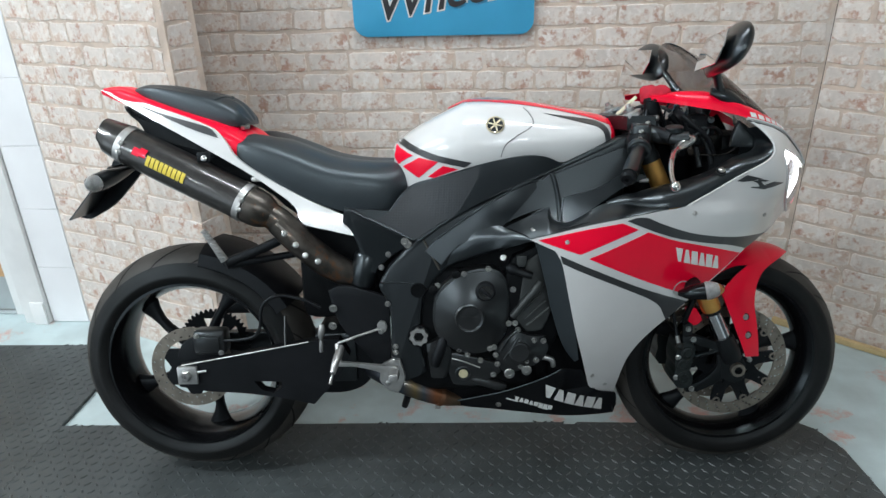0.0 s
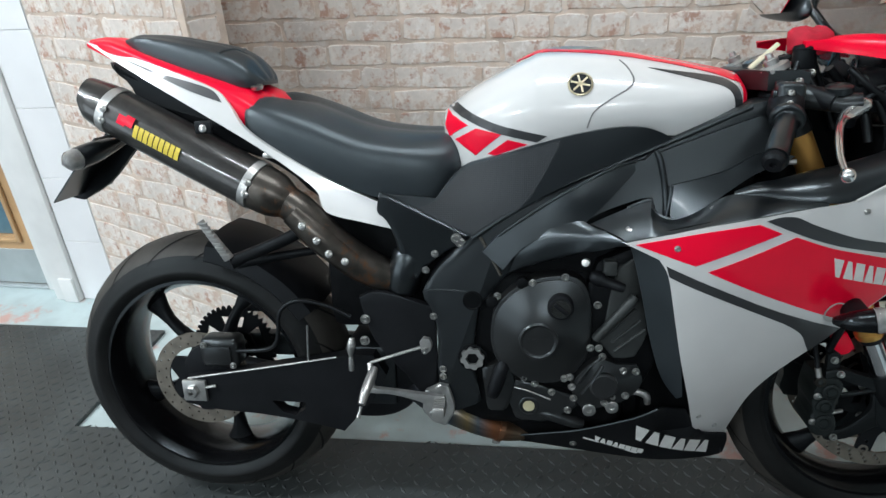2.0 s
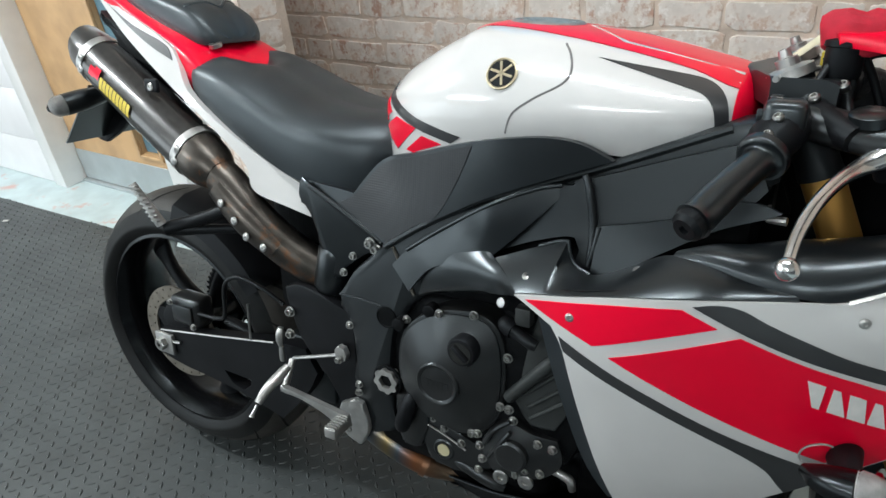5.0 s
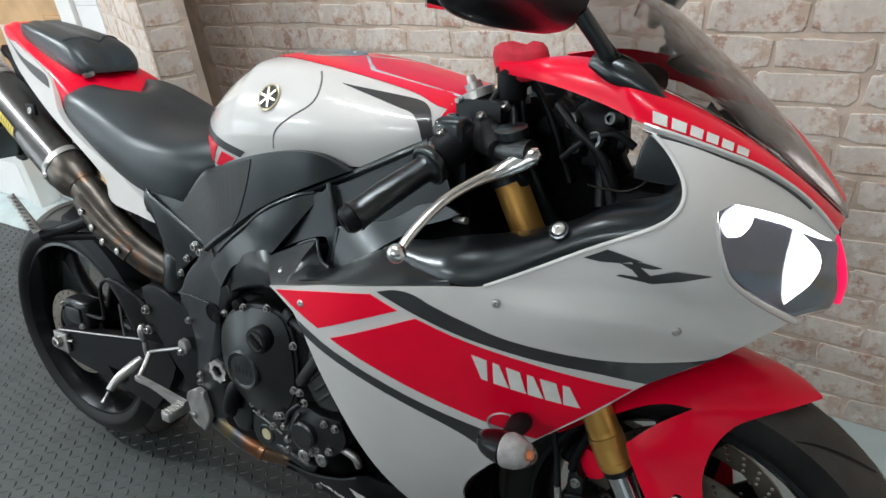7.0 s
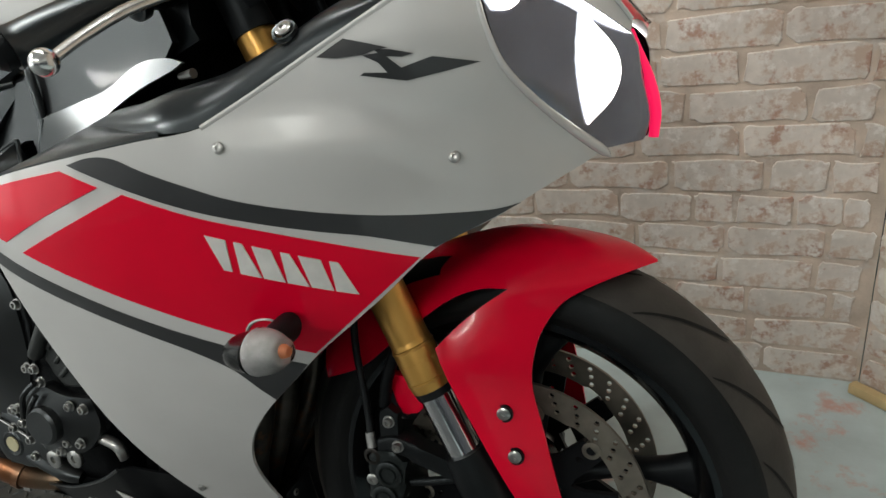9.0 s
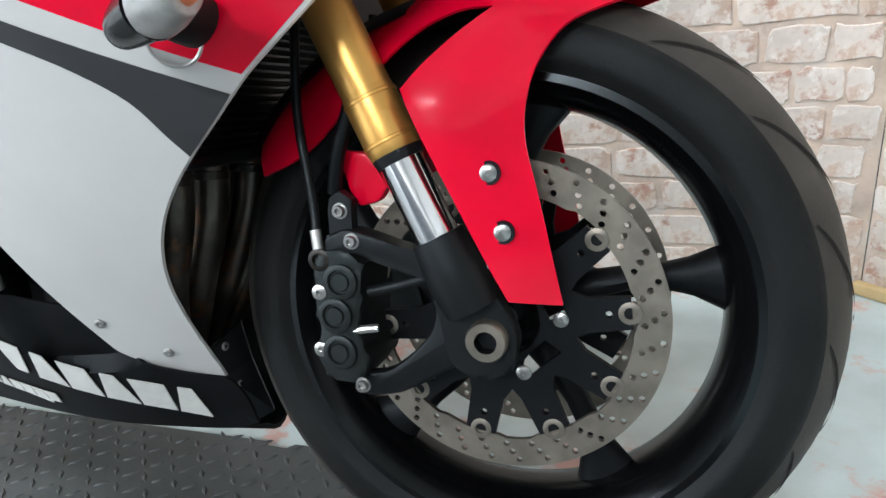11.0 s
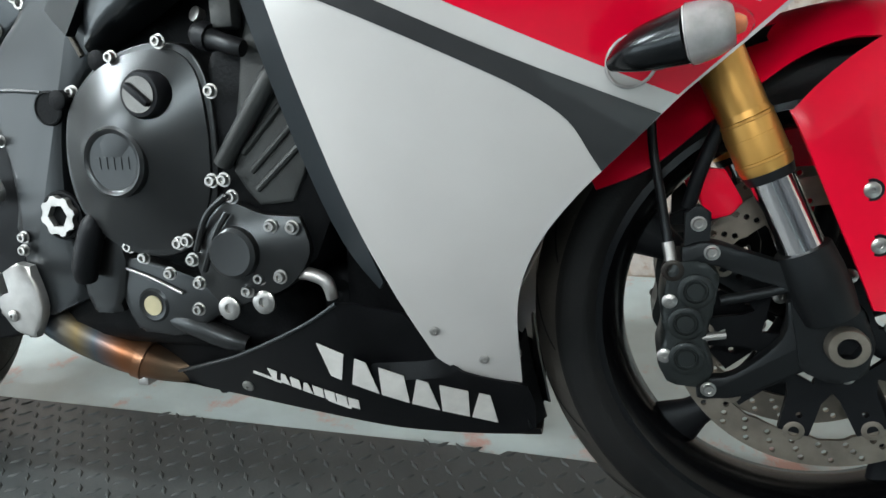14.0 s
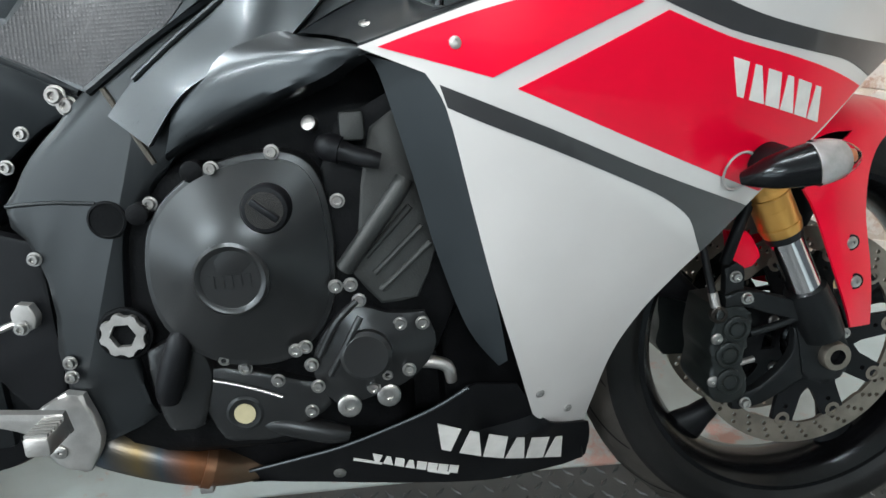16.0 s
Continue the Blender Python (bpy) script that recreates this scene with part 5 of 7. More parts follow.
tail = part("tail_cowl", body([(-0.178, 1.040, 0.020, 1.034, 1.026), (-0.12, 1.043, 0.048, 1.028, 1.004), (-0.05, 1.020, 0.066, 1.005, 0.975), (0.05, 0.985, 0.088, 0.965, 0.93), (0.12, 0.962, 0.100, 0.940, 0.90), (0.18, 0.936, 0.112, 0.910, 0.862), (0.215, 0.912, 0.110, 0.890, 0.85), (0.255, 0.880, 0.080, 0.870, 0.84), (0.29, 0.865, 0.03, 0.86, 0.84)], seat_half), RED, bike, "red tail cowl")
part("lock", lathe([(0.012, -0.004), (0.012, 0.003), (0.009, 0.004), (0.003, 0.004), (0.003, 0.001), (0, 0.001)], (0.188, -0.058, 0.940), (0, -0.3, 1), 20), STEEL, tail, "round seat lock")
tail_w = rbf([(-0.172, 1.036, 0.028), (0.473, 0.678, 0.122), (0.2, 0.88, 0.125), (0, 0.96, 0.092), (0.3, 0.8, 0.130), (0.185, 0.925, 0.108), (0.05, 0.99, 0.080), (0.40, 0.72, 0.128)])
WT = [(-0.176, 1.037), (-0.10, 0.998), (0.001, 0.949), (0.106, 0.894), (0.204, 0.838), (0.284, 0.780), (0.318, 0.748), (0.335, 0.710), (0.399, 0.689), (0.462, 0.672), (0.484, 0.676), (0.462, 0.704), (0.434, 0.722), (0.349, 0.764), (0.256, 0.818), (0.186, 0.868), (0.152, 0.914), (0.120, 0.942), (0.022, 0.979), (-0.089, 1.013)]
ts = part("tail_panel", shell(WT, tail_w, 0.012, lift=0.002, corner=60, step=0.014), WHITE, bike, "white tail side panel with dark stripe")
part("stripe", shell([(-0.098, 1.008), (0.011, 0.972), (0.115, 0.941), (0.140, 0.916), (0.070, 0.940), (-0.04, 0.986)], tail_w, 0.001, lift=0.0034, corner=30), GREY, ts)
part("tail_panel", shell(WT, tail_w, 0.012, side=1, lift=0.002, corner=60), WHITE, bike)
under = part("tail_underside", plate([(-0.10, 0.995), (-0.062, 0.945), (-0.055, 0.915), (0.079, 0.850), (0.222, 0.787), (0.335, 0.700), (0.44, 0.67), (0.35, 0.77), (0.2, 0.86), (0.0, 0.95)], -0.082, 0.082, 0.01), MATT, bike, "black tail underside")
part("screw_plate", box((0.105, -0.10, 0.868), (0.125, -0.082, 0.888), 0.002), MATT, under)
part("clip", box((0.215, -0.135, 0.812), (0.240, -0.126, 0.822), 0.002), STEEL, under)
pl = part("plate_holder", plate([(-0.105, 0.895), (-0.080, 0.86), (-0.135, 0.800), (-0.195, 0.742), (-0.262, 0.705), (-0.292, 0.712), (-0.215, 0.80), (-0.165, 0.885)], -0.006, 0.006, 0.002, 3), MATT, bike, "black number plate holder")
part("back_plate", box((-0.0015, -0.10, -0.10), (0.0015, 0.10, 0.075)), PLASTIC, pl).matrix_basis = pose(-0.195, 0, 0.795, 0, 42, 0)
part("arm", tube([(-0.05, 0, 0.93), (-0.09, 0, 0.88), (-0.12, 0, 0.85)], 0.016, 12), MATT, pl)


def indicator(name_parent, root, end):
    """A teardrop turn signal on a short stalk, with a clear lens and amber bulb."""
    root, end = Vector(root), Vector(end)
    ax = (end - root)
    L = ax.length
    s = part("turn_signal", tube([root, root + ax * 0.25, root + ax * 0.55, root + ax * 0.8], [0.006, 0.014, 0.021, 0.0215], 20), PLASTIC, name_parent, "black teardrop turn signal")
    part("signal_lens", tube([root + ax * 0.80, root + ax * 0.92, end], [0.0215, 0.018, 0.004], 20), LENS, s, "clear lens")
    part("bulb", tube([root + ax * 0.78, root + ax * 0.92, root + ax * 0.97], [0.019, 0.015, 0.004], 16), REFLECT, s)
    return s


for s in (-1, 1):
    indicator(pl, (-0.115, s * 0.03, 0.842), (-0.158, s * 0.185, 0.815))

# -- fairing --
fair_smooth = rbf([(0.879, 0.688, 0.262), (0.95, 0.682, 0.28), (0.998, 0.642, 0.282), (1.206, 0.658, 0.25), (1.233, 0.737, 0.256), (1.381, 0.628, 0.174), (1.418, 0.718, 0.178), (1.041, 0.307, 0.152), (1.084, 0.264, 0.112), (1.112, 0.228, 0.075), (1.197, 0.472, 0.196), (1.339, 0.806, 0.24), (1.453, 0.794, 0.200), (1.421, 0.879, 0.212), (1.359, 0.938, 0.185), (1.454, 0.866, 0.188), (1.524, 0.706, 0.07), (0.957, 0.348, 0.195), (0.92, 0.5, 0.24), (1.05, 0.5, 0.24), (1.549, 0.806, 0.085), (1.562, 0.72, 0.03), (1.53, 0.75, 0.085), (1.50, 0.89, 0.115)])
CREASE = np.array([(1.20, 0.746), (1.257, 0.754), (1.319, 0.757), (1.376, 0.753), (1.449, 0.732), (1.505, 0.699)])


def fair(x, z):
    """Half-width of the fairing, with a crease along its upper part and a fuller lobe below it."""
    d = z - np.interp(x, CREASE[:, 0], CREASE[:, 1])
    fade = min(1.0, max(0.0, (x - 1.20) / 0.10)) * min(1.0, max(0.0, (1.50 - x) / 0.05))
    below = min(1.0, max(0.0, -d / 0.080))
    return fair_smooth(x, z) + fade * 0.011 * math.sin(math.pi * below ** 0.6)


TOP = [(0.871, 0.684), (0.930, 0.701), (0.993, 0.718), (1.077, 0.733), (1.155, 0.745), (1.217, 0.754), (1.267, 0.779), (1.329, 0.812), (1.387, 0.841), (1.408, 0.856), (1.415, 0.874), (1.408, 0.894), (1.388, 0.917), (1.362, 0.937)]
RIDGE = [(1.404, 0.926), (1.438, 0.914), (1.469, 0.899), (1.502, 0.875), (1.530, 0.848), (1.550, 0.821)]
LAMP_TOP = [(1.445, 0.860), (1.457, 0.866), (1.485, 0.855), (1.513, 0.840), (1.549, 0.812)]
LAMP_LOW = [(1.446, 0.850), (1.453, 0.820), (1.463, 0.788), (1.481, 0.758), (1.503, 0.730), (1.523, 0.708)]
FRONT = [(1.507, 0.697), (1.470, 0.676), (1.435, 0.655), (1.386, 0.632), (1.335, 0.586), (1.284, 0.543), (1.262, 0.524), (1.232, 0.494), (1.202, 0.465), (1.180, 0.442), (1.156, 0.412), (1.138, 0.380), (1.126, 0.345), (1.120, 0.300), (1.116, 0.222)]
LOWER = [(1.076, 0.236), (1.042, 0.262), (1.032, 0.283), (1.006, 0.371), (0.982, 0.455), (0.960, 0.547), (0.941, 0.630), (0.925, 0.660)]
SIDE = TOP + RIDGE + LAMP_TOP[::-1] + LAMP_LOW + FRONT + LOWER
for s in (-1, 1):
    cowl = part("side_fairing", shell(SIDE, fair, 0.004, side=s, step=0.016, n=4, corner=32), WHITE, bike, "white side fairing with red and dark grey stripes" if s < 0 else "")
    if s < 0:
        right = cowl
RED1 = [(0.888, 0.683), (0.930, 0.695), (0.993, 0.710), (1.070, 0.722), (1.107, 0.706), (1.040, 0.679), (0.979, 0.653)]
RED2 = [(1.130, 0.699), (1.192, 0.676), (1.258, 0.659), (1.317, 0.643), (1.374, 0.625), (1.347, 0.601), (1.284, 0.546), (1.262, 0.527), (1.200, 0.552), (1.100, 0.596), (0.999, 0.643), (1.065, 0.671)]
GREY1 = [(1.080, 0.727), (1.104, 0.733), (1.128, 0.731), (1.154, 0.719), (1.195, 0.703), (1.235, 0.690), (1.292, 0.678), (1.348, 0.670), (1.395, 0.666), (1.435, 0.664), (1.458, 0.668), (1.435, 0.656), (1.388, 0.634), (1.341, 0.650), (1.295, 0.659), (1.245, 0.669), (1.192, 0.682), (1.137, 0.702)]
GREY2 = [(0.936, 0.650), (1.034, 0.606), (1.130, 0.562), (1.250, 0.513), (1.232, 0.494), (1.204, 0.467), (1.195, 0.482), (1.178, 0.510), (1.148, 0.533), (1.106, 0.555), (1.034, 0.589), (0.971, 0.617), (0.942, 0.631)]
for name, poly, m, lab in (("red_block", RED1, RED, "red fairing block"), ("red_block", RED2, RED, "large red fairing block"), ("stripe", GREY1, GREY, "dark grey fairing stripe"), ("stripe", GREY2, GREY, "dark grey fairing stripe")):
    part(name, shell(poly, fair, 0.001, lift=0.0011, step=0.014, n=4, corner=25), m, right, lab)
FLANK = [(0.871, 0.682), (0.884, 0.671), (0.897, 0.628), (0.914, 0.56), (0.932, 0.485), (0.960, 0.400), (0.992, 0.352), (1.000, 0.362), (0.982, 0.455), (0.960, 0.547), (0.941, 0.630), (0.925, 0.662)]
part("fairing_flank", shell(FLANK, lambda x, z: fair(x, z) - 0.002 - 0.75 * max(0.0, (0.941 + (0.63 - z) * 0.262) - x), 0.006, n=4, corner=40), VINYL, right, "dark grey inner fairing flank")
TINY = part("screw", lathe([(0.0055, 0), (0.0052, 0.001), (0.004, 0.0018), (0.002, 0.0019), (0.0018, 0.0006), (0, 0.0006)], axis=(0, 0, 1), segs=12), ALU, right)
TINY.matrix_basis = aim((0.95, -fair(0.95, 0.682) - 0.0015, 0.682), (0.15, -1, 0.1))
for x, z in ((1.233, 0.737), (1.418, 0.718), (1.041, 0.305), (1.083, 0.263)):
    same_mesh(TINY, "screw", right, aim((x, -fair(x, z) - 0.0015, z), (0.15, -1, 0.1) if z > 0.5 else (0.3, -1, -0.3)))


def blocks(parent, wf, start, along, height, tapers, gap, m, lab, lift=0.0024):
    """Plain tapered blocks in a row, for a word mark; taper: how far the top (+) or the foot (-) is drawn in."""
    sx, sz = start
    ax, az = along
    px, pz = height
    count = len(tapers)
    for k, tp in enumerate(tapers):
        a, b = k / count, (k + 1 - gap) / count
        up, low = max(0.0, tp) * (b - a) / 2, max(0.0, -tp) * (b - a) / 2
        q = [(sx + ax * t + px * u, sz + az * t + pz * u) for t, u in ((a + low, 0), (b - low, 0), (b - up, 1), (a + up, 1))]
        part("letter_block", shell(q, wf, 0.0012, lift=lift, n=1, step=0.02), m, parent, lab if k == 0 else "")


blocks(right, fair, (1.202, 0.626), (0.118, -0.034), (-0.004, 0.033), (-0.6, 0.6, 0.12, 0.6, 0.0, 0.6), 0.10, LETTER, "white word mark block")
# angular dark mark on the nose side
part("mark", shell([(1.326, 0.804), (1.350, 0.8165), (1.372, 0.811), (1.385, 0.8075), (1.374, 0.8062), (1.365, 0.8034), (1.343, 0.802)], fair, 0.001, lift=0.0016, n=1, step=0.01), GREY, right, "dark angular mark")
part("mark", shell([(1.364, 0.803), (1.377, 0.804), (1.374, 0.807), (1.387, 0.806), (1.404, 0.802), (1.395, 0.800), (1.383, 0.801), (1.393, 0.792), (1.417, 0.799), (1.449, 0.793), (1.422, 0.787), (1.395, 0.782), (1.360, 0.788), (1.364, 0.790), (1.382, 0.789), (1.376, 0.797)], fair, 0.001, lift=0.0016, n=1, step=0.01), GREY, right)

belly_w = rbf([(0.699, 0.225, 0.112), (0.957, 0.348, 0.197), (1.043, 0.276, 0.145), (1.112, 0.228, 0.080), (1.134, 0.145, 0.032), (0.9, 0.17, 0.11), (0.75, 0.18, 0.10), (1.0, 0.2, 0.115)])
BEL = [(0.690, 0.212), (0.715, 0.226), (0.823, 0.268), (0.910, 0.312), (0.956, 0.342), (1.012, 0.326), (1.030, 0.292), (1.042, 0.266), (1.076, 0.240), (1.122, 0.218), (1.128, 0.190), (1.127, 0.152), (1.095, 0.146), (1.001, 0.165), (0.902, 0.188), (0.802, 0.199), (0.715, 0.202)]
belly_low = lambda x, z: min(belly_w(x, z), fair(x, z) - 0.006 + max(0.0, 0.965 - x) + 1.5 * max(0.0, 0.262 - z))
belly = part("belly_pan", shell(BEL, belly_low, 0.004, corner=45), MATT, bike, "black belly pan with white word marks")
part("belly_pan", shell(BEL, belly_low, 0.004, side=1, corner=45), MATT, bike)
part("edge", tube([(x, -belly_w(x, z) - 0.001, z) for x, z in ((0.70, 0.222), (0.76, 0.244), (0.823, 0.269), (0.910, 0.313), (0.955, 0.342))], 0.0022, 8), PLASTIC, belly)
blocks(belly, belly_w, (0.917, 0.254), (0.172, -0.088), (0.004, 0.040), (-0.6, 0.6, 0.12, 0.6, 0.0, 0.6), 0.08, LETTER, "white word mark block")
blocks(belly, belly_w, (0.845, 0.238), (0.100, -0.038), (0.002, 0.014), (-0.6, 0.6, 0.1, 0.6, 0.0, 0.0, 0.0, 0.0), 0.12, LETTER, "small white word mark block")
part("underline", shell([(0.825, 0.245), (0.935, 0.204), (0.933, 0.200), (0.824, 0.241)], belly_w, 0.0012, lift=0.0024, n=1), LETTER, belly)
bolts(SMALL, belly, [(0.806, -belly_w(0.806, 0.218) - 0.001, 0.218)], (0, -1, -0.4), "screw")
bot = []
for x, z, w in ((0.70, 0.200, 0.11), (0.80, 0.192, 0.105), (0.90, 0.178, 0.110), (1.00, 0.160, 0.095), (1.08, 0.144, 0.055), (1.13, 0.138, 0.022)):
    bot.append([(x, -w, z + 0.006), (x, -w * 0.6, z - 0.006), (x, 0, z - 0.010), (x, w * 0.6, z - 0.006), (x, w, z + 0.006), (x, w * 0.6, z), (x, 0, z - 0.004), (x, -w * 0.6, z)])
part("belly_floor", loft(bot), MATT, bike)
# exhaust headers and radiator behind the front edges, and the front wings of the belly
# filler for the engine front, its near-black colour giving the shade behind the headers
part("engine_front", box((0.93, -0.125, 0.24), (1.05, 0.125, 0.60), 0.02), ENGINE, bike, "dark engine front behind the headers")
radiator = part("radiator", box((-0.02, -0.160, 0.0), (0.0, 0.160, 0.215), 0.006), ENGINE, bike, "dark finned radiator behind the fairing")
radiator.matrix_basis = pose(1.150, 0, 0.455, 0, 14, 0)
fin = part("cooling_fin", box((-0.001, -0.150, 0.0069), (0.003, 0.150, 0.0091)), PLASTIC, radiator, smooth=False)
for k in range(1, 26):
    same_mesh(fin, "cooling_fin", radiator, Matrix.Translation((0, 0, 0.008 * k)))
part("tank_rail", tube([(0.002, -0.158, 0.003), (0.002, 0.158, 0.003)], 0.007, 10), PLASTIC, radiator)
for y in (-0.128, -0.072, 0.0, 0.06):
    hp = part("exhaust_header", tube([(1.105, y, 0.490), (1.128, y, 0.455), (1.122, y * 0.97, 0.400), (1.092, y * 0.85, 0.330), (1.060, y * 0.6, 0.270), (1.030, y * 0.4, 0.215)], 0.0185, 18), TITAN, bike, "dull heat tinted exhaust header" if y < -0.1 else "")
    part("clamp", lathe([(0.0185, -0.005), (0.0215, -0.004), (0.0215, 0.004), (0.0185, 0.005)], (1.127, y, 0.442), (0.1, 0, 1), 18), PIPE, hp)
for s in (-1, 1):
    rows = [[(x0, s * y0, z0), (x1, s * y1, z1), (x1 - 0.002, s * (y1 - 0.004), z1 + 0.002), (x0 - 0.002, s * (y0 - 0.004), z0 + 0.002)] for x0, y0, z0, x1, y1, z1 in ((1.108, 0.078, 0.256, 1.116, 0.034, 0.272), (1.112, 0.066, 0.220, 1.123, 0.030, 0.226), (1.121, 0.044, 0.153, 1.138, 0.020, 0.160))]
    wing = part("belly_wing", loft(rows), PLASTIC, bike, "black front wing of the belly pan" if s < 0 else "", smooth=False)
    bolts(TINY, wing, [(1.1115, s * 0.060, 0.252), (1.118, s * 0.050, 0.205)], (1, s * 0.2, 0.1), "screw")
# filler boxes that block the view through, near black for the fairing's shaded inside
part("inner_filler", box((1.08, -0.09, 0.60), (1.20, 0.09, 0.74), 0.03), ENGINE, bike)
part("inner_filler", box((1.30, -0.13, 0.70), (1.47, 0.13, 0.86), 0.03), ENGINE, bike)
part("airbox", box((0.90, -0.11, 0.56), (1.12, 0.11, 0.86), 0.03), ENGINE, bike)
# dark lining inside the nose
for s in (-1, 1):
    outer = [(1.218, 0.186, 0.797), (1.290, 0.182, 0.820), (1.337, 0.172, 0.845), (1.385, 0.161, 0.859), (1.398, 0.148, 0.882), (1.375, 0.146, 0.907), (1.352, 0.140, 0.925)]
    deep = [(1.270, 0.100, 0.770), (1.330, 0.090, 0.785), (1.375, 0.080, 0.810), (1.415, 0.070, 0.840), (1.425, 0.060, 0.870), (1.410, 0.055, 0.905), (1.385, 0.050, 0.940)]
    rows = []
    for a, b in zip(smooth_line(outer, False, 3, 80), smooth_line(deep, False, 3, 80)):
        a, b = Vector((a[0], s * a[1], a[2])), Vector((b[0], s * b[1], b[2]))
        rows.append([a.lerp(b, u) + Vector((0, 0, -0.012 * math.sin(math.pi * u))) for u in (0, 0.25, 0.5, 0.75, 1)])
    part("nose_lining", loft(rows, closed=False), PLASTIC, bike, "black lining inside the nose" if s < 0 else "")
# rounded trim inside the upper edge, and the flat ledge behind it
LOW = [(1.045, 0.224, 0.755), (1.085, 0.236, 0.755), (1.125, 0.250, 0.750), (1.171, 0.262, 0.750)] + [(x, fair(x, z) - 0.003, z + 0.001) for x, z in ((1.217, 0.754), (1.267, 0.779), (1.329, 0.812), (1.387, 0.841), (1.414, 0.874), (1.388, 0.917))]
HIGH = [(1.048, 0.214, 0.760), (1.085, 0.205, 0.772), (1.115, 0.200, 0.776), (1.160, 0.195, 0.788), (1.218, 0.190, 0.800), (1.290, 0.186, 0.823), (1.337, 0.176, 0.848), (1.385, 0.165, 0.862), (1.398, 0.152, 0.885), (1.375, 0.150, 0.910)]
SWELL = (0.002, 0.009, 0.014, 0.018, 0.020, 0.021, 0.020, 0.014, 0.008, 0.004)
for s in (-1, 1):
    rows = []
    for a, b, g in zip(LOW, HIGH, SWELL):
        A, B = Vector((a[0], s * a[1], a[2])), Vector((b[0], s * b[1], b[2]))
        out = Vector((0, s * 0.75, 0.66)) * g
        rows.append([A, A.lerp(B, 0.18) + out * 0.62, A.lerp(B, 0.5) + out, A.lerp(B, 0.82) + out * 0.62, B, B + Vector((0, -s * 0.012, -0.020)), B + Vector((0, -s * 0.030, -0.060))])
    cols = [smooth_line([r[k] for r in rows], False, 4, 80) for k in range(7)]
    rows = [smooth_line([c[k] for c in cols], False, 3, 60) for k in range(len(cols[0]))]
    led = part("inner_trim", loft(rows, closed=False), PLASTIC, bike, "black satin inner fairing trim" if s < 0 else "")
    if s < 0:
        bolts(SMALL, led, [(1.294, -0.236, 0.8285)], (0, -0.75, 0.66), "screw")
        part("recess", lathe([(0.0115, -0.003), (0.0108, 0.0006), (0.0085, 0.0003), (0.008, -0.003)], (1.294, -0.236, 0.8275), (0, -0.75, 0.66), 20), PLASTIC, led)
        part("rim_edge", tube([(x, -fair(x, z) + 0.001, z) for x, z in TOP[5:]], 0.0026, 8), WHITE, led)
EDGE = [(0.872, 0.6855), (0.886, 0.6890), (0.900, 0.693), (0.910, 0.696), (0.920, 0.6985), (0.935, 0.7025), (0.955, 0.708), (0.980, 0.715), (1.010, 0.7215), (1.050, 0.729), (1.100, 0.7365), (1.145, 0.744), (1.175, 0.7475)]
INNER = [(0.818, 0.204, 0.702), (0.856, 0.205, 0.720), (0.900, 0.204, 0.739), (0.918, 0.204, 0.745), (0.922, 0.208, 0.729), (0.935, 0.216, 0.718), (0.955, 0.222, 0.714), (0.985, 0.221, 0.725), (1.020, 0.219, 0.746), (1.045, 0.222, 0.757), (1.085, 0.235, 0.757), (1.125, 0.249, 0.752), (1.165, 0.259, 0.752)]
rows = []
for (x, z), b in zip(EDGE, INNER):
    A, B = Vector((x, -fair(x, z) + 0.002, z + 0.0015)), Vector((b[0], -b[1], b[2]))
    rows.append([A + Vector((0, 0.004, -0.010)), A, A.lerp(B, 0.12) + Vector((0, 0, 0.0025)), A.lerp(B, 0.5) + Vector((0, 0, 0.003)), A.lerp(B, 0.9) + Vector((0, 0, 0.0015)), B, B + Vector((0, 0.006, -0.022))])
cols = [smooth_line([r[k] for r in rows], False, 3, 60) for k in range(7)]
ledge = part("ledge", loft([[c[k] for c in cols] for k in range(len(cols[0]))], closed=False), PLASTIC, bike, "black satin ledge along the fairing")
bolts(SMALL, ledge, [(0.881, -0.241, 0.7035), (1.013, -0.236, 0.7360)], (0, -0.42, 0.9), "screw")
part("lip", tube([(0.880, -0.204, 0.731), (0.905, -0.204, 0.742), (0.918, -0.205, 0.745), (0.9225, -0.209, 0.729), (0.935, -0.217, 0.718), (0.953, -0.222, 0.714)], 0.0026, 8), PLASTIC, ledge)
part("groove", tube([(x, -fair(x, z) + 0.010, z + 0.0045) for x, z in EDGE[4:11]], 0.0016, 6), ENGINE, ledge)
# stepped black panels between the frame and the fairing
panel_w = rbf([(0.89, 0.805, 0.178), (1.09, 0.877, 0.172), (0.935, 0.756, 0.186), (0.932, 0.697, 0.200), (1.10, 0.806, 0.182), (0.80, 0.69, 0.182), (0.82, 0.713, 0.180)])
step_panel = part("inner_panel", shell([(0.890, 0.805), (0.910, 0.808), (0.924, 0.822), (0.934, 0.820), (1.020, 0.852), (1.091, 0.877), (1.110, 0.866), (1.127, 0.832), (1.101, 0.806), (1.025, 0.785), (0.950, 0.762), (0.946, 0.700), (0.932, 0.690), (0.920, 0.694), (0.928, 0.730), (0.920, 0.744), (0.902, 0.742), (0.85, 0.722), (0.798, 0.694), (0.820, 0.716)], panel_w, 0.010, corner=35, step=0.012), FRAME, bike, "black stepped inner panel")
part("rib", tube([(0.926, -0.182, 0.824), (0.934, -0.186, 0.806), (0.943, -0.190, 0.760), (0.944, -0.203, 0.715)], [0.004, 0.005, 0.005, 0.004], 10), FRAME, step_panel)
part("gusset", tube([(0.944, -0.205, 0.716), (0.950, -0.200, 0.745), (0.952, -0.196, 0.766)], 0.0035, 10), PLASTIC, step_panel)
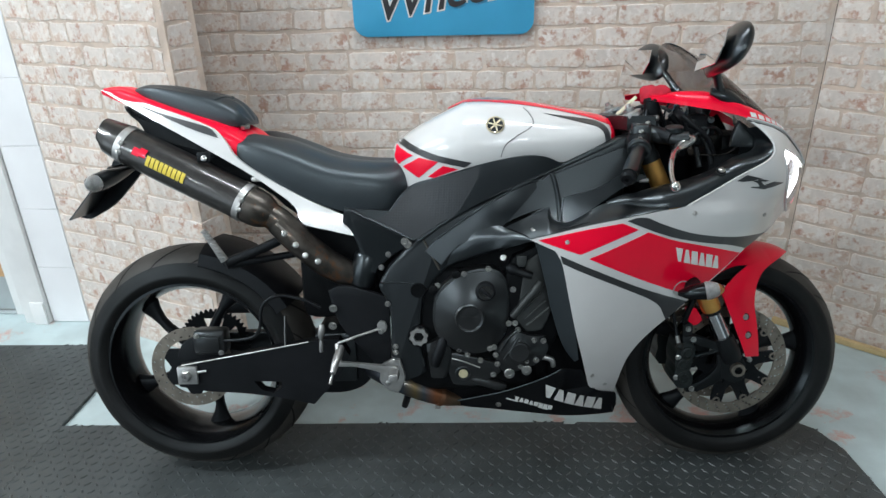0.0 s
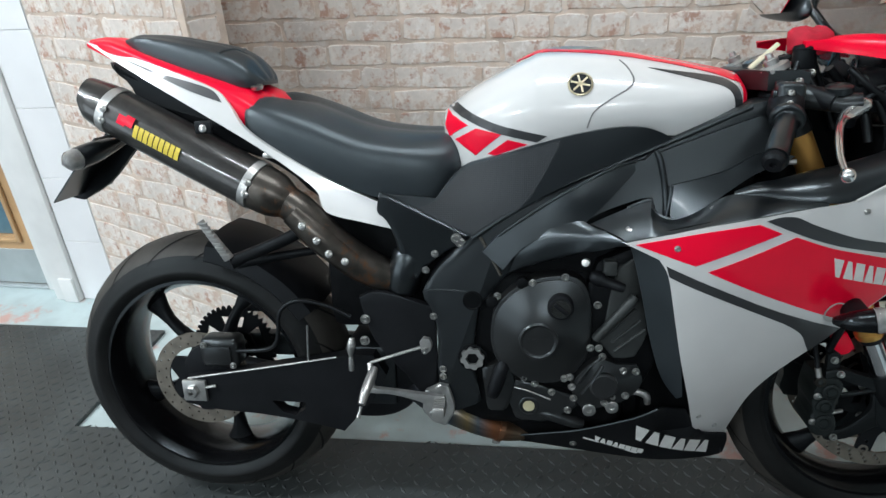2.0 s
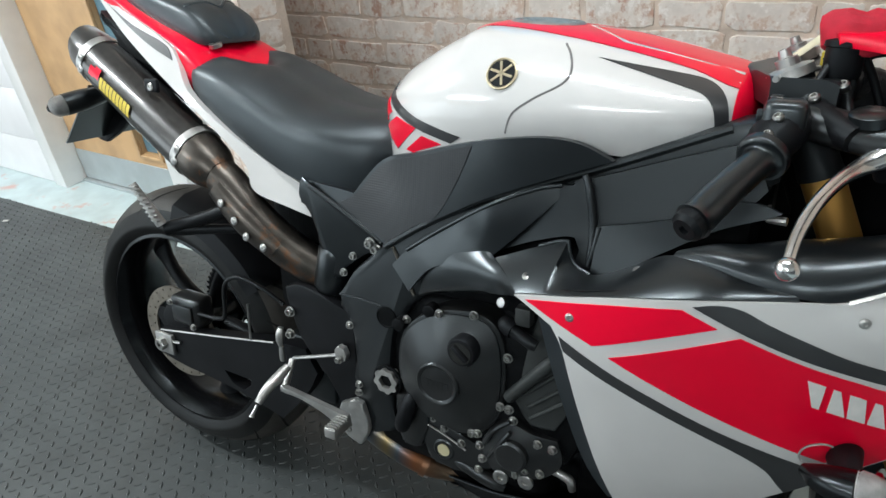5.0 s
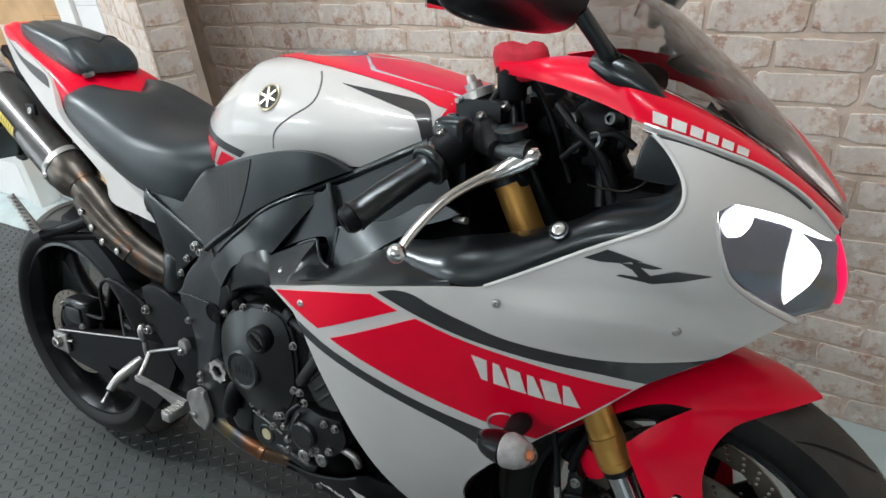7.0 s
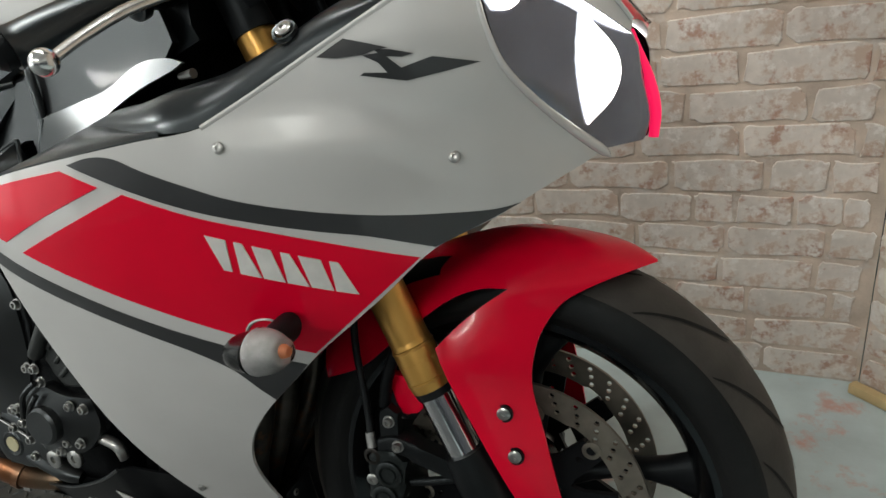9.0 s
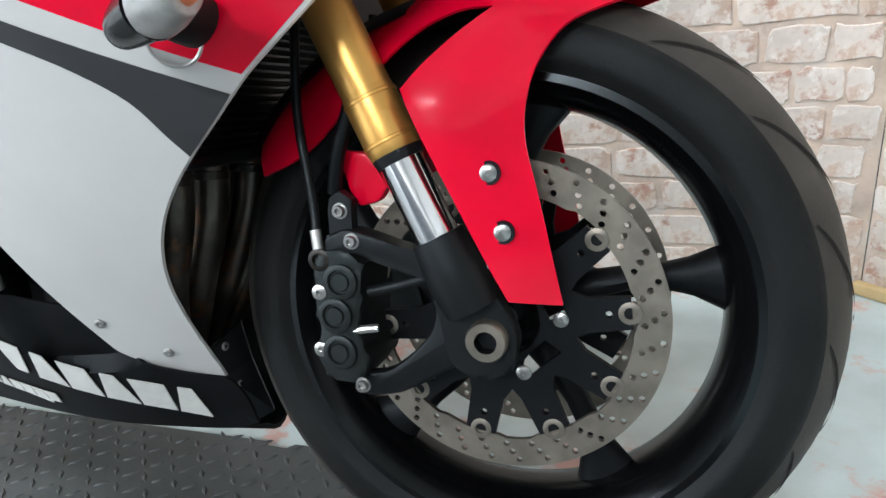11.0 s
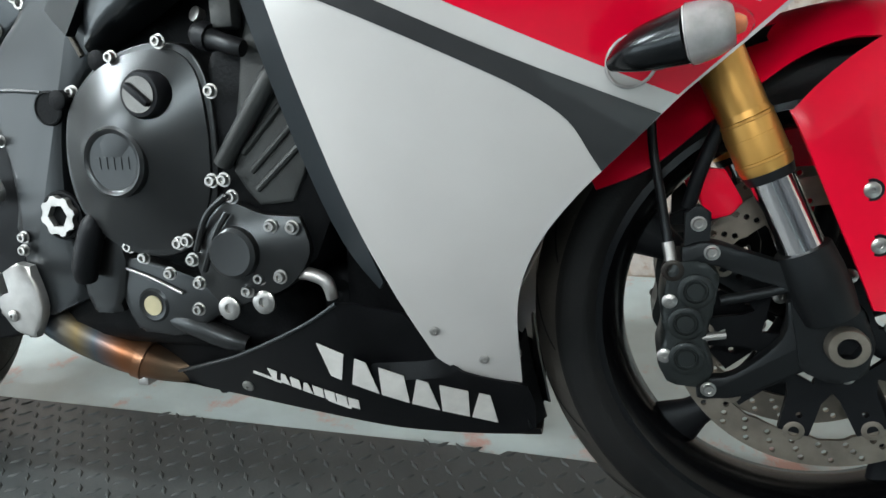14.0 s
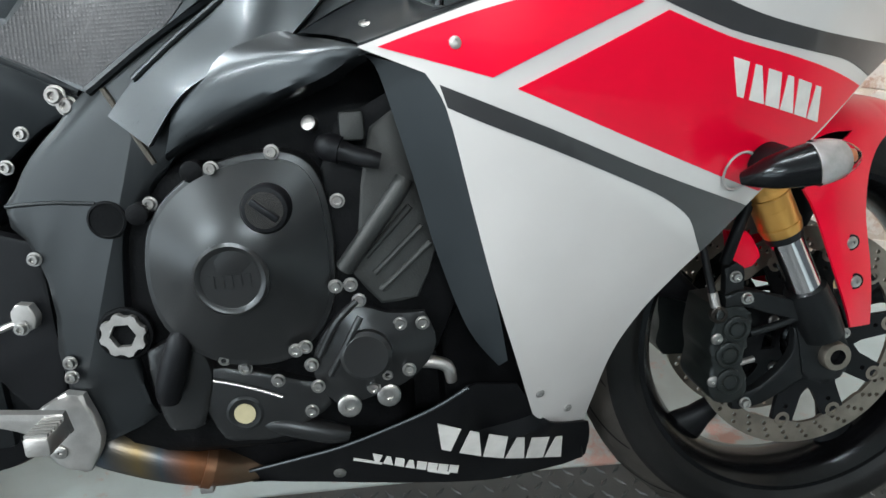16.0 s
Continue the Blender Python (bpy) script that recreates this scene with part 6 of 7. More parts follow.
under_w = rbf([(0.951, 0.769, 0.196), (0.95, 0.709, 0.212), (0.984, 0.725, 0.214), (1.033, 0.757, 0.210), (1.143, 0.812, 0.190), (1.083, 0.812, 0.186), (1.039, 0.79, 0.192)])
part("deflector", shell([(0.951, 0.767), (0.950, 0.709), (0.984, 0.722), (1.033, 0.754), (1.085, 0.786), (1.127, 0.803), (1.145, 0.812), (1.120, 0.818), (1.083, 0.814), (1.039, 0.790)], under_w, 0.005, corner=50, step=0.012), PLASTIC, step_panel, "black satin deflector")
scoop_w = rbf([(0.642, 0.657, 0.168), (0.74, 0.728, 0.180), (0.87, 0.799, 0.184), (0.905, 0.80, 0.176), (0.828, 0.718, 0.194), (0.755, 0.687, 0.194), (0.706, 0.666, 0.186), (0.80, 0.745, 0.196)])
scoop = part("air_scoop", shell([(0.630, 0.640), (0.660, 0.672), (0.700, 0.702), (0.745, 0.733), (0.808, 0.773), (0.865, 0.799), (0.896, 0.807), (0.904, 0.800), (0.870, 0.762), (0.828, 0.718), (0.800, 0.694), (0.755, 0.680), (0.706, 0.655), (0.668, 0.610)], scoop_w, 0.012, corner=50, step=0.012), PLASTIC, bike, "black satin air scoop")
part("edge", tube([(x, -scoop_w(x, z) - 0.001, z) for x, z in ((0.66, 0.672), (0.70, 0.702), (0.745, 0.733), (0.808, 0.773), (0.865, 0.799), (0.896, 0.806))], 0.003, 8), PLASTIC, scoop)
ROLL = [[(0.711, 0.168, 0.708), (0.748, 0.177, 0.718), (0.790, 0.187, 0.713), (0.818, 0.203, 0.701), (0.846, 0.230, 0.694), (0.872, 0.255, 0.686)],
        [(0.698, 0.176, 0.662), (0.742, 0.189, 0.690), (0.790, 0.199, 0.700), (0.822, 0.213, 0.695), (0.850, 0.236, 0.690), (0.873, 0.257, 0.685)],
        [(0.692, 0.179, 0.640), (0.735, 0.194, 0.666), (0.783, 0.207, 0.683), (0.823, 0.221, 0.686), (0.853, 0.241, 0.685), (0.874, 0.259, 0.683)],
        [(0.684, 0.174, 0.616), (0.724, 0.190, 0.638), (0.783, 0.208, 0.662), (0.830, 0.226, 0.675), (0.858, 0.245, 0.679), (0.875, 0.259, 0.681)],
        [(0.676, 0.165, 0.596), (0.713, 0.178, 0.615), (0.783, 0.202, 0.643), (0.840, 0.228, 0.663), (0.862, 0.245, 0.674), (0.877, 0.257, 0.679)],
        [(0.680, 0.130, 0.592), (0.715, 0.140, 0.610), (0.785, 0.160, 0.636), (0.842, 0.190, 0.656), (0.864, 0.215, 0.668), (0.878, 0.235, 0.674)]]
cols = [smooth_line([(x, -y, z) for x, y, z in line_], False, 5, 80) for line_ in ROLL]
part("scoop_roll", loft([smooth_line([c[k] for c in cols], False, 3, 80) for k in range(len(cols[0]))], closed=False), PLASTIC, scoop)

# -- nose, headlight and screen --
for s in (-1, 1):
    C = [(1.165, 0.124, 0.979), (1.231, 0.130, 0.969), (1.298, 0.158, 0.956), (1.330, 0.173, 0.948), (1.362, 0.187, 0.9385), *[(x, fair(x, z) + 0.001, z + 0.001) for x, z in RIDGE]]
    E = [(1.160, 0.108, 0.989), (1.231, 0.100, 0.999), (1.285, 0.122, 0.998), (1.315, 0.136, 0.990), (1.350, 0.143, 0.976), (1.400, 0.130, 0.953), (1.435, 0.115, 0.932), (1.468, 0.096, 0.908), (1.502, 0.070, 0.878), (1.532, 0.042, 0.848), (1.556, 0.020, 0.822)]
    C, E = smooth_line(C, False, 3, 80), smooth_line(E, False, 3, 80)
    rows = []
    for c, e in zip(C, E):
        pt = lambda u, o: (c[0] + (e[0] - c[0]) * u, s * (c[1] + (e[1] - c[1]) * u + o), c[2] + (e[2] - c[2]) * u + o * 0.85)
        rows.append([pt(0, 0), pt(0.22, 0.0055), pt(0.5, 0.0085), pt(0.78, 0.0055), pt(1, 0), pt(0.75, 0.001), pt(0.4, 0.002)])
    red = part("upper_cowl", loft(rows), RED, bike, "red upper cowl" if s < 0 else "")
    if s < 0:
        crow = rows
        for k in range(6):
            a, b = 12.6 + 1.3 * k, 12.6 + 1.3 * k + 1.0
            q = []
            for t, u in ((a, 0.25), (b, 0.25), (b, 1.15), (a, 1.15)):
                i = int(t)
                edge = lambda r: Vector(r[0]).lerp(Vector(r[1]), u) if u < 1 else Vector(r[1]).lerp(Vector(r[2]), u - 1)
                f0 = edge(rows[i]).lerp(edge(rows[i + 1]), t - i)
                q.append(f0 + Vector((0.0006, -0.0012, 0.0016)))
            bm = bmesh.new()
            bm.faces.new([bm.verts.new(p) for p in q])
            part("letter_block", bm, LETTER, red, "white word mark block" if k == 0 else "")
        part("pinstripe", tube([Vector(r[0]) + Vector((0.0, -0.0012, 0.0005)) for r in rows[12:]], 0.0022, 6), WHITE, red)
        part("pinstripe", tube([Vector(r[0]) + Vector((0.0005, -0.0012, -0.006)) for r in rows[12:27]], 0.0018, 6), GREY, red)
rows = []
CEN = [(1.225, 1.112), (1.300, 1.072), (1.365, 1.018), (1.420, 0.968), (1.468, 0.922), (1.505, 0.882), (1.534, 0.850), (1.556, 0.824)]
EDG = [(1.315, 0.163, 0.993), (1.352, 0.150, 0.978), (1.400, 0.132, 0.954), (1.436, 0.115, 0.933), (1.469, 0.096, 0.909), (1.503, 0.070, 0.879), (1.533, 0.042, 0.849), (1.556, 0.020, 0.823)]
for (cx, cz, _), (ex, ey, ez) in zip(smooth_line([(*c, 0) for c in CEN], False, 3), smooth_line(EDG, False, 3)):
    row = []
    for k in range(17):
        t = math.pi * (k / 16 - 0.5)
        u, c = math.sin(t), math.cos(t) ** 0.8
        row.append((ex + (cx - ex) * c, ey * u, ez + (cz - ez) * c))
    rows.append(row)
skin = loft(rows, closed=False)
co = [v.co.copy() for v in skin.verts]
faces = [tuple(v.index for v in f.verts) for f in skin.faces] if skin.verts.index_update() is None else []
skin.normal_update()
inn = [v.co - v.normal * 0.003 for v in skin.verts]
skin.free()
screen = part("windscreen", thicken(co, faces, inn), SCREEN, bike, "smoked bubble windscreen")

for s in (-1, 1):
    outline = [(1.446, 0.852), *LAMP_TOP, (1.556, 0.775), (1.562, 0.735), (1.556, 0.712), *LAMP_LOW[:0:-1]]
    hl = part("headlight", shell(outline, lambda x, z: fair(x, z) - 0.012, 0.006, side=s, n=3, corner=45, step=0.012), LAMPDARK, bike, "lit headlight with clear lens" if s < 0 else "")
    part("lamp_lens", shell(outline, lambda x, z: fair(x, z) - 0.002, 0.002, side=s, n=3, corner=45, step=0.012), LENS, hl)
    part("lit_unit", shell([(1.449, 0.846), (1.452, 0.858), (1.460, 0.862), (1.472, 0.855), (1.473, 0.842), (1.466, 0.832), (1.456, 0.832)], lambda x, z: fair(x, z) - 0.009, 0.002, side=s, n=3, corner=60), LAMPON, hl, "glowing lamp unit")
    part("lit_unit", shell([(1.512, 0.836), (1.520, 0.822), (1.536, 0.800), (1.540, 0.778), (1.532, 0.755), (1.512, 0.733), (1.510, 0.752), (1.509, 0.79)], lambda x, z: fair(x, z) - 0.009, 0.002, side=s, n=3, corner=60), LAMPON, hl)
    part("lit_bar", shell([(1.458, 0.8635), (1.485, 0.8535), (1.513, 0.8385), (1.548, 0.811), (1.530, 0.819), (1.500, 0.838), (1.470, 0.852)], lambda x, z: fair(x, z) - 0.0085, 0.002, side=s, n=3, corner=60), LAMPON, hl)
    part("lamp_trim", tube([(x, s * (fair(x, z) + 0.0003), z) for x, z in LAMP_LOW] + [(1.529, s * (fair(1.527, 0.704) - 0.002), 0.701)], [0.0020, 0.0024, 0.0030, 0.0036, 0.0046, 0.0050, 0.0015], 10), WHITE, hl, "white lip under the headlight")
part("nose_lip", tube([(1.540, 0, 0.818), (1.546, 0, 0.800), (1.558, 0, 0.770), (1.565, 0, 0.740), (1.564, 0, 0.712)], [0.0035, 0.005, 0.006, 0.006, 0.005], 12), LITRED, bike, "red edge between the headlights, lamp light given as own glow")
part("nose_core", tube([(1.50, 0, 0.835), (1.528, 0, 0.80), (1.540, 0, 0.765), (1.540, 0, 0.712)], [0.012, 0.016, 0.016, 0.012], 12), LAMPDARK, bike)

# -- mirrors --
for s in (-1, 1):
    rings = []
    for v, cx, cz, r in smooth_line([Vector(q) for q in ((0.176, 1.282, 1.052, 0.010), (0.188, 1.280, 1.060, 0.030), (0.22, 1.275, 1.070, 0.043), (0.29, 1.267, 1.082, 0.049), (0.35, 1.261, 1.086, 0.045), (0.388, 1.257, 1.084, 0.032), (0.402, 1.255, 1.080, 0.009))], False, 4, 80):
        rings.append([(cx + 0.52 * r * math.cos(a) + 0.34 * r * math.sin(a), s * v, cz + r * math.sin(a)) for a in [2 * math.pi * k / 24 for k in range(24)]])
    mir = part("mirror", loft(rings), PLASTIC, bike, "black rear view mirror" if s < 0 else "")
    part("glass", plate([(-0.080, -0.032), (0.080, -0.037), (0.094, 0.0), (0.078, 0.036), (-0.078, 0.036), (-0.094, 0.0)], 0, 0.002, 0), MIRRORM, mir).matrix_basis = Matrix.Translation((1.2345, s * 0.288, 1.079)) @ pose(0, 0, 0, 0, 19, 0) @ pose(0, 0, 0, 0, 0, 90 + 7 * s)
    part("stem", tube([(1.318, s * 0.145, 0.985), (1.305, s * 0.158, 1.010), (1.285, s * 0.185, 1.048)], [0.014, 0.0095, 0.0095], 14), PLASTIC, mir)
    part("foot", tube([(1.290, s * 0.150, 0.998), (1.318, s * 0.153, 0.990), (1.350, s * 0.156, 0.974), (1.372, s * 0.158, 0.960)], [0.009, 0.018, 0.013, 0.004], 14, flat=0.7), PLASTIC, mir)

# -- fork, bars and cockpit --
def fork_at(z):
    return 1.3455 - (z - 0.462) * 0.4557


for s in (-1, 1):
    y = s * 0.107
    leg = part("fork_leg", tube([(fork_at(0.840), y, 0.840), (fork_at(0.70), y, 0.70), (fork_at(0.51), y, 0.51)], 0.0226, 28, 2), GOLD, bike, "gold anodised fork leg" if s < 0 else "")
    part("upper_tube", tube([(fork_at(0.945), y, 0.945), (fork_at(0.86), y, 0.86), (fork_at(0.838), y, 0.838)], [0.022, 0.0235, 0.0250], 24, 2), FORKB, leg, "black upper fork clamp tube")
    part("collar", tube([(fork_at(0.512), y, 0.512), (fork_at(0.500), y, 0.500), (fork_at(0.466), y, 0.466), (fork_at(0.460), y, 0.460)], [0.0226, 0.0240, 0.0240, 0.0225], 28, 2), GOLD, leg)
    for z, r in ((0.505, 0.0245), (0.490, 0.0243), (0.470, 0.0248)):
        part("ring", lathe([(r - 0.0015, -0.0022), (r, -0.0012), (r, 0.0012), (r - 0.0015, 0.0022)], (fork_at(z), y, z), (-0.415, 0, 0.91), 28), GOLD, leg)
    part("dust_seal", tube([(fork_at(0.460), y, 0.460), (fork_at(0.452), y, 0.452)], [0.0228, 0.0212], 24, 1), CABLE, leg)
    part("slider", tube([(fork_at(0.458), y, 0.458), (fork_at(0.36), y, 0.36)], 0.0196, 28, 1), CHROME, leg, "chromed slider")
    part("axle_sleeve", tube([(fork_at(0.388), y, 0.388), (fork_at(0.355), y, 0.355), (fork_at(0.325), y, 0.325)], [0.0245, 0.027, 0.024], 22, 3), FORKB, leg)
    part("axle_clamp", plate([(1.365, 0.372), (1.402, 0.380), (1.430, 0.335), (1.447, 0.300), (1.440, 0.268), (1.415, 0.258), (1.385, 0.270), (1.378, 0.310)], s * 0.108, s * 0.092, 0.006), FORKB, leg, "black axle clamp")
    part("caliper_lug", plate([(1.424, 0.276), (1.390, 0.268), (1.335, 0.238), (1.296, 0.234), (1.294, 0.256), (1.328, 0.262), (1.368, 0.300), (1.372, 0.335), (1.400, 0.345)], s * 0.106, s * 0.094, 0.004), FORKB, leg)
    part("strut", tube([(1.312, s * 0.108, 0.336), (1.340, s * 0.110, 0.343), (1.372, s * 0.110, 0.352)], 0.005, 10), FORKB, leg)
    part("caliper_lug", plate([(1.276, 0.388), (1.300, 0.394), (1.340, 0.382), (1.392, 0.366), (1.388, 0.345), (1.340, 0.360), (1.300, 0.372), (1.276, 0.372)], s * 0.116, s * 0.094, 0.004), FORKB, leg)
    part("caliper_lug", plate([(1.278, 0.375), (1.300, 0.378), (1.301, 0.420), (1.290, 0.428), (1.278, 0.420)], s * 0.110, s * 0.098, 0.003), FORKB, leg)
    part("axle_nut", lathe([(0.0185, -0.006), (0.0185, 0.003), (0.0170, 0.0055), (0.0100, 0.0055)], (1.421, s * 0.114, 0.298), (0, s, 0), 24), DISC, leg, "bare axle end with hexagon socket")
    part("socket", lathe([(0.0105, 0.0056), (0.0098, -0.005), (0, -0.005)], (1.421, s * 0.114, 0.298), (0, s, 0), 6), MATT, leg)
    cal = part("front_caliper", plate([(1.266, 0.374), (1.296, 0.376), (1.310, 0.362), (1.306, 0.330), (1.302, 0.300), (1.309, 0.268), (1.300, 0.250), (1.268, 0.252), (1.257, 0.272), (1.262, 0.300), (1.259, 0.330)], s * 0.117, s * 0.040, 0.006, 4), CALIPER, bike, "dark radial brake caliper" if s < 0 else "")
    for x, z in ((1.289, 0.347), (1.281, 0.315), (1.283, 0.280)):
        part("piston_cap", lathe([(0.0165, -0.003), (0.0165, 0.003), (0.0145, 0.0042), (0.0115, 0.0042), (0.0105, 0.0018), (0.009, 0.0018), (0.008, 0.0035), (0, 0.0035)], (x, s * 0.1175, z), (0, s, 0), 22), CALIPER, cal)
    bolts(SMALL, cal, [(1.266, s * 0.1165, 0.336), (1.263, s * 0.1165, 0.281)], (0, s, 0))
    bolts(CAP, cal, [(1.290, s * 0.110, 0.410), (1.302, s * 0.116, 0.384), (1.304, s * 0.119, 0.250)], (0, s, 0))
    part("banjo", lathe([(0.0105, -0.004), (0.0105, 0.003), (0.0085, 0.004), (0.0060, 0.004), (0.0055, 0.001), (0, 0.001)], (1.268, s * 0.114, 0.366), (0, s, 0), 18), PIPE, cal)
    part("pad_pin", tube([(1.296, s * 0.113, 0.300), (1.318, s * 0.108, 0.302)], 0.004, 8), ALU, cal)
    part("brake_line", tube([(1.266, s * 0.112, 0.372), (1.262, s * 0.105, 0.400), (1.257, s * 0.10, 0.430), (1.246, s * 0.092, 0.500), (1.250, s * 0.085, 0.60)], 0.0045, 10), CABLE, cal)
    part("line_end", tube([(1.267, s * 0.112, 0.371), (1.263, s * 0.108, 0.392)], 0.0058, 10), ALU, cal)
    part("line_clip", tube([(1.281, s * 0.10, 0.425), (1.290, s * 0.105, 0.46), (1.305, s * 0.105, 0.50)], 0.007, 10), MATT, cal)
front_axle = part("front_axle", tube([(1.421, -0.105, 0.298), (1.421, 0.105, 0.298)], 0.014, 16), STEEL, bike)
clampo = part("triple_clamp", plate([(1.060, 0.0), (1.085, -0.09), (1.10, -0.135), (1.165, -0.138), (1.185, -0.05), (1.19, 0.0), (1.185, 0.05), (1.165, 0.138), (1.10, 0.135), (1.085, 0.09)], -0.016, 0.016, 0.005), FRAME, bike, "black top fork clamp")
clampo.matrix_basis = Matrix.Translation((0.008, 0, 0.930)) @ pose(0, 0, 0, -90, 0, 0) @ pose(0, 0, 0, 0, 0, 0)
lower = part("lower_clamp", box((1.20, -0.14, 0.665), (1.275, 0.14, 0.705), 0.012), FRAME, bike)
part("steering_head", tube([(1.115, 0, 0.925), (1.22, 0, 0.69)], 0.034, 20), FRAME, bike)
for s in (-1, 1):
    part("fork_cap", lathe([(0.025, -0.002), (0.025, 0.008), (0.020, 0.010), (0.012, 0.011), (0.012, 0.020), (0.007, 0.021), (0.006, 0.030), (0, 0.031)], (fork_at(0.945), s * 0.107, 0.945), (-0.415, 0, 0.91), 20), ALU, bike, "bare fork cap with adjuster" if s < 0 else "")
part("stem_nut", lathe([(0.021, 0), (0.021, 0.012), (0.016, 0.015), (0.010, 0.015), (0.009, 0.004), (0, 0.004)], (1.128, 0, 0.950), (-0.415, 0, 0.91), 6), STEEL, bike)
part("ignition_switch", lathe([(0.024, -0.02), (0.024, 0.018), (0.019, 0.022), (0, 0.022)], (1.180, 0, 0.945), (-0.3, 0, 1), 24), MATT, bike)
key = part("key", box((1.178, -0.003, 0.960), (1.186, 0.003, 0.984), 0.001), ALU, bike)
for s in (-1, 1):
    y = lambda v: s * v
    bar = part("handlebar", tube([(1.130, y(0.100), 0.915), (1.126, y(0.15), 0.902), (1.116, y(0.214), 0.874)], 0.0125, 16), FRAME, bike, "black clip-on handlebar" if s < 0 else "")
    part("clamp", lathe([(0.037, -0.016), (0.037, 0.016), (0.026, 0.018), (0.026, -0.018)], (fork_at(0.905), y(0.107), 0.905), (-0.415, 0, 0.91), 24), FRAME, bar)
    part("grip", tube([(1.119, y(0.208), 0.878), (1.1155, y(0.216), 0.874), (1.1145, y(0.219), 0.8725), (1.112, y(0.225), 0.870), (1.090, y(0.270), 0.848), (1.076, y(0.300), 0.832), (1.072, y(0.308), 0.828)], [0.026, 0.026, 0.0185, 0.0162, 0.0172, 0.0175, 0.0195], 24), PLASTIC, bar, "black ribbed rubber grip")
    part("bar_end", lathe([(0.0165, -0.004), (0.0165, 0.006), (0.012, 0.011), (0.005, 0.011), (0.004, 0.006), (0, 0.006)], (1.0705, y(0.311), 0.8265), (-0.40, s * 0.80, -0.42), 18), MATT, bar)
    sw = part("switch_box", tube([(1.136, y(0.148), 0.906), (1.130, y(0.162), 0.899), (1.122, y(0.186), 0.888), (1.116, y(0.202), 0.880)], [0.024, 0.029, 0.029, 0.022], 16, flat=0.85), MATT, bar)
    for q in ((1.118, y(0.16), 0.925), (1.108, y(0.178), 0.912)):
        part("switch", box(tuple(c - 0.006 for c in q), tuple(c + 0.006 for c in q), 0.002), PLASTIC, sw)
    mc = part("brake_master" if s < 0 else "clutch_perch", tube([(1.150, y(0.135), 0.912), (1.170, y(0.160), 0.905), (1.195, y(0.185), 0.896)], [0.018, 0.017, 0.014], 14), MATT, bar)
    part("lever", tube([(1.247, y(0.184), 0.898), (1.240, y(0.187), 0.894), (1.225, y(0.190), 0.886), (1.205, y(0.205), 0.875), (1.187, y(0.235), 0.866), (1.171, y(0.274), 0.851), (1.161, y(0.310), 0.831), (1.158, y(0.340), 0.813)], [0.007, 0.0125, 0.014, 0.0098, 0.0072, 0.0066, 0.006, 0.0054], 16, flat=0.7), LEVER, bar, "polished aluminium brake lever" if s < 0 else "")
    part("pivot", lathe([(0.009, -0.02), (0.009, 0.012), (0.006, 0.014), (0, 0.014)], (1.222, y(0.186), 0.876), (-0.2, y(0.6), 0.8), 16), MATT, bar)
    part("lever_ball", lathe([(0.0108 * math.cos(a), 0.0108 * math.sin(a)) for a in (math.pi * (k / 10 - 0.5) for k in range(11))], (1.158, y(0.346), 0.811), (0, 0, 1), 16), LEVER, bar)
res = part("brake_reservoir", lathe([(0, -0.020), (0.017, -0.020), (0.019, -0.016), (0.019, 0.012), (0.0215, 0.013), (0.0215, 0.019), (0.017, 0.022), (0, 0.022)], (1.172, -0.104, 0.965), (0, 0, 1), 26), MATT, bike, "black brake fluid reservoir in a red cloth sleeve")
rings = []
for k, (z, r) in enumerate(((0.972, 0.022), (0.974, 0.026), (0.984, 0.028), (0.995, 0.0285), (1.004, 0.027), (1.010, 0.021), (1.012, 0.010))):
    rings.append([(1.180 + 1.30 * (r + 0.0016 * math.sin(3 * a + k)) * math.cos(a), -0.096 + 0.85 * (r + 0.0016 * math.sin(4 * a + 2 * k)) * math.sin(a), z + 0.004 * math.sin(2 * a + 0.7)) for a in (2 * math.pi * j / 24 for j in range(24))])
part("sleeve", loft(rings), material("red_cloth", (0.50, 0.008, 0.03), 0.75, 0, 0, 0.15, 60, 0.4, 700), res, "red cloth sleeve")
part("hose", tube([(1.172, -0.104, 0.95), (1.185, -0.125, 0.915), (1.19, -0.15, 0.898)], 0.006, 10), CABLE, res)
part("warning_label", box((1.150, 0.010, 0.934), (1.172, 0.030, 0.962), 0.002), YELLOW, bike, "yellow label")
# levers' housings, switches and their screws
for q, r in (((1.124, -0.198, 0.914), 0.0055), ((1.122, -0.176, 0.926), 0.005), ((1.152, -0.150, 0.929), 0.006), ((1.118, -0.214, 0.899), 0.005), ((1.176, -0.132, 0.941), 0.006)):
    part("screw", lathe([(r, -0.006), (r, 0.002), (r * 0.7, 0.004), (r * 0.5, 0.004), (r * 0.4, 0.001), (0, 0.001)], q, (-0.3, -0.6, 0.7), 12), STEEL, bike)
part("master_body", tube([(1.150, -0.150, 0.906), (1.178, -0.165, 0.902), (1.210, -0.178, 0.896), (1.236, -0.186, 0.898)], [0.021, 0.021, 0.018, 0.015], 14, flat=0.8), CAST, bike)
part("master_cap", lathe([(0.020, -0.004), (0.020, 0.006), (0.017, 0.008), (0, 0.008)], (1.205, -0.172, 0.915), (-0.1, -0.2, 1), 22), PLASTIC, bike)
part("throttle_housing", box((1.108, -0.196, 0.885), (1.150, -0.158, 0.930), 0.010, 3), PLASTIC, bike)
part("kill_switch", box((1.122, -0.178, 0.908), (1.138, -0.162, 0.922), 0.003), RED, bike, "red stop switch")
part("clamp_edge", tube([(1.112, -0.140, 0.944), (1.122, -0.10, 0.948), (1.150, -0.04, 0.948)], 0.0035, 8), ALU, bike)
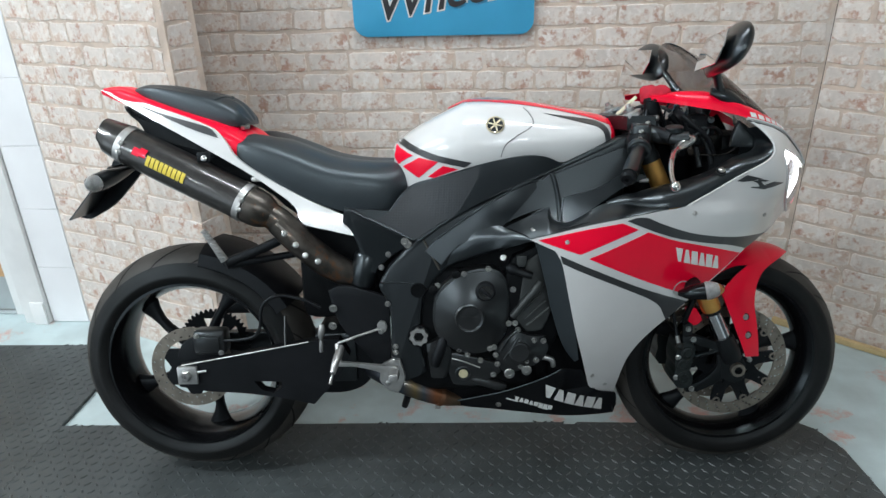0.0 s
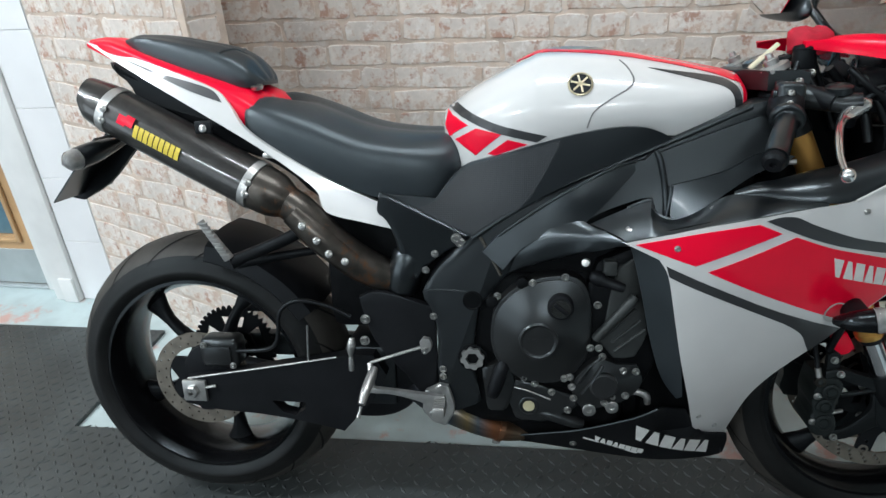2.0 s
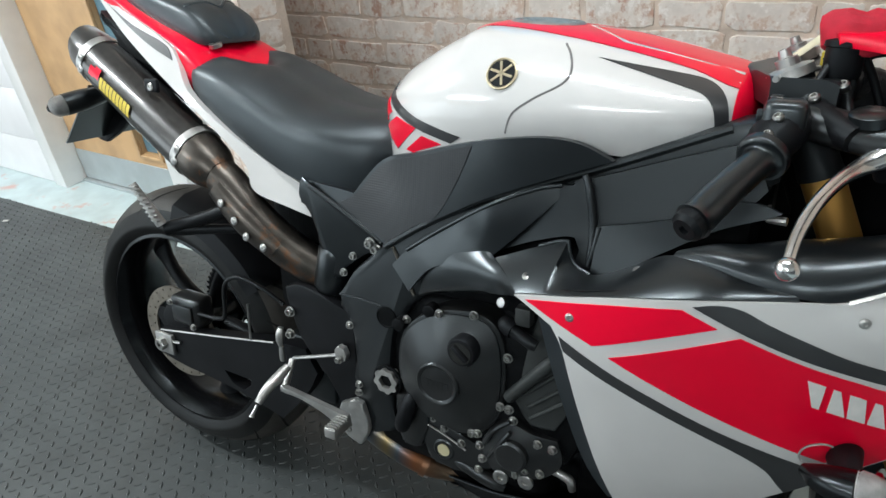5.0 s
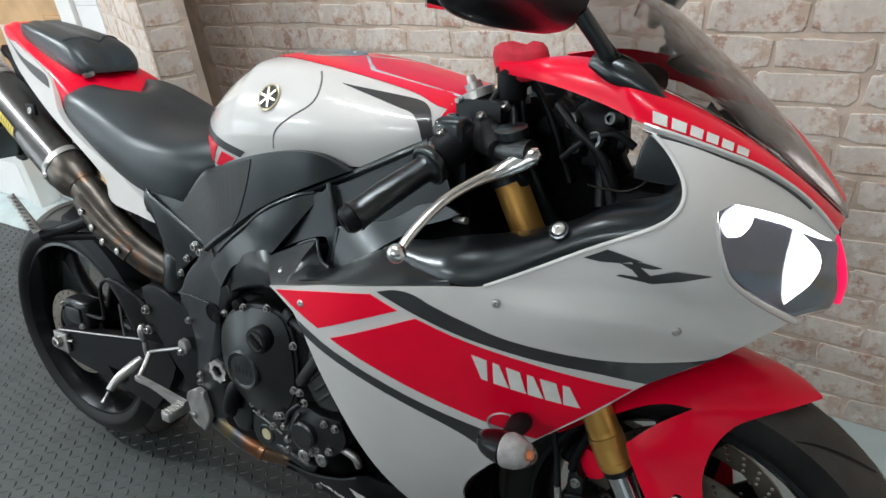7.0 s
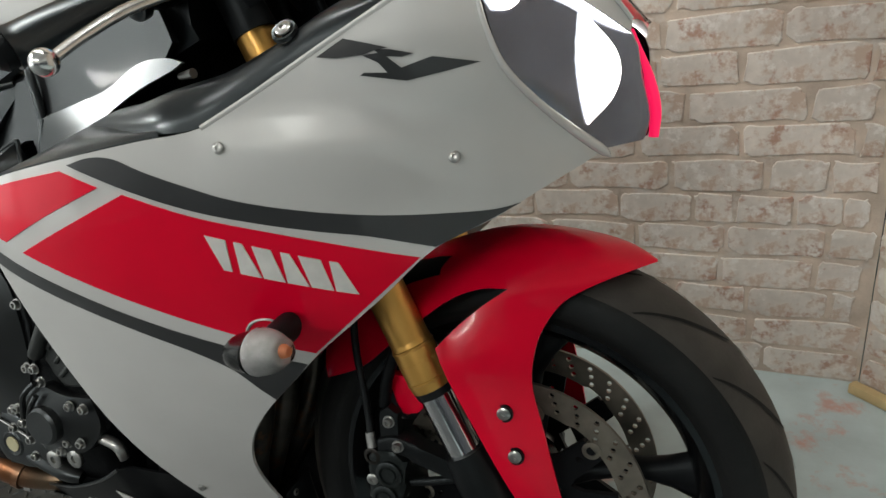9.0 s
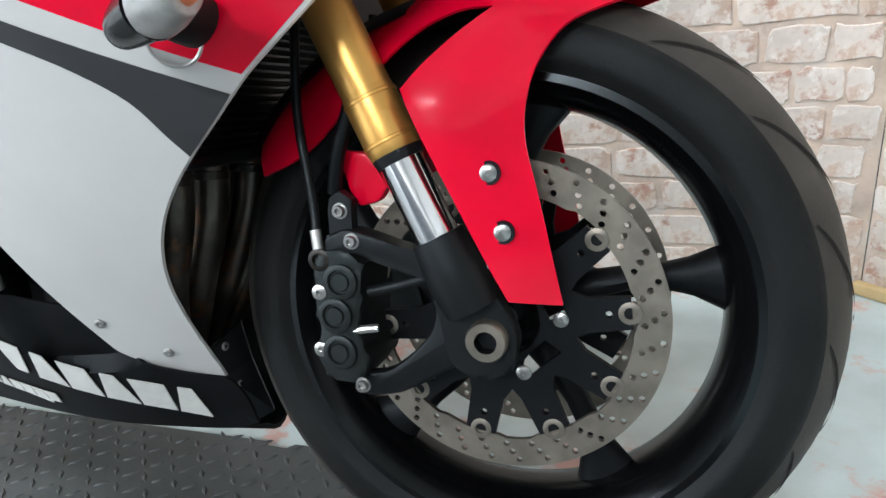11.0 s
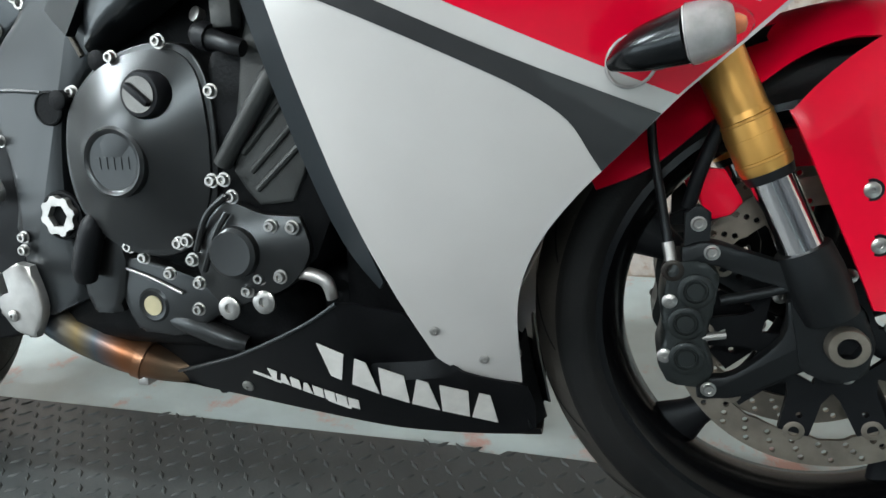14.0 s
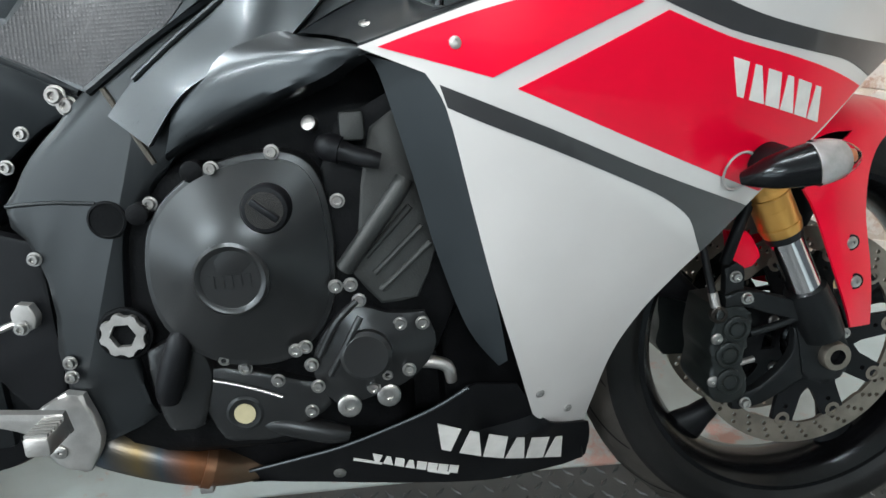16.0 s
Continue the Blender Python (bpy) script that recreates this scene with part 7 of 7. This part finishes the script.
part("preload_cap", lathe([(0.016, -0.004), (0.016, 0.008), (0.012, 0.010), (0.012, 0.020), (0.006, 0.022), (0, 0.022)], (1.172, -0.085, 0.940), (-0.2, 0, 1), 16), ALU, bike)
dash = part("dashboard", tube([(1.285, -0.098, 0.935), (1.290, -0.07, 0.945), (1.290, 0.0, 0.950), (1.290, 0.07, 0.945), (1.285, 0.098, 0.935)], [0.020, 0.040, 0.044, 0.040, 0.020], 18, flat=0.6), MATT, bike, "black instrument panel")
part("dial", lathe([(0.036, 0), (0.036, 0.006), (0.032, 0.007), (0.031, 0.004), (0, 0.004)], (1.262, 0.035, 0.952), (-1, 0, 0.35), 30), TEALDASH, dash, "round rev counter glass")
part("display", box((1.262, -0.085, 0.925), (1.268, -0.015, 0.968), 0.003), TEALDASH, dash)
part("fork_shroud", box((1.125, 0.07, 0.70), (1.235, 0.15, 0.935), 0.015), MATT, bike)
part("wiring_cover", tube([(1.19, -0.03, 0.92), (1.22, -0.02, 0.88), (1.25, 0.0, 0.82), (1.27, 0.02, 0.75)], [0.035, 0.055, 0.06, 0.05], 14, flat=0.8), ENGINE, bike)
part("wiring_cover", box((1.24, -0.06, 0.845), (1.285, 0.06, 0.925), 0.018), MATT, bike)
part("nose_stay", box((1.34, -0.10, 0.80), (1.42, 0.10, 0.90), 0.02), ENGINE, bike)
part("side_stay", plate([(1.345, 0.872), (1.398, 0.868), (1.396, 0.905), (1.362, 0.930), (1.350, 0.905)], -0.150, -0.138, 0.003), PLASTIC, bike)
part("bracket", tube([(1.285, -0.125, 0.852), (1.330, -0.135, 0.852), (1.352, -0.14, 0.862), (1.362, -0.145, 0.876)], 0.0016, 8), PIPE, bike)
for pts, r in (([(1.135, -0.150, 0.905), (1.158, -0.115, 0.955), (1.168, -0.105, 0.972), (1.182, -0.098, 0.958), (1.19, -0.09, 0.90), (1.23, 0.0, 0.80)], 0.0045), ([(1.14, -0.135, 0.900), (1.172, -0.100, 0.950), (1.19, -0.085, 0.968), (1.21, -0.075, 0.93), (1.245, -0.075, 0.84)], 0.005), ([(1.16, 0.13, 0.905), (1.21, 0.09, 0.955), (1.26, 0.03, 0.945), (1.25, -0.01, 0.85)], 0.005), ([(1.225, -0.075, 0.945), (1.262, -0.070, 0.905), (1.285, -0.085, 0.875), (1.295, -0.10, 0.82)], 0.008), ([(1.255, -0.10, 0.925), (1.285, -0.112, 0.90), (1.305, -0.118, 0.865), (1.315, -0.12, 0.83)], 0.007)):
    part("cable", tube(pts, r, 10), CABLE, bike)
part("relay_box", box((1.250, -0.118, 0.878), (1.320, -0.070, 0.948), 0.025, 4), MATT, bike)
for q, r in (((1.262, -0.118, 0.925), 0.010), ((1.292, -0.122, 0.905), 0.013), ((1.308, -0.115, 0.930), 0.009), ((1.270, -0.121, 0.893), 0.008)):
    part("plug", lathe([(r, -0.010), (r, 0.006), (r * 0.8, 0.009), (r * 0.5, 0.009), (r * 0.45, 0.004), (0, 0.004)], q, (-0.3, -1, 0.3), 12), PLASTIC, bike)
part("wire_loom", tube([(1.240, -0.118, 0.945), (1.268, -0.128, 0.918), (1.300, -0.128, 0.890), (1.318, -0.122, 0.850)], 0.006, 10), CABLE, bike)
part("wire_loom", tube([(1.250, -0.122, 0.880), (1.280, -0.128, 0.905), (1.312, -0.122, 0.915), (1.335, -0.115, 0.90)], 0.005, 10), CABLE, bike)
part("tag", tube([(1.108, -0.03, 0.946), (1.130, -0.03, 0.966), (1.154, -0.03, 0.988)], 0.0045, 8, flat=0.3), material("cream_tag", (0.62, 0.58, 0.42), 0.6), key, "cream key tag")
part("connector", box((1.270, -0.115, 0.872), (1.298, -0.085, 0.900), 0.004), MATT, bike)
part("connector", box((1.300, -0.110, 0.895), (1.322, -0.085, 0.918), 0.004), PLASTIC, bike)
part("clip", tube([(1.130, -0.178, 0.800), (1.150, -0.182, 0.802)], [0.0035, 0.005], 8), ALU, bike)

# -- front mudguard and indicators --
SLOPE = 0.4557


def along(x, z):
    return x + SLOPE * (z - 0.45)


def table(points):
    """A smooth curve of z over the slanted coordinate, through points given as (x, z)."""
    line = smooth_line(sorted([(along(x, z), z, 0) for x, z in points]), False, 8, 60)
    a = np.array([(q[0], q[1]) for q in line])
    return lambda v: float(np.interp(v, a[:, 0], a[:, 1]))


crown = table([(1.570, 0.583), (1.545, 0.597), (1.51, 0.607), (1.465, 0.613), (1.414, 0.614), (1.356, 0.603), (1.299, 0.581), (1.245, 0.551), (1.205, 0.518), (1.170, 0.477)])
hem = table([(1.570, 0.581), (1.545, 0.578), (1.515, 0.570), (1.486, 0.556), (1.468, 0.534), (1.458, 0.508), (1.455, 0.470), (1.466, 0.417), (1.475, 0.370), (1.483, 0.325)])
foot_z = lambda v: 0.325 + (1.4262 - v) * 0.2
slot_top = table([(1.432, 0.572), (1.40, 0.570), (1.36, 0.552), (1.30, 0.505), (1.245, 0.460), (1.190, 0.437)])
slot_low = table([(1.432, 0.572), (1.404, 0.553), (1.379, 0.532), (1.36, 0.512)])
SLOT, HEEL = along(1.432, 0.572), along(1.405, 0.41)
guard_w = rbf([(1.364, 0.510, 0.126), (1.438, 0.332, 0.112), (1.479, 0.316, 0.090), (1.456, 0.47, 0.100), (1.428, 0.442, 0.115), (1.438, 0.393, 0.114), (1.41, 0.55, 0.106), (1.46, 0.55, 0.088), (1.486, 0.556, 0.076), (1.515, 0.570, 0.060), (1.545, 0.58, 0.036), (1.570, 0.581, 0.008), (1.45, 0.60, 0.092), (1.35, 0.57, 0.088), (1.30, 0.53, 0.080), (1.25, 0.48, 0.078), (1.19, 0.45, 0.076), (1.20, 0.50, 0.076)])


def guard_point(v, z):
    x = v - SLOPE * (z - 0.45)
    d = min(1.0, max(0.0, crown(v) - z) / (0.052 if v < 1.56 else 0.052 - 0.032 * (v - 1.56) / 0.07))
    return x, max(0.0, guard_w(x, z)) * math.sqrt(1 - (1 - d) ** 2), z


def guard_side(s):
    """One side of the mudguard, from the crown down to the hem, with the leg guard drawn out of it."""
    stations = [along(1.570, 0.582) - 0.0035 * k for k in range(128)]
    stations = sorted({*stations, SLOT, HEEL, *[1.424 + 0.0012 * k for k in range(24)]}, reverse=True)
    stations = [v for v in stations if v >= along(1.192, 0.438)]
    co, faces, upper, lower = [], [], [], []
    for v in stations:
        split = slot_top(v) if v < SLOT else max(0.5 * (crown(v) + hem(v)), hem(v)) if v > 1.50 else crown(v) - 0.045
        low = hem(v) if v > 1.4262 else foot_z(v)
        if v >= 1.4262:
            split = max(split, low + 0.25 * (crown(v) - low))
        top = crown(v)
        up = [len(co) + k for k in range(9)]
        co += [guard_point(v, top + (split - top) * (k / 8) ** 2) for k in range(9)]
        upper.append(up)
        if v >= HEEL - 1e-9:
            start = slot_low(v) if v < SLOT else split
            first = [] if v < SLOT else [up[-1]]
            dn = first + [len(co) + k for k in range(13 - len(first))]
            co += [guard_point(v, start + (low - start) * k / 12) for k in range(len(first), 13)]
            lower.append(dn)
    for strip in (upper, lower):
        for a, b in zip(strip, strip[1:]):
            for k in range(len(a) - 1):
                faces.append((a[k], b[k], b[k + 1], a[k + 1]))
    if s < 0:
        faces = [f[::-1] for f in faces]
    return thicken([(x, s * w, z) for x, w, z in co], faces, [(x, s * max(0.0, w - 0.0035), z - 0.0012) for x, w, z in co])


fender = part("front_mudguard", guard_side(-1), RED, bike, "red front mudguard with fork leg guard")
part("front_mudguard", guard_side(1), RED, bike)
part("inner_mudguard", loft([[(1.415 + r * math.cos(radians(a)), y, 0.298 + r * math.sin(radians(a))) for y, r in ((-0.07, 0.285), (-0.05, 0.2995), (0, 0.3025), (0.05, 0.2995), (0.07, 0.285), (0, 0.3005))] for a in range(75, 150, 5)]), MATT, fender)
for s in (-1, 1):
    lg = fender
    for q in ((1.428, s * 0.1155, 0.442), (1.438, s * 0.1145, 0.393)):
        # black disc laid under the bolt head for the shade of its recess
        part("recess", lathe([(0.0102, -0.002), (0.0098, 0.0008), (0.0085, 0.0006), (0, 0.0003)], q, (0.1, s, 0), 22), MATT, lg)
    bolts(SMALL, lg, [(1.428, s * 0.116, 0.442), (1.438, s * 0.115, 0.393)], (0.1, s, 0))
    part("rear_flap", plate([(1.286, 0.462), (1.313, 0.459), (1.330, 0.429), (1.320, 0.416), (1.302, 0.412), (1.292, 0.428)], s * 0.094, s * 0.082, 0.003), RED, lg)
    sg = part("turn_signal", tube([(1.213, s * 0.250, 0.550), (1.232, s * 0.268, 0.557), (1.262, s * 0.280, 0.564)], [0.007, 0.0172, 0.0218], 22, flat=0.85), RIM, bike, "black front turn signal with clear lens" if s < 0 else "")
    part("reflector", tube([(1.260, s * 0.2795, 0.5637), (1.276, s * 0.2820, 0.5665), (1.287, s * 0.2828, 0.5680), (1.2885, s * 0.2829, 0.5682)], [0.0202, 0.0172, 0.0122, 0.008], 22, flat=0.9), REFLECT, sg)
    part("signal_lens", tube([(1.262, s * 0.280, 0.564), (1.279, s * 0.2835, 0.567), (1.294, s * 0.284, 0.569), (1.300, s * 0.284, 0.570)], [0.0218, 0.019, 0.011, 0.004], 22, flat=0.9), LENS, sg, "clear lens")
    part("bulb", lathe([(0, 0.006), (0.0040, 0.0046), (0.0060, 0), (0.0055, -0.005), (0, -0.006)], (1.290, s * 0.2832, 0.5683), (1, 0, 0), 14), AMBER, sg)
    rx, rz = 1.226, 0.553
    slope = ((fair(rx + 0.004, rz) - fair(rx - 0.004, rz)) / 0.008, (fair(rx, rz + 0.004) - fair(rx, rz - 0.004)) / 0.008)
    part("base_ring", lathe([(0.0195, -0.001), (0.0212, 0.0012), (0.0198, 0.0024), (0.0182, 0.0012)], (rx, s * (fair(rx, rz) + 0.0015), rz), (-slope[0], s, -slope[1]), 28, True), REFLECT, sg, "pale ring round the signal foot")
    part("stalk", tube([(1.250, s * 0.222, 0.562), (1.252, s * 0.262, 0.562)], [0.020, 0.014], 22, flat=0.7), MATT, sg)

# ---- bricks of the walls ----
def brick_mesh(length, height, seed):
    """A worn brick face: a rounded uneven block, its back on y = 0."""
    rnd = random.Random(seed)
    n = 26
    ring = []
    wave = [rnd.uniform(0, 6.28) for _ in range(4)]
    for k in range(n):
        a = 2 * math.pi * (k + 0.5) / n
        c, s = math.cos(a), math.sin(a)
        x = math.copysign(abs(c) ** 0.22, c) * length / 2
        z = math.copysign(abs(s) ** 0.22, s) * height / 2
        x += 0.003 * math.sin(3 * a + wave[0]) + rnd.uniform(-0.0025, 0.0025)
        z += 0.0024 * math.sin(5 * a + wave[1]) + 0.0015 * math.sin(2 * a + wave[2]) + rnd.uniform(-0.0016, 0.0016)
        ring.append((x, z))
    bm = bmesh.new()
    back = [bm.verts.new((x, 0, z)) for x, z in ring]
    mid = [bm.verts.new((x * 0.992, -0.0016, z * 0.975)) for x, z in ring]
    front = [bm.verts.new((x * 0.975, -0.0022, z * 0.93)) for x, z in ring]
    for p, q in ((back, mid), (mid, front)):
        for k in range(n):
            bm.faces.new((p[k], p[(k + 1) % n], q[(k + 1) % n], q[k]))
    bm.faces.new(front)
    me = bpy.data.meshes.new("brick")
    bmesh.ops.recalc_face_normals(bm, faces=bm.faces)
    bm.to_mesh(me)
    bm.free()
    me.materials.append(BRICK)
    return me


COURSE = 0.0682
LENGTHS = (0.035, 0.070, 0.095, 0.135, 0.165, 0.180, 0.195)
SHAPES = {w: [brick_mesh(w, 0.058 + 0.0015 * (k % 3), 10 * n + k) for k in range(5)] for n, w in enumerate(LENGTHS)}


def brickwork(wall, a, b, top, seed):
    """Courses of bricks, each an object of its own, along a wall from a to b in plan."""
    rnd = random.Random(seed)
    A, B = Vector((*a, 0)), Vector((*b, 0))
    L = (B - A).length
    d = (B - A) / L
    turn = math.degrees(math.atan2(d.y, d.x))
    for r in range(int(top / COURSE)):
        x = rnd.uniform(0.002, 0.006)
        first = True
        while True:
            fits = [w for w in LENGTHS if x + w < L - 0.001]
            if not fits:
                break
            w = rnd.choices(LENGTHS, (0, 1, 2, 2, 4, 5, 3))[0] if not first else rnd.choice(LENGTHS[1:])
            first = False
            if w not in fits or L - x - w < 0.05:
                w = fits[-1]
            p = A + d * (x + w / 2)
            o = new("brick", rnd.choice(SHAPES[w]))
            o.parent = wall
            o.matrix_basis = pose(p.x, p.y, 0.034 + COURSE * r + rnd.uniform(-0.002, 0.002), 0, rnd.uniform(-0.7, 0.7), turn)
            x += w + rnd.uniform(0.006, 0.013)
    return


brickwork(wall_back, (-0.45, BACK), (1.86, BACK), 1.36, 3)
brickwork(wall_panel_left, (-0.845, 2.815), (-0.165, 2.545), 1.36, 5)
brickwork(wall_panel_left, (-0.165, 2.545), (-0.122, 2.655), 1.36, 6)
brickwork(wall_panel_right, (1.862, BACK), (3.10, 1.98), 1.36, 7)
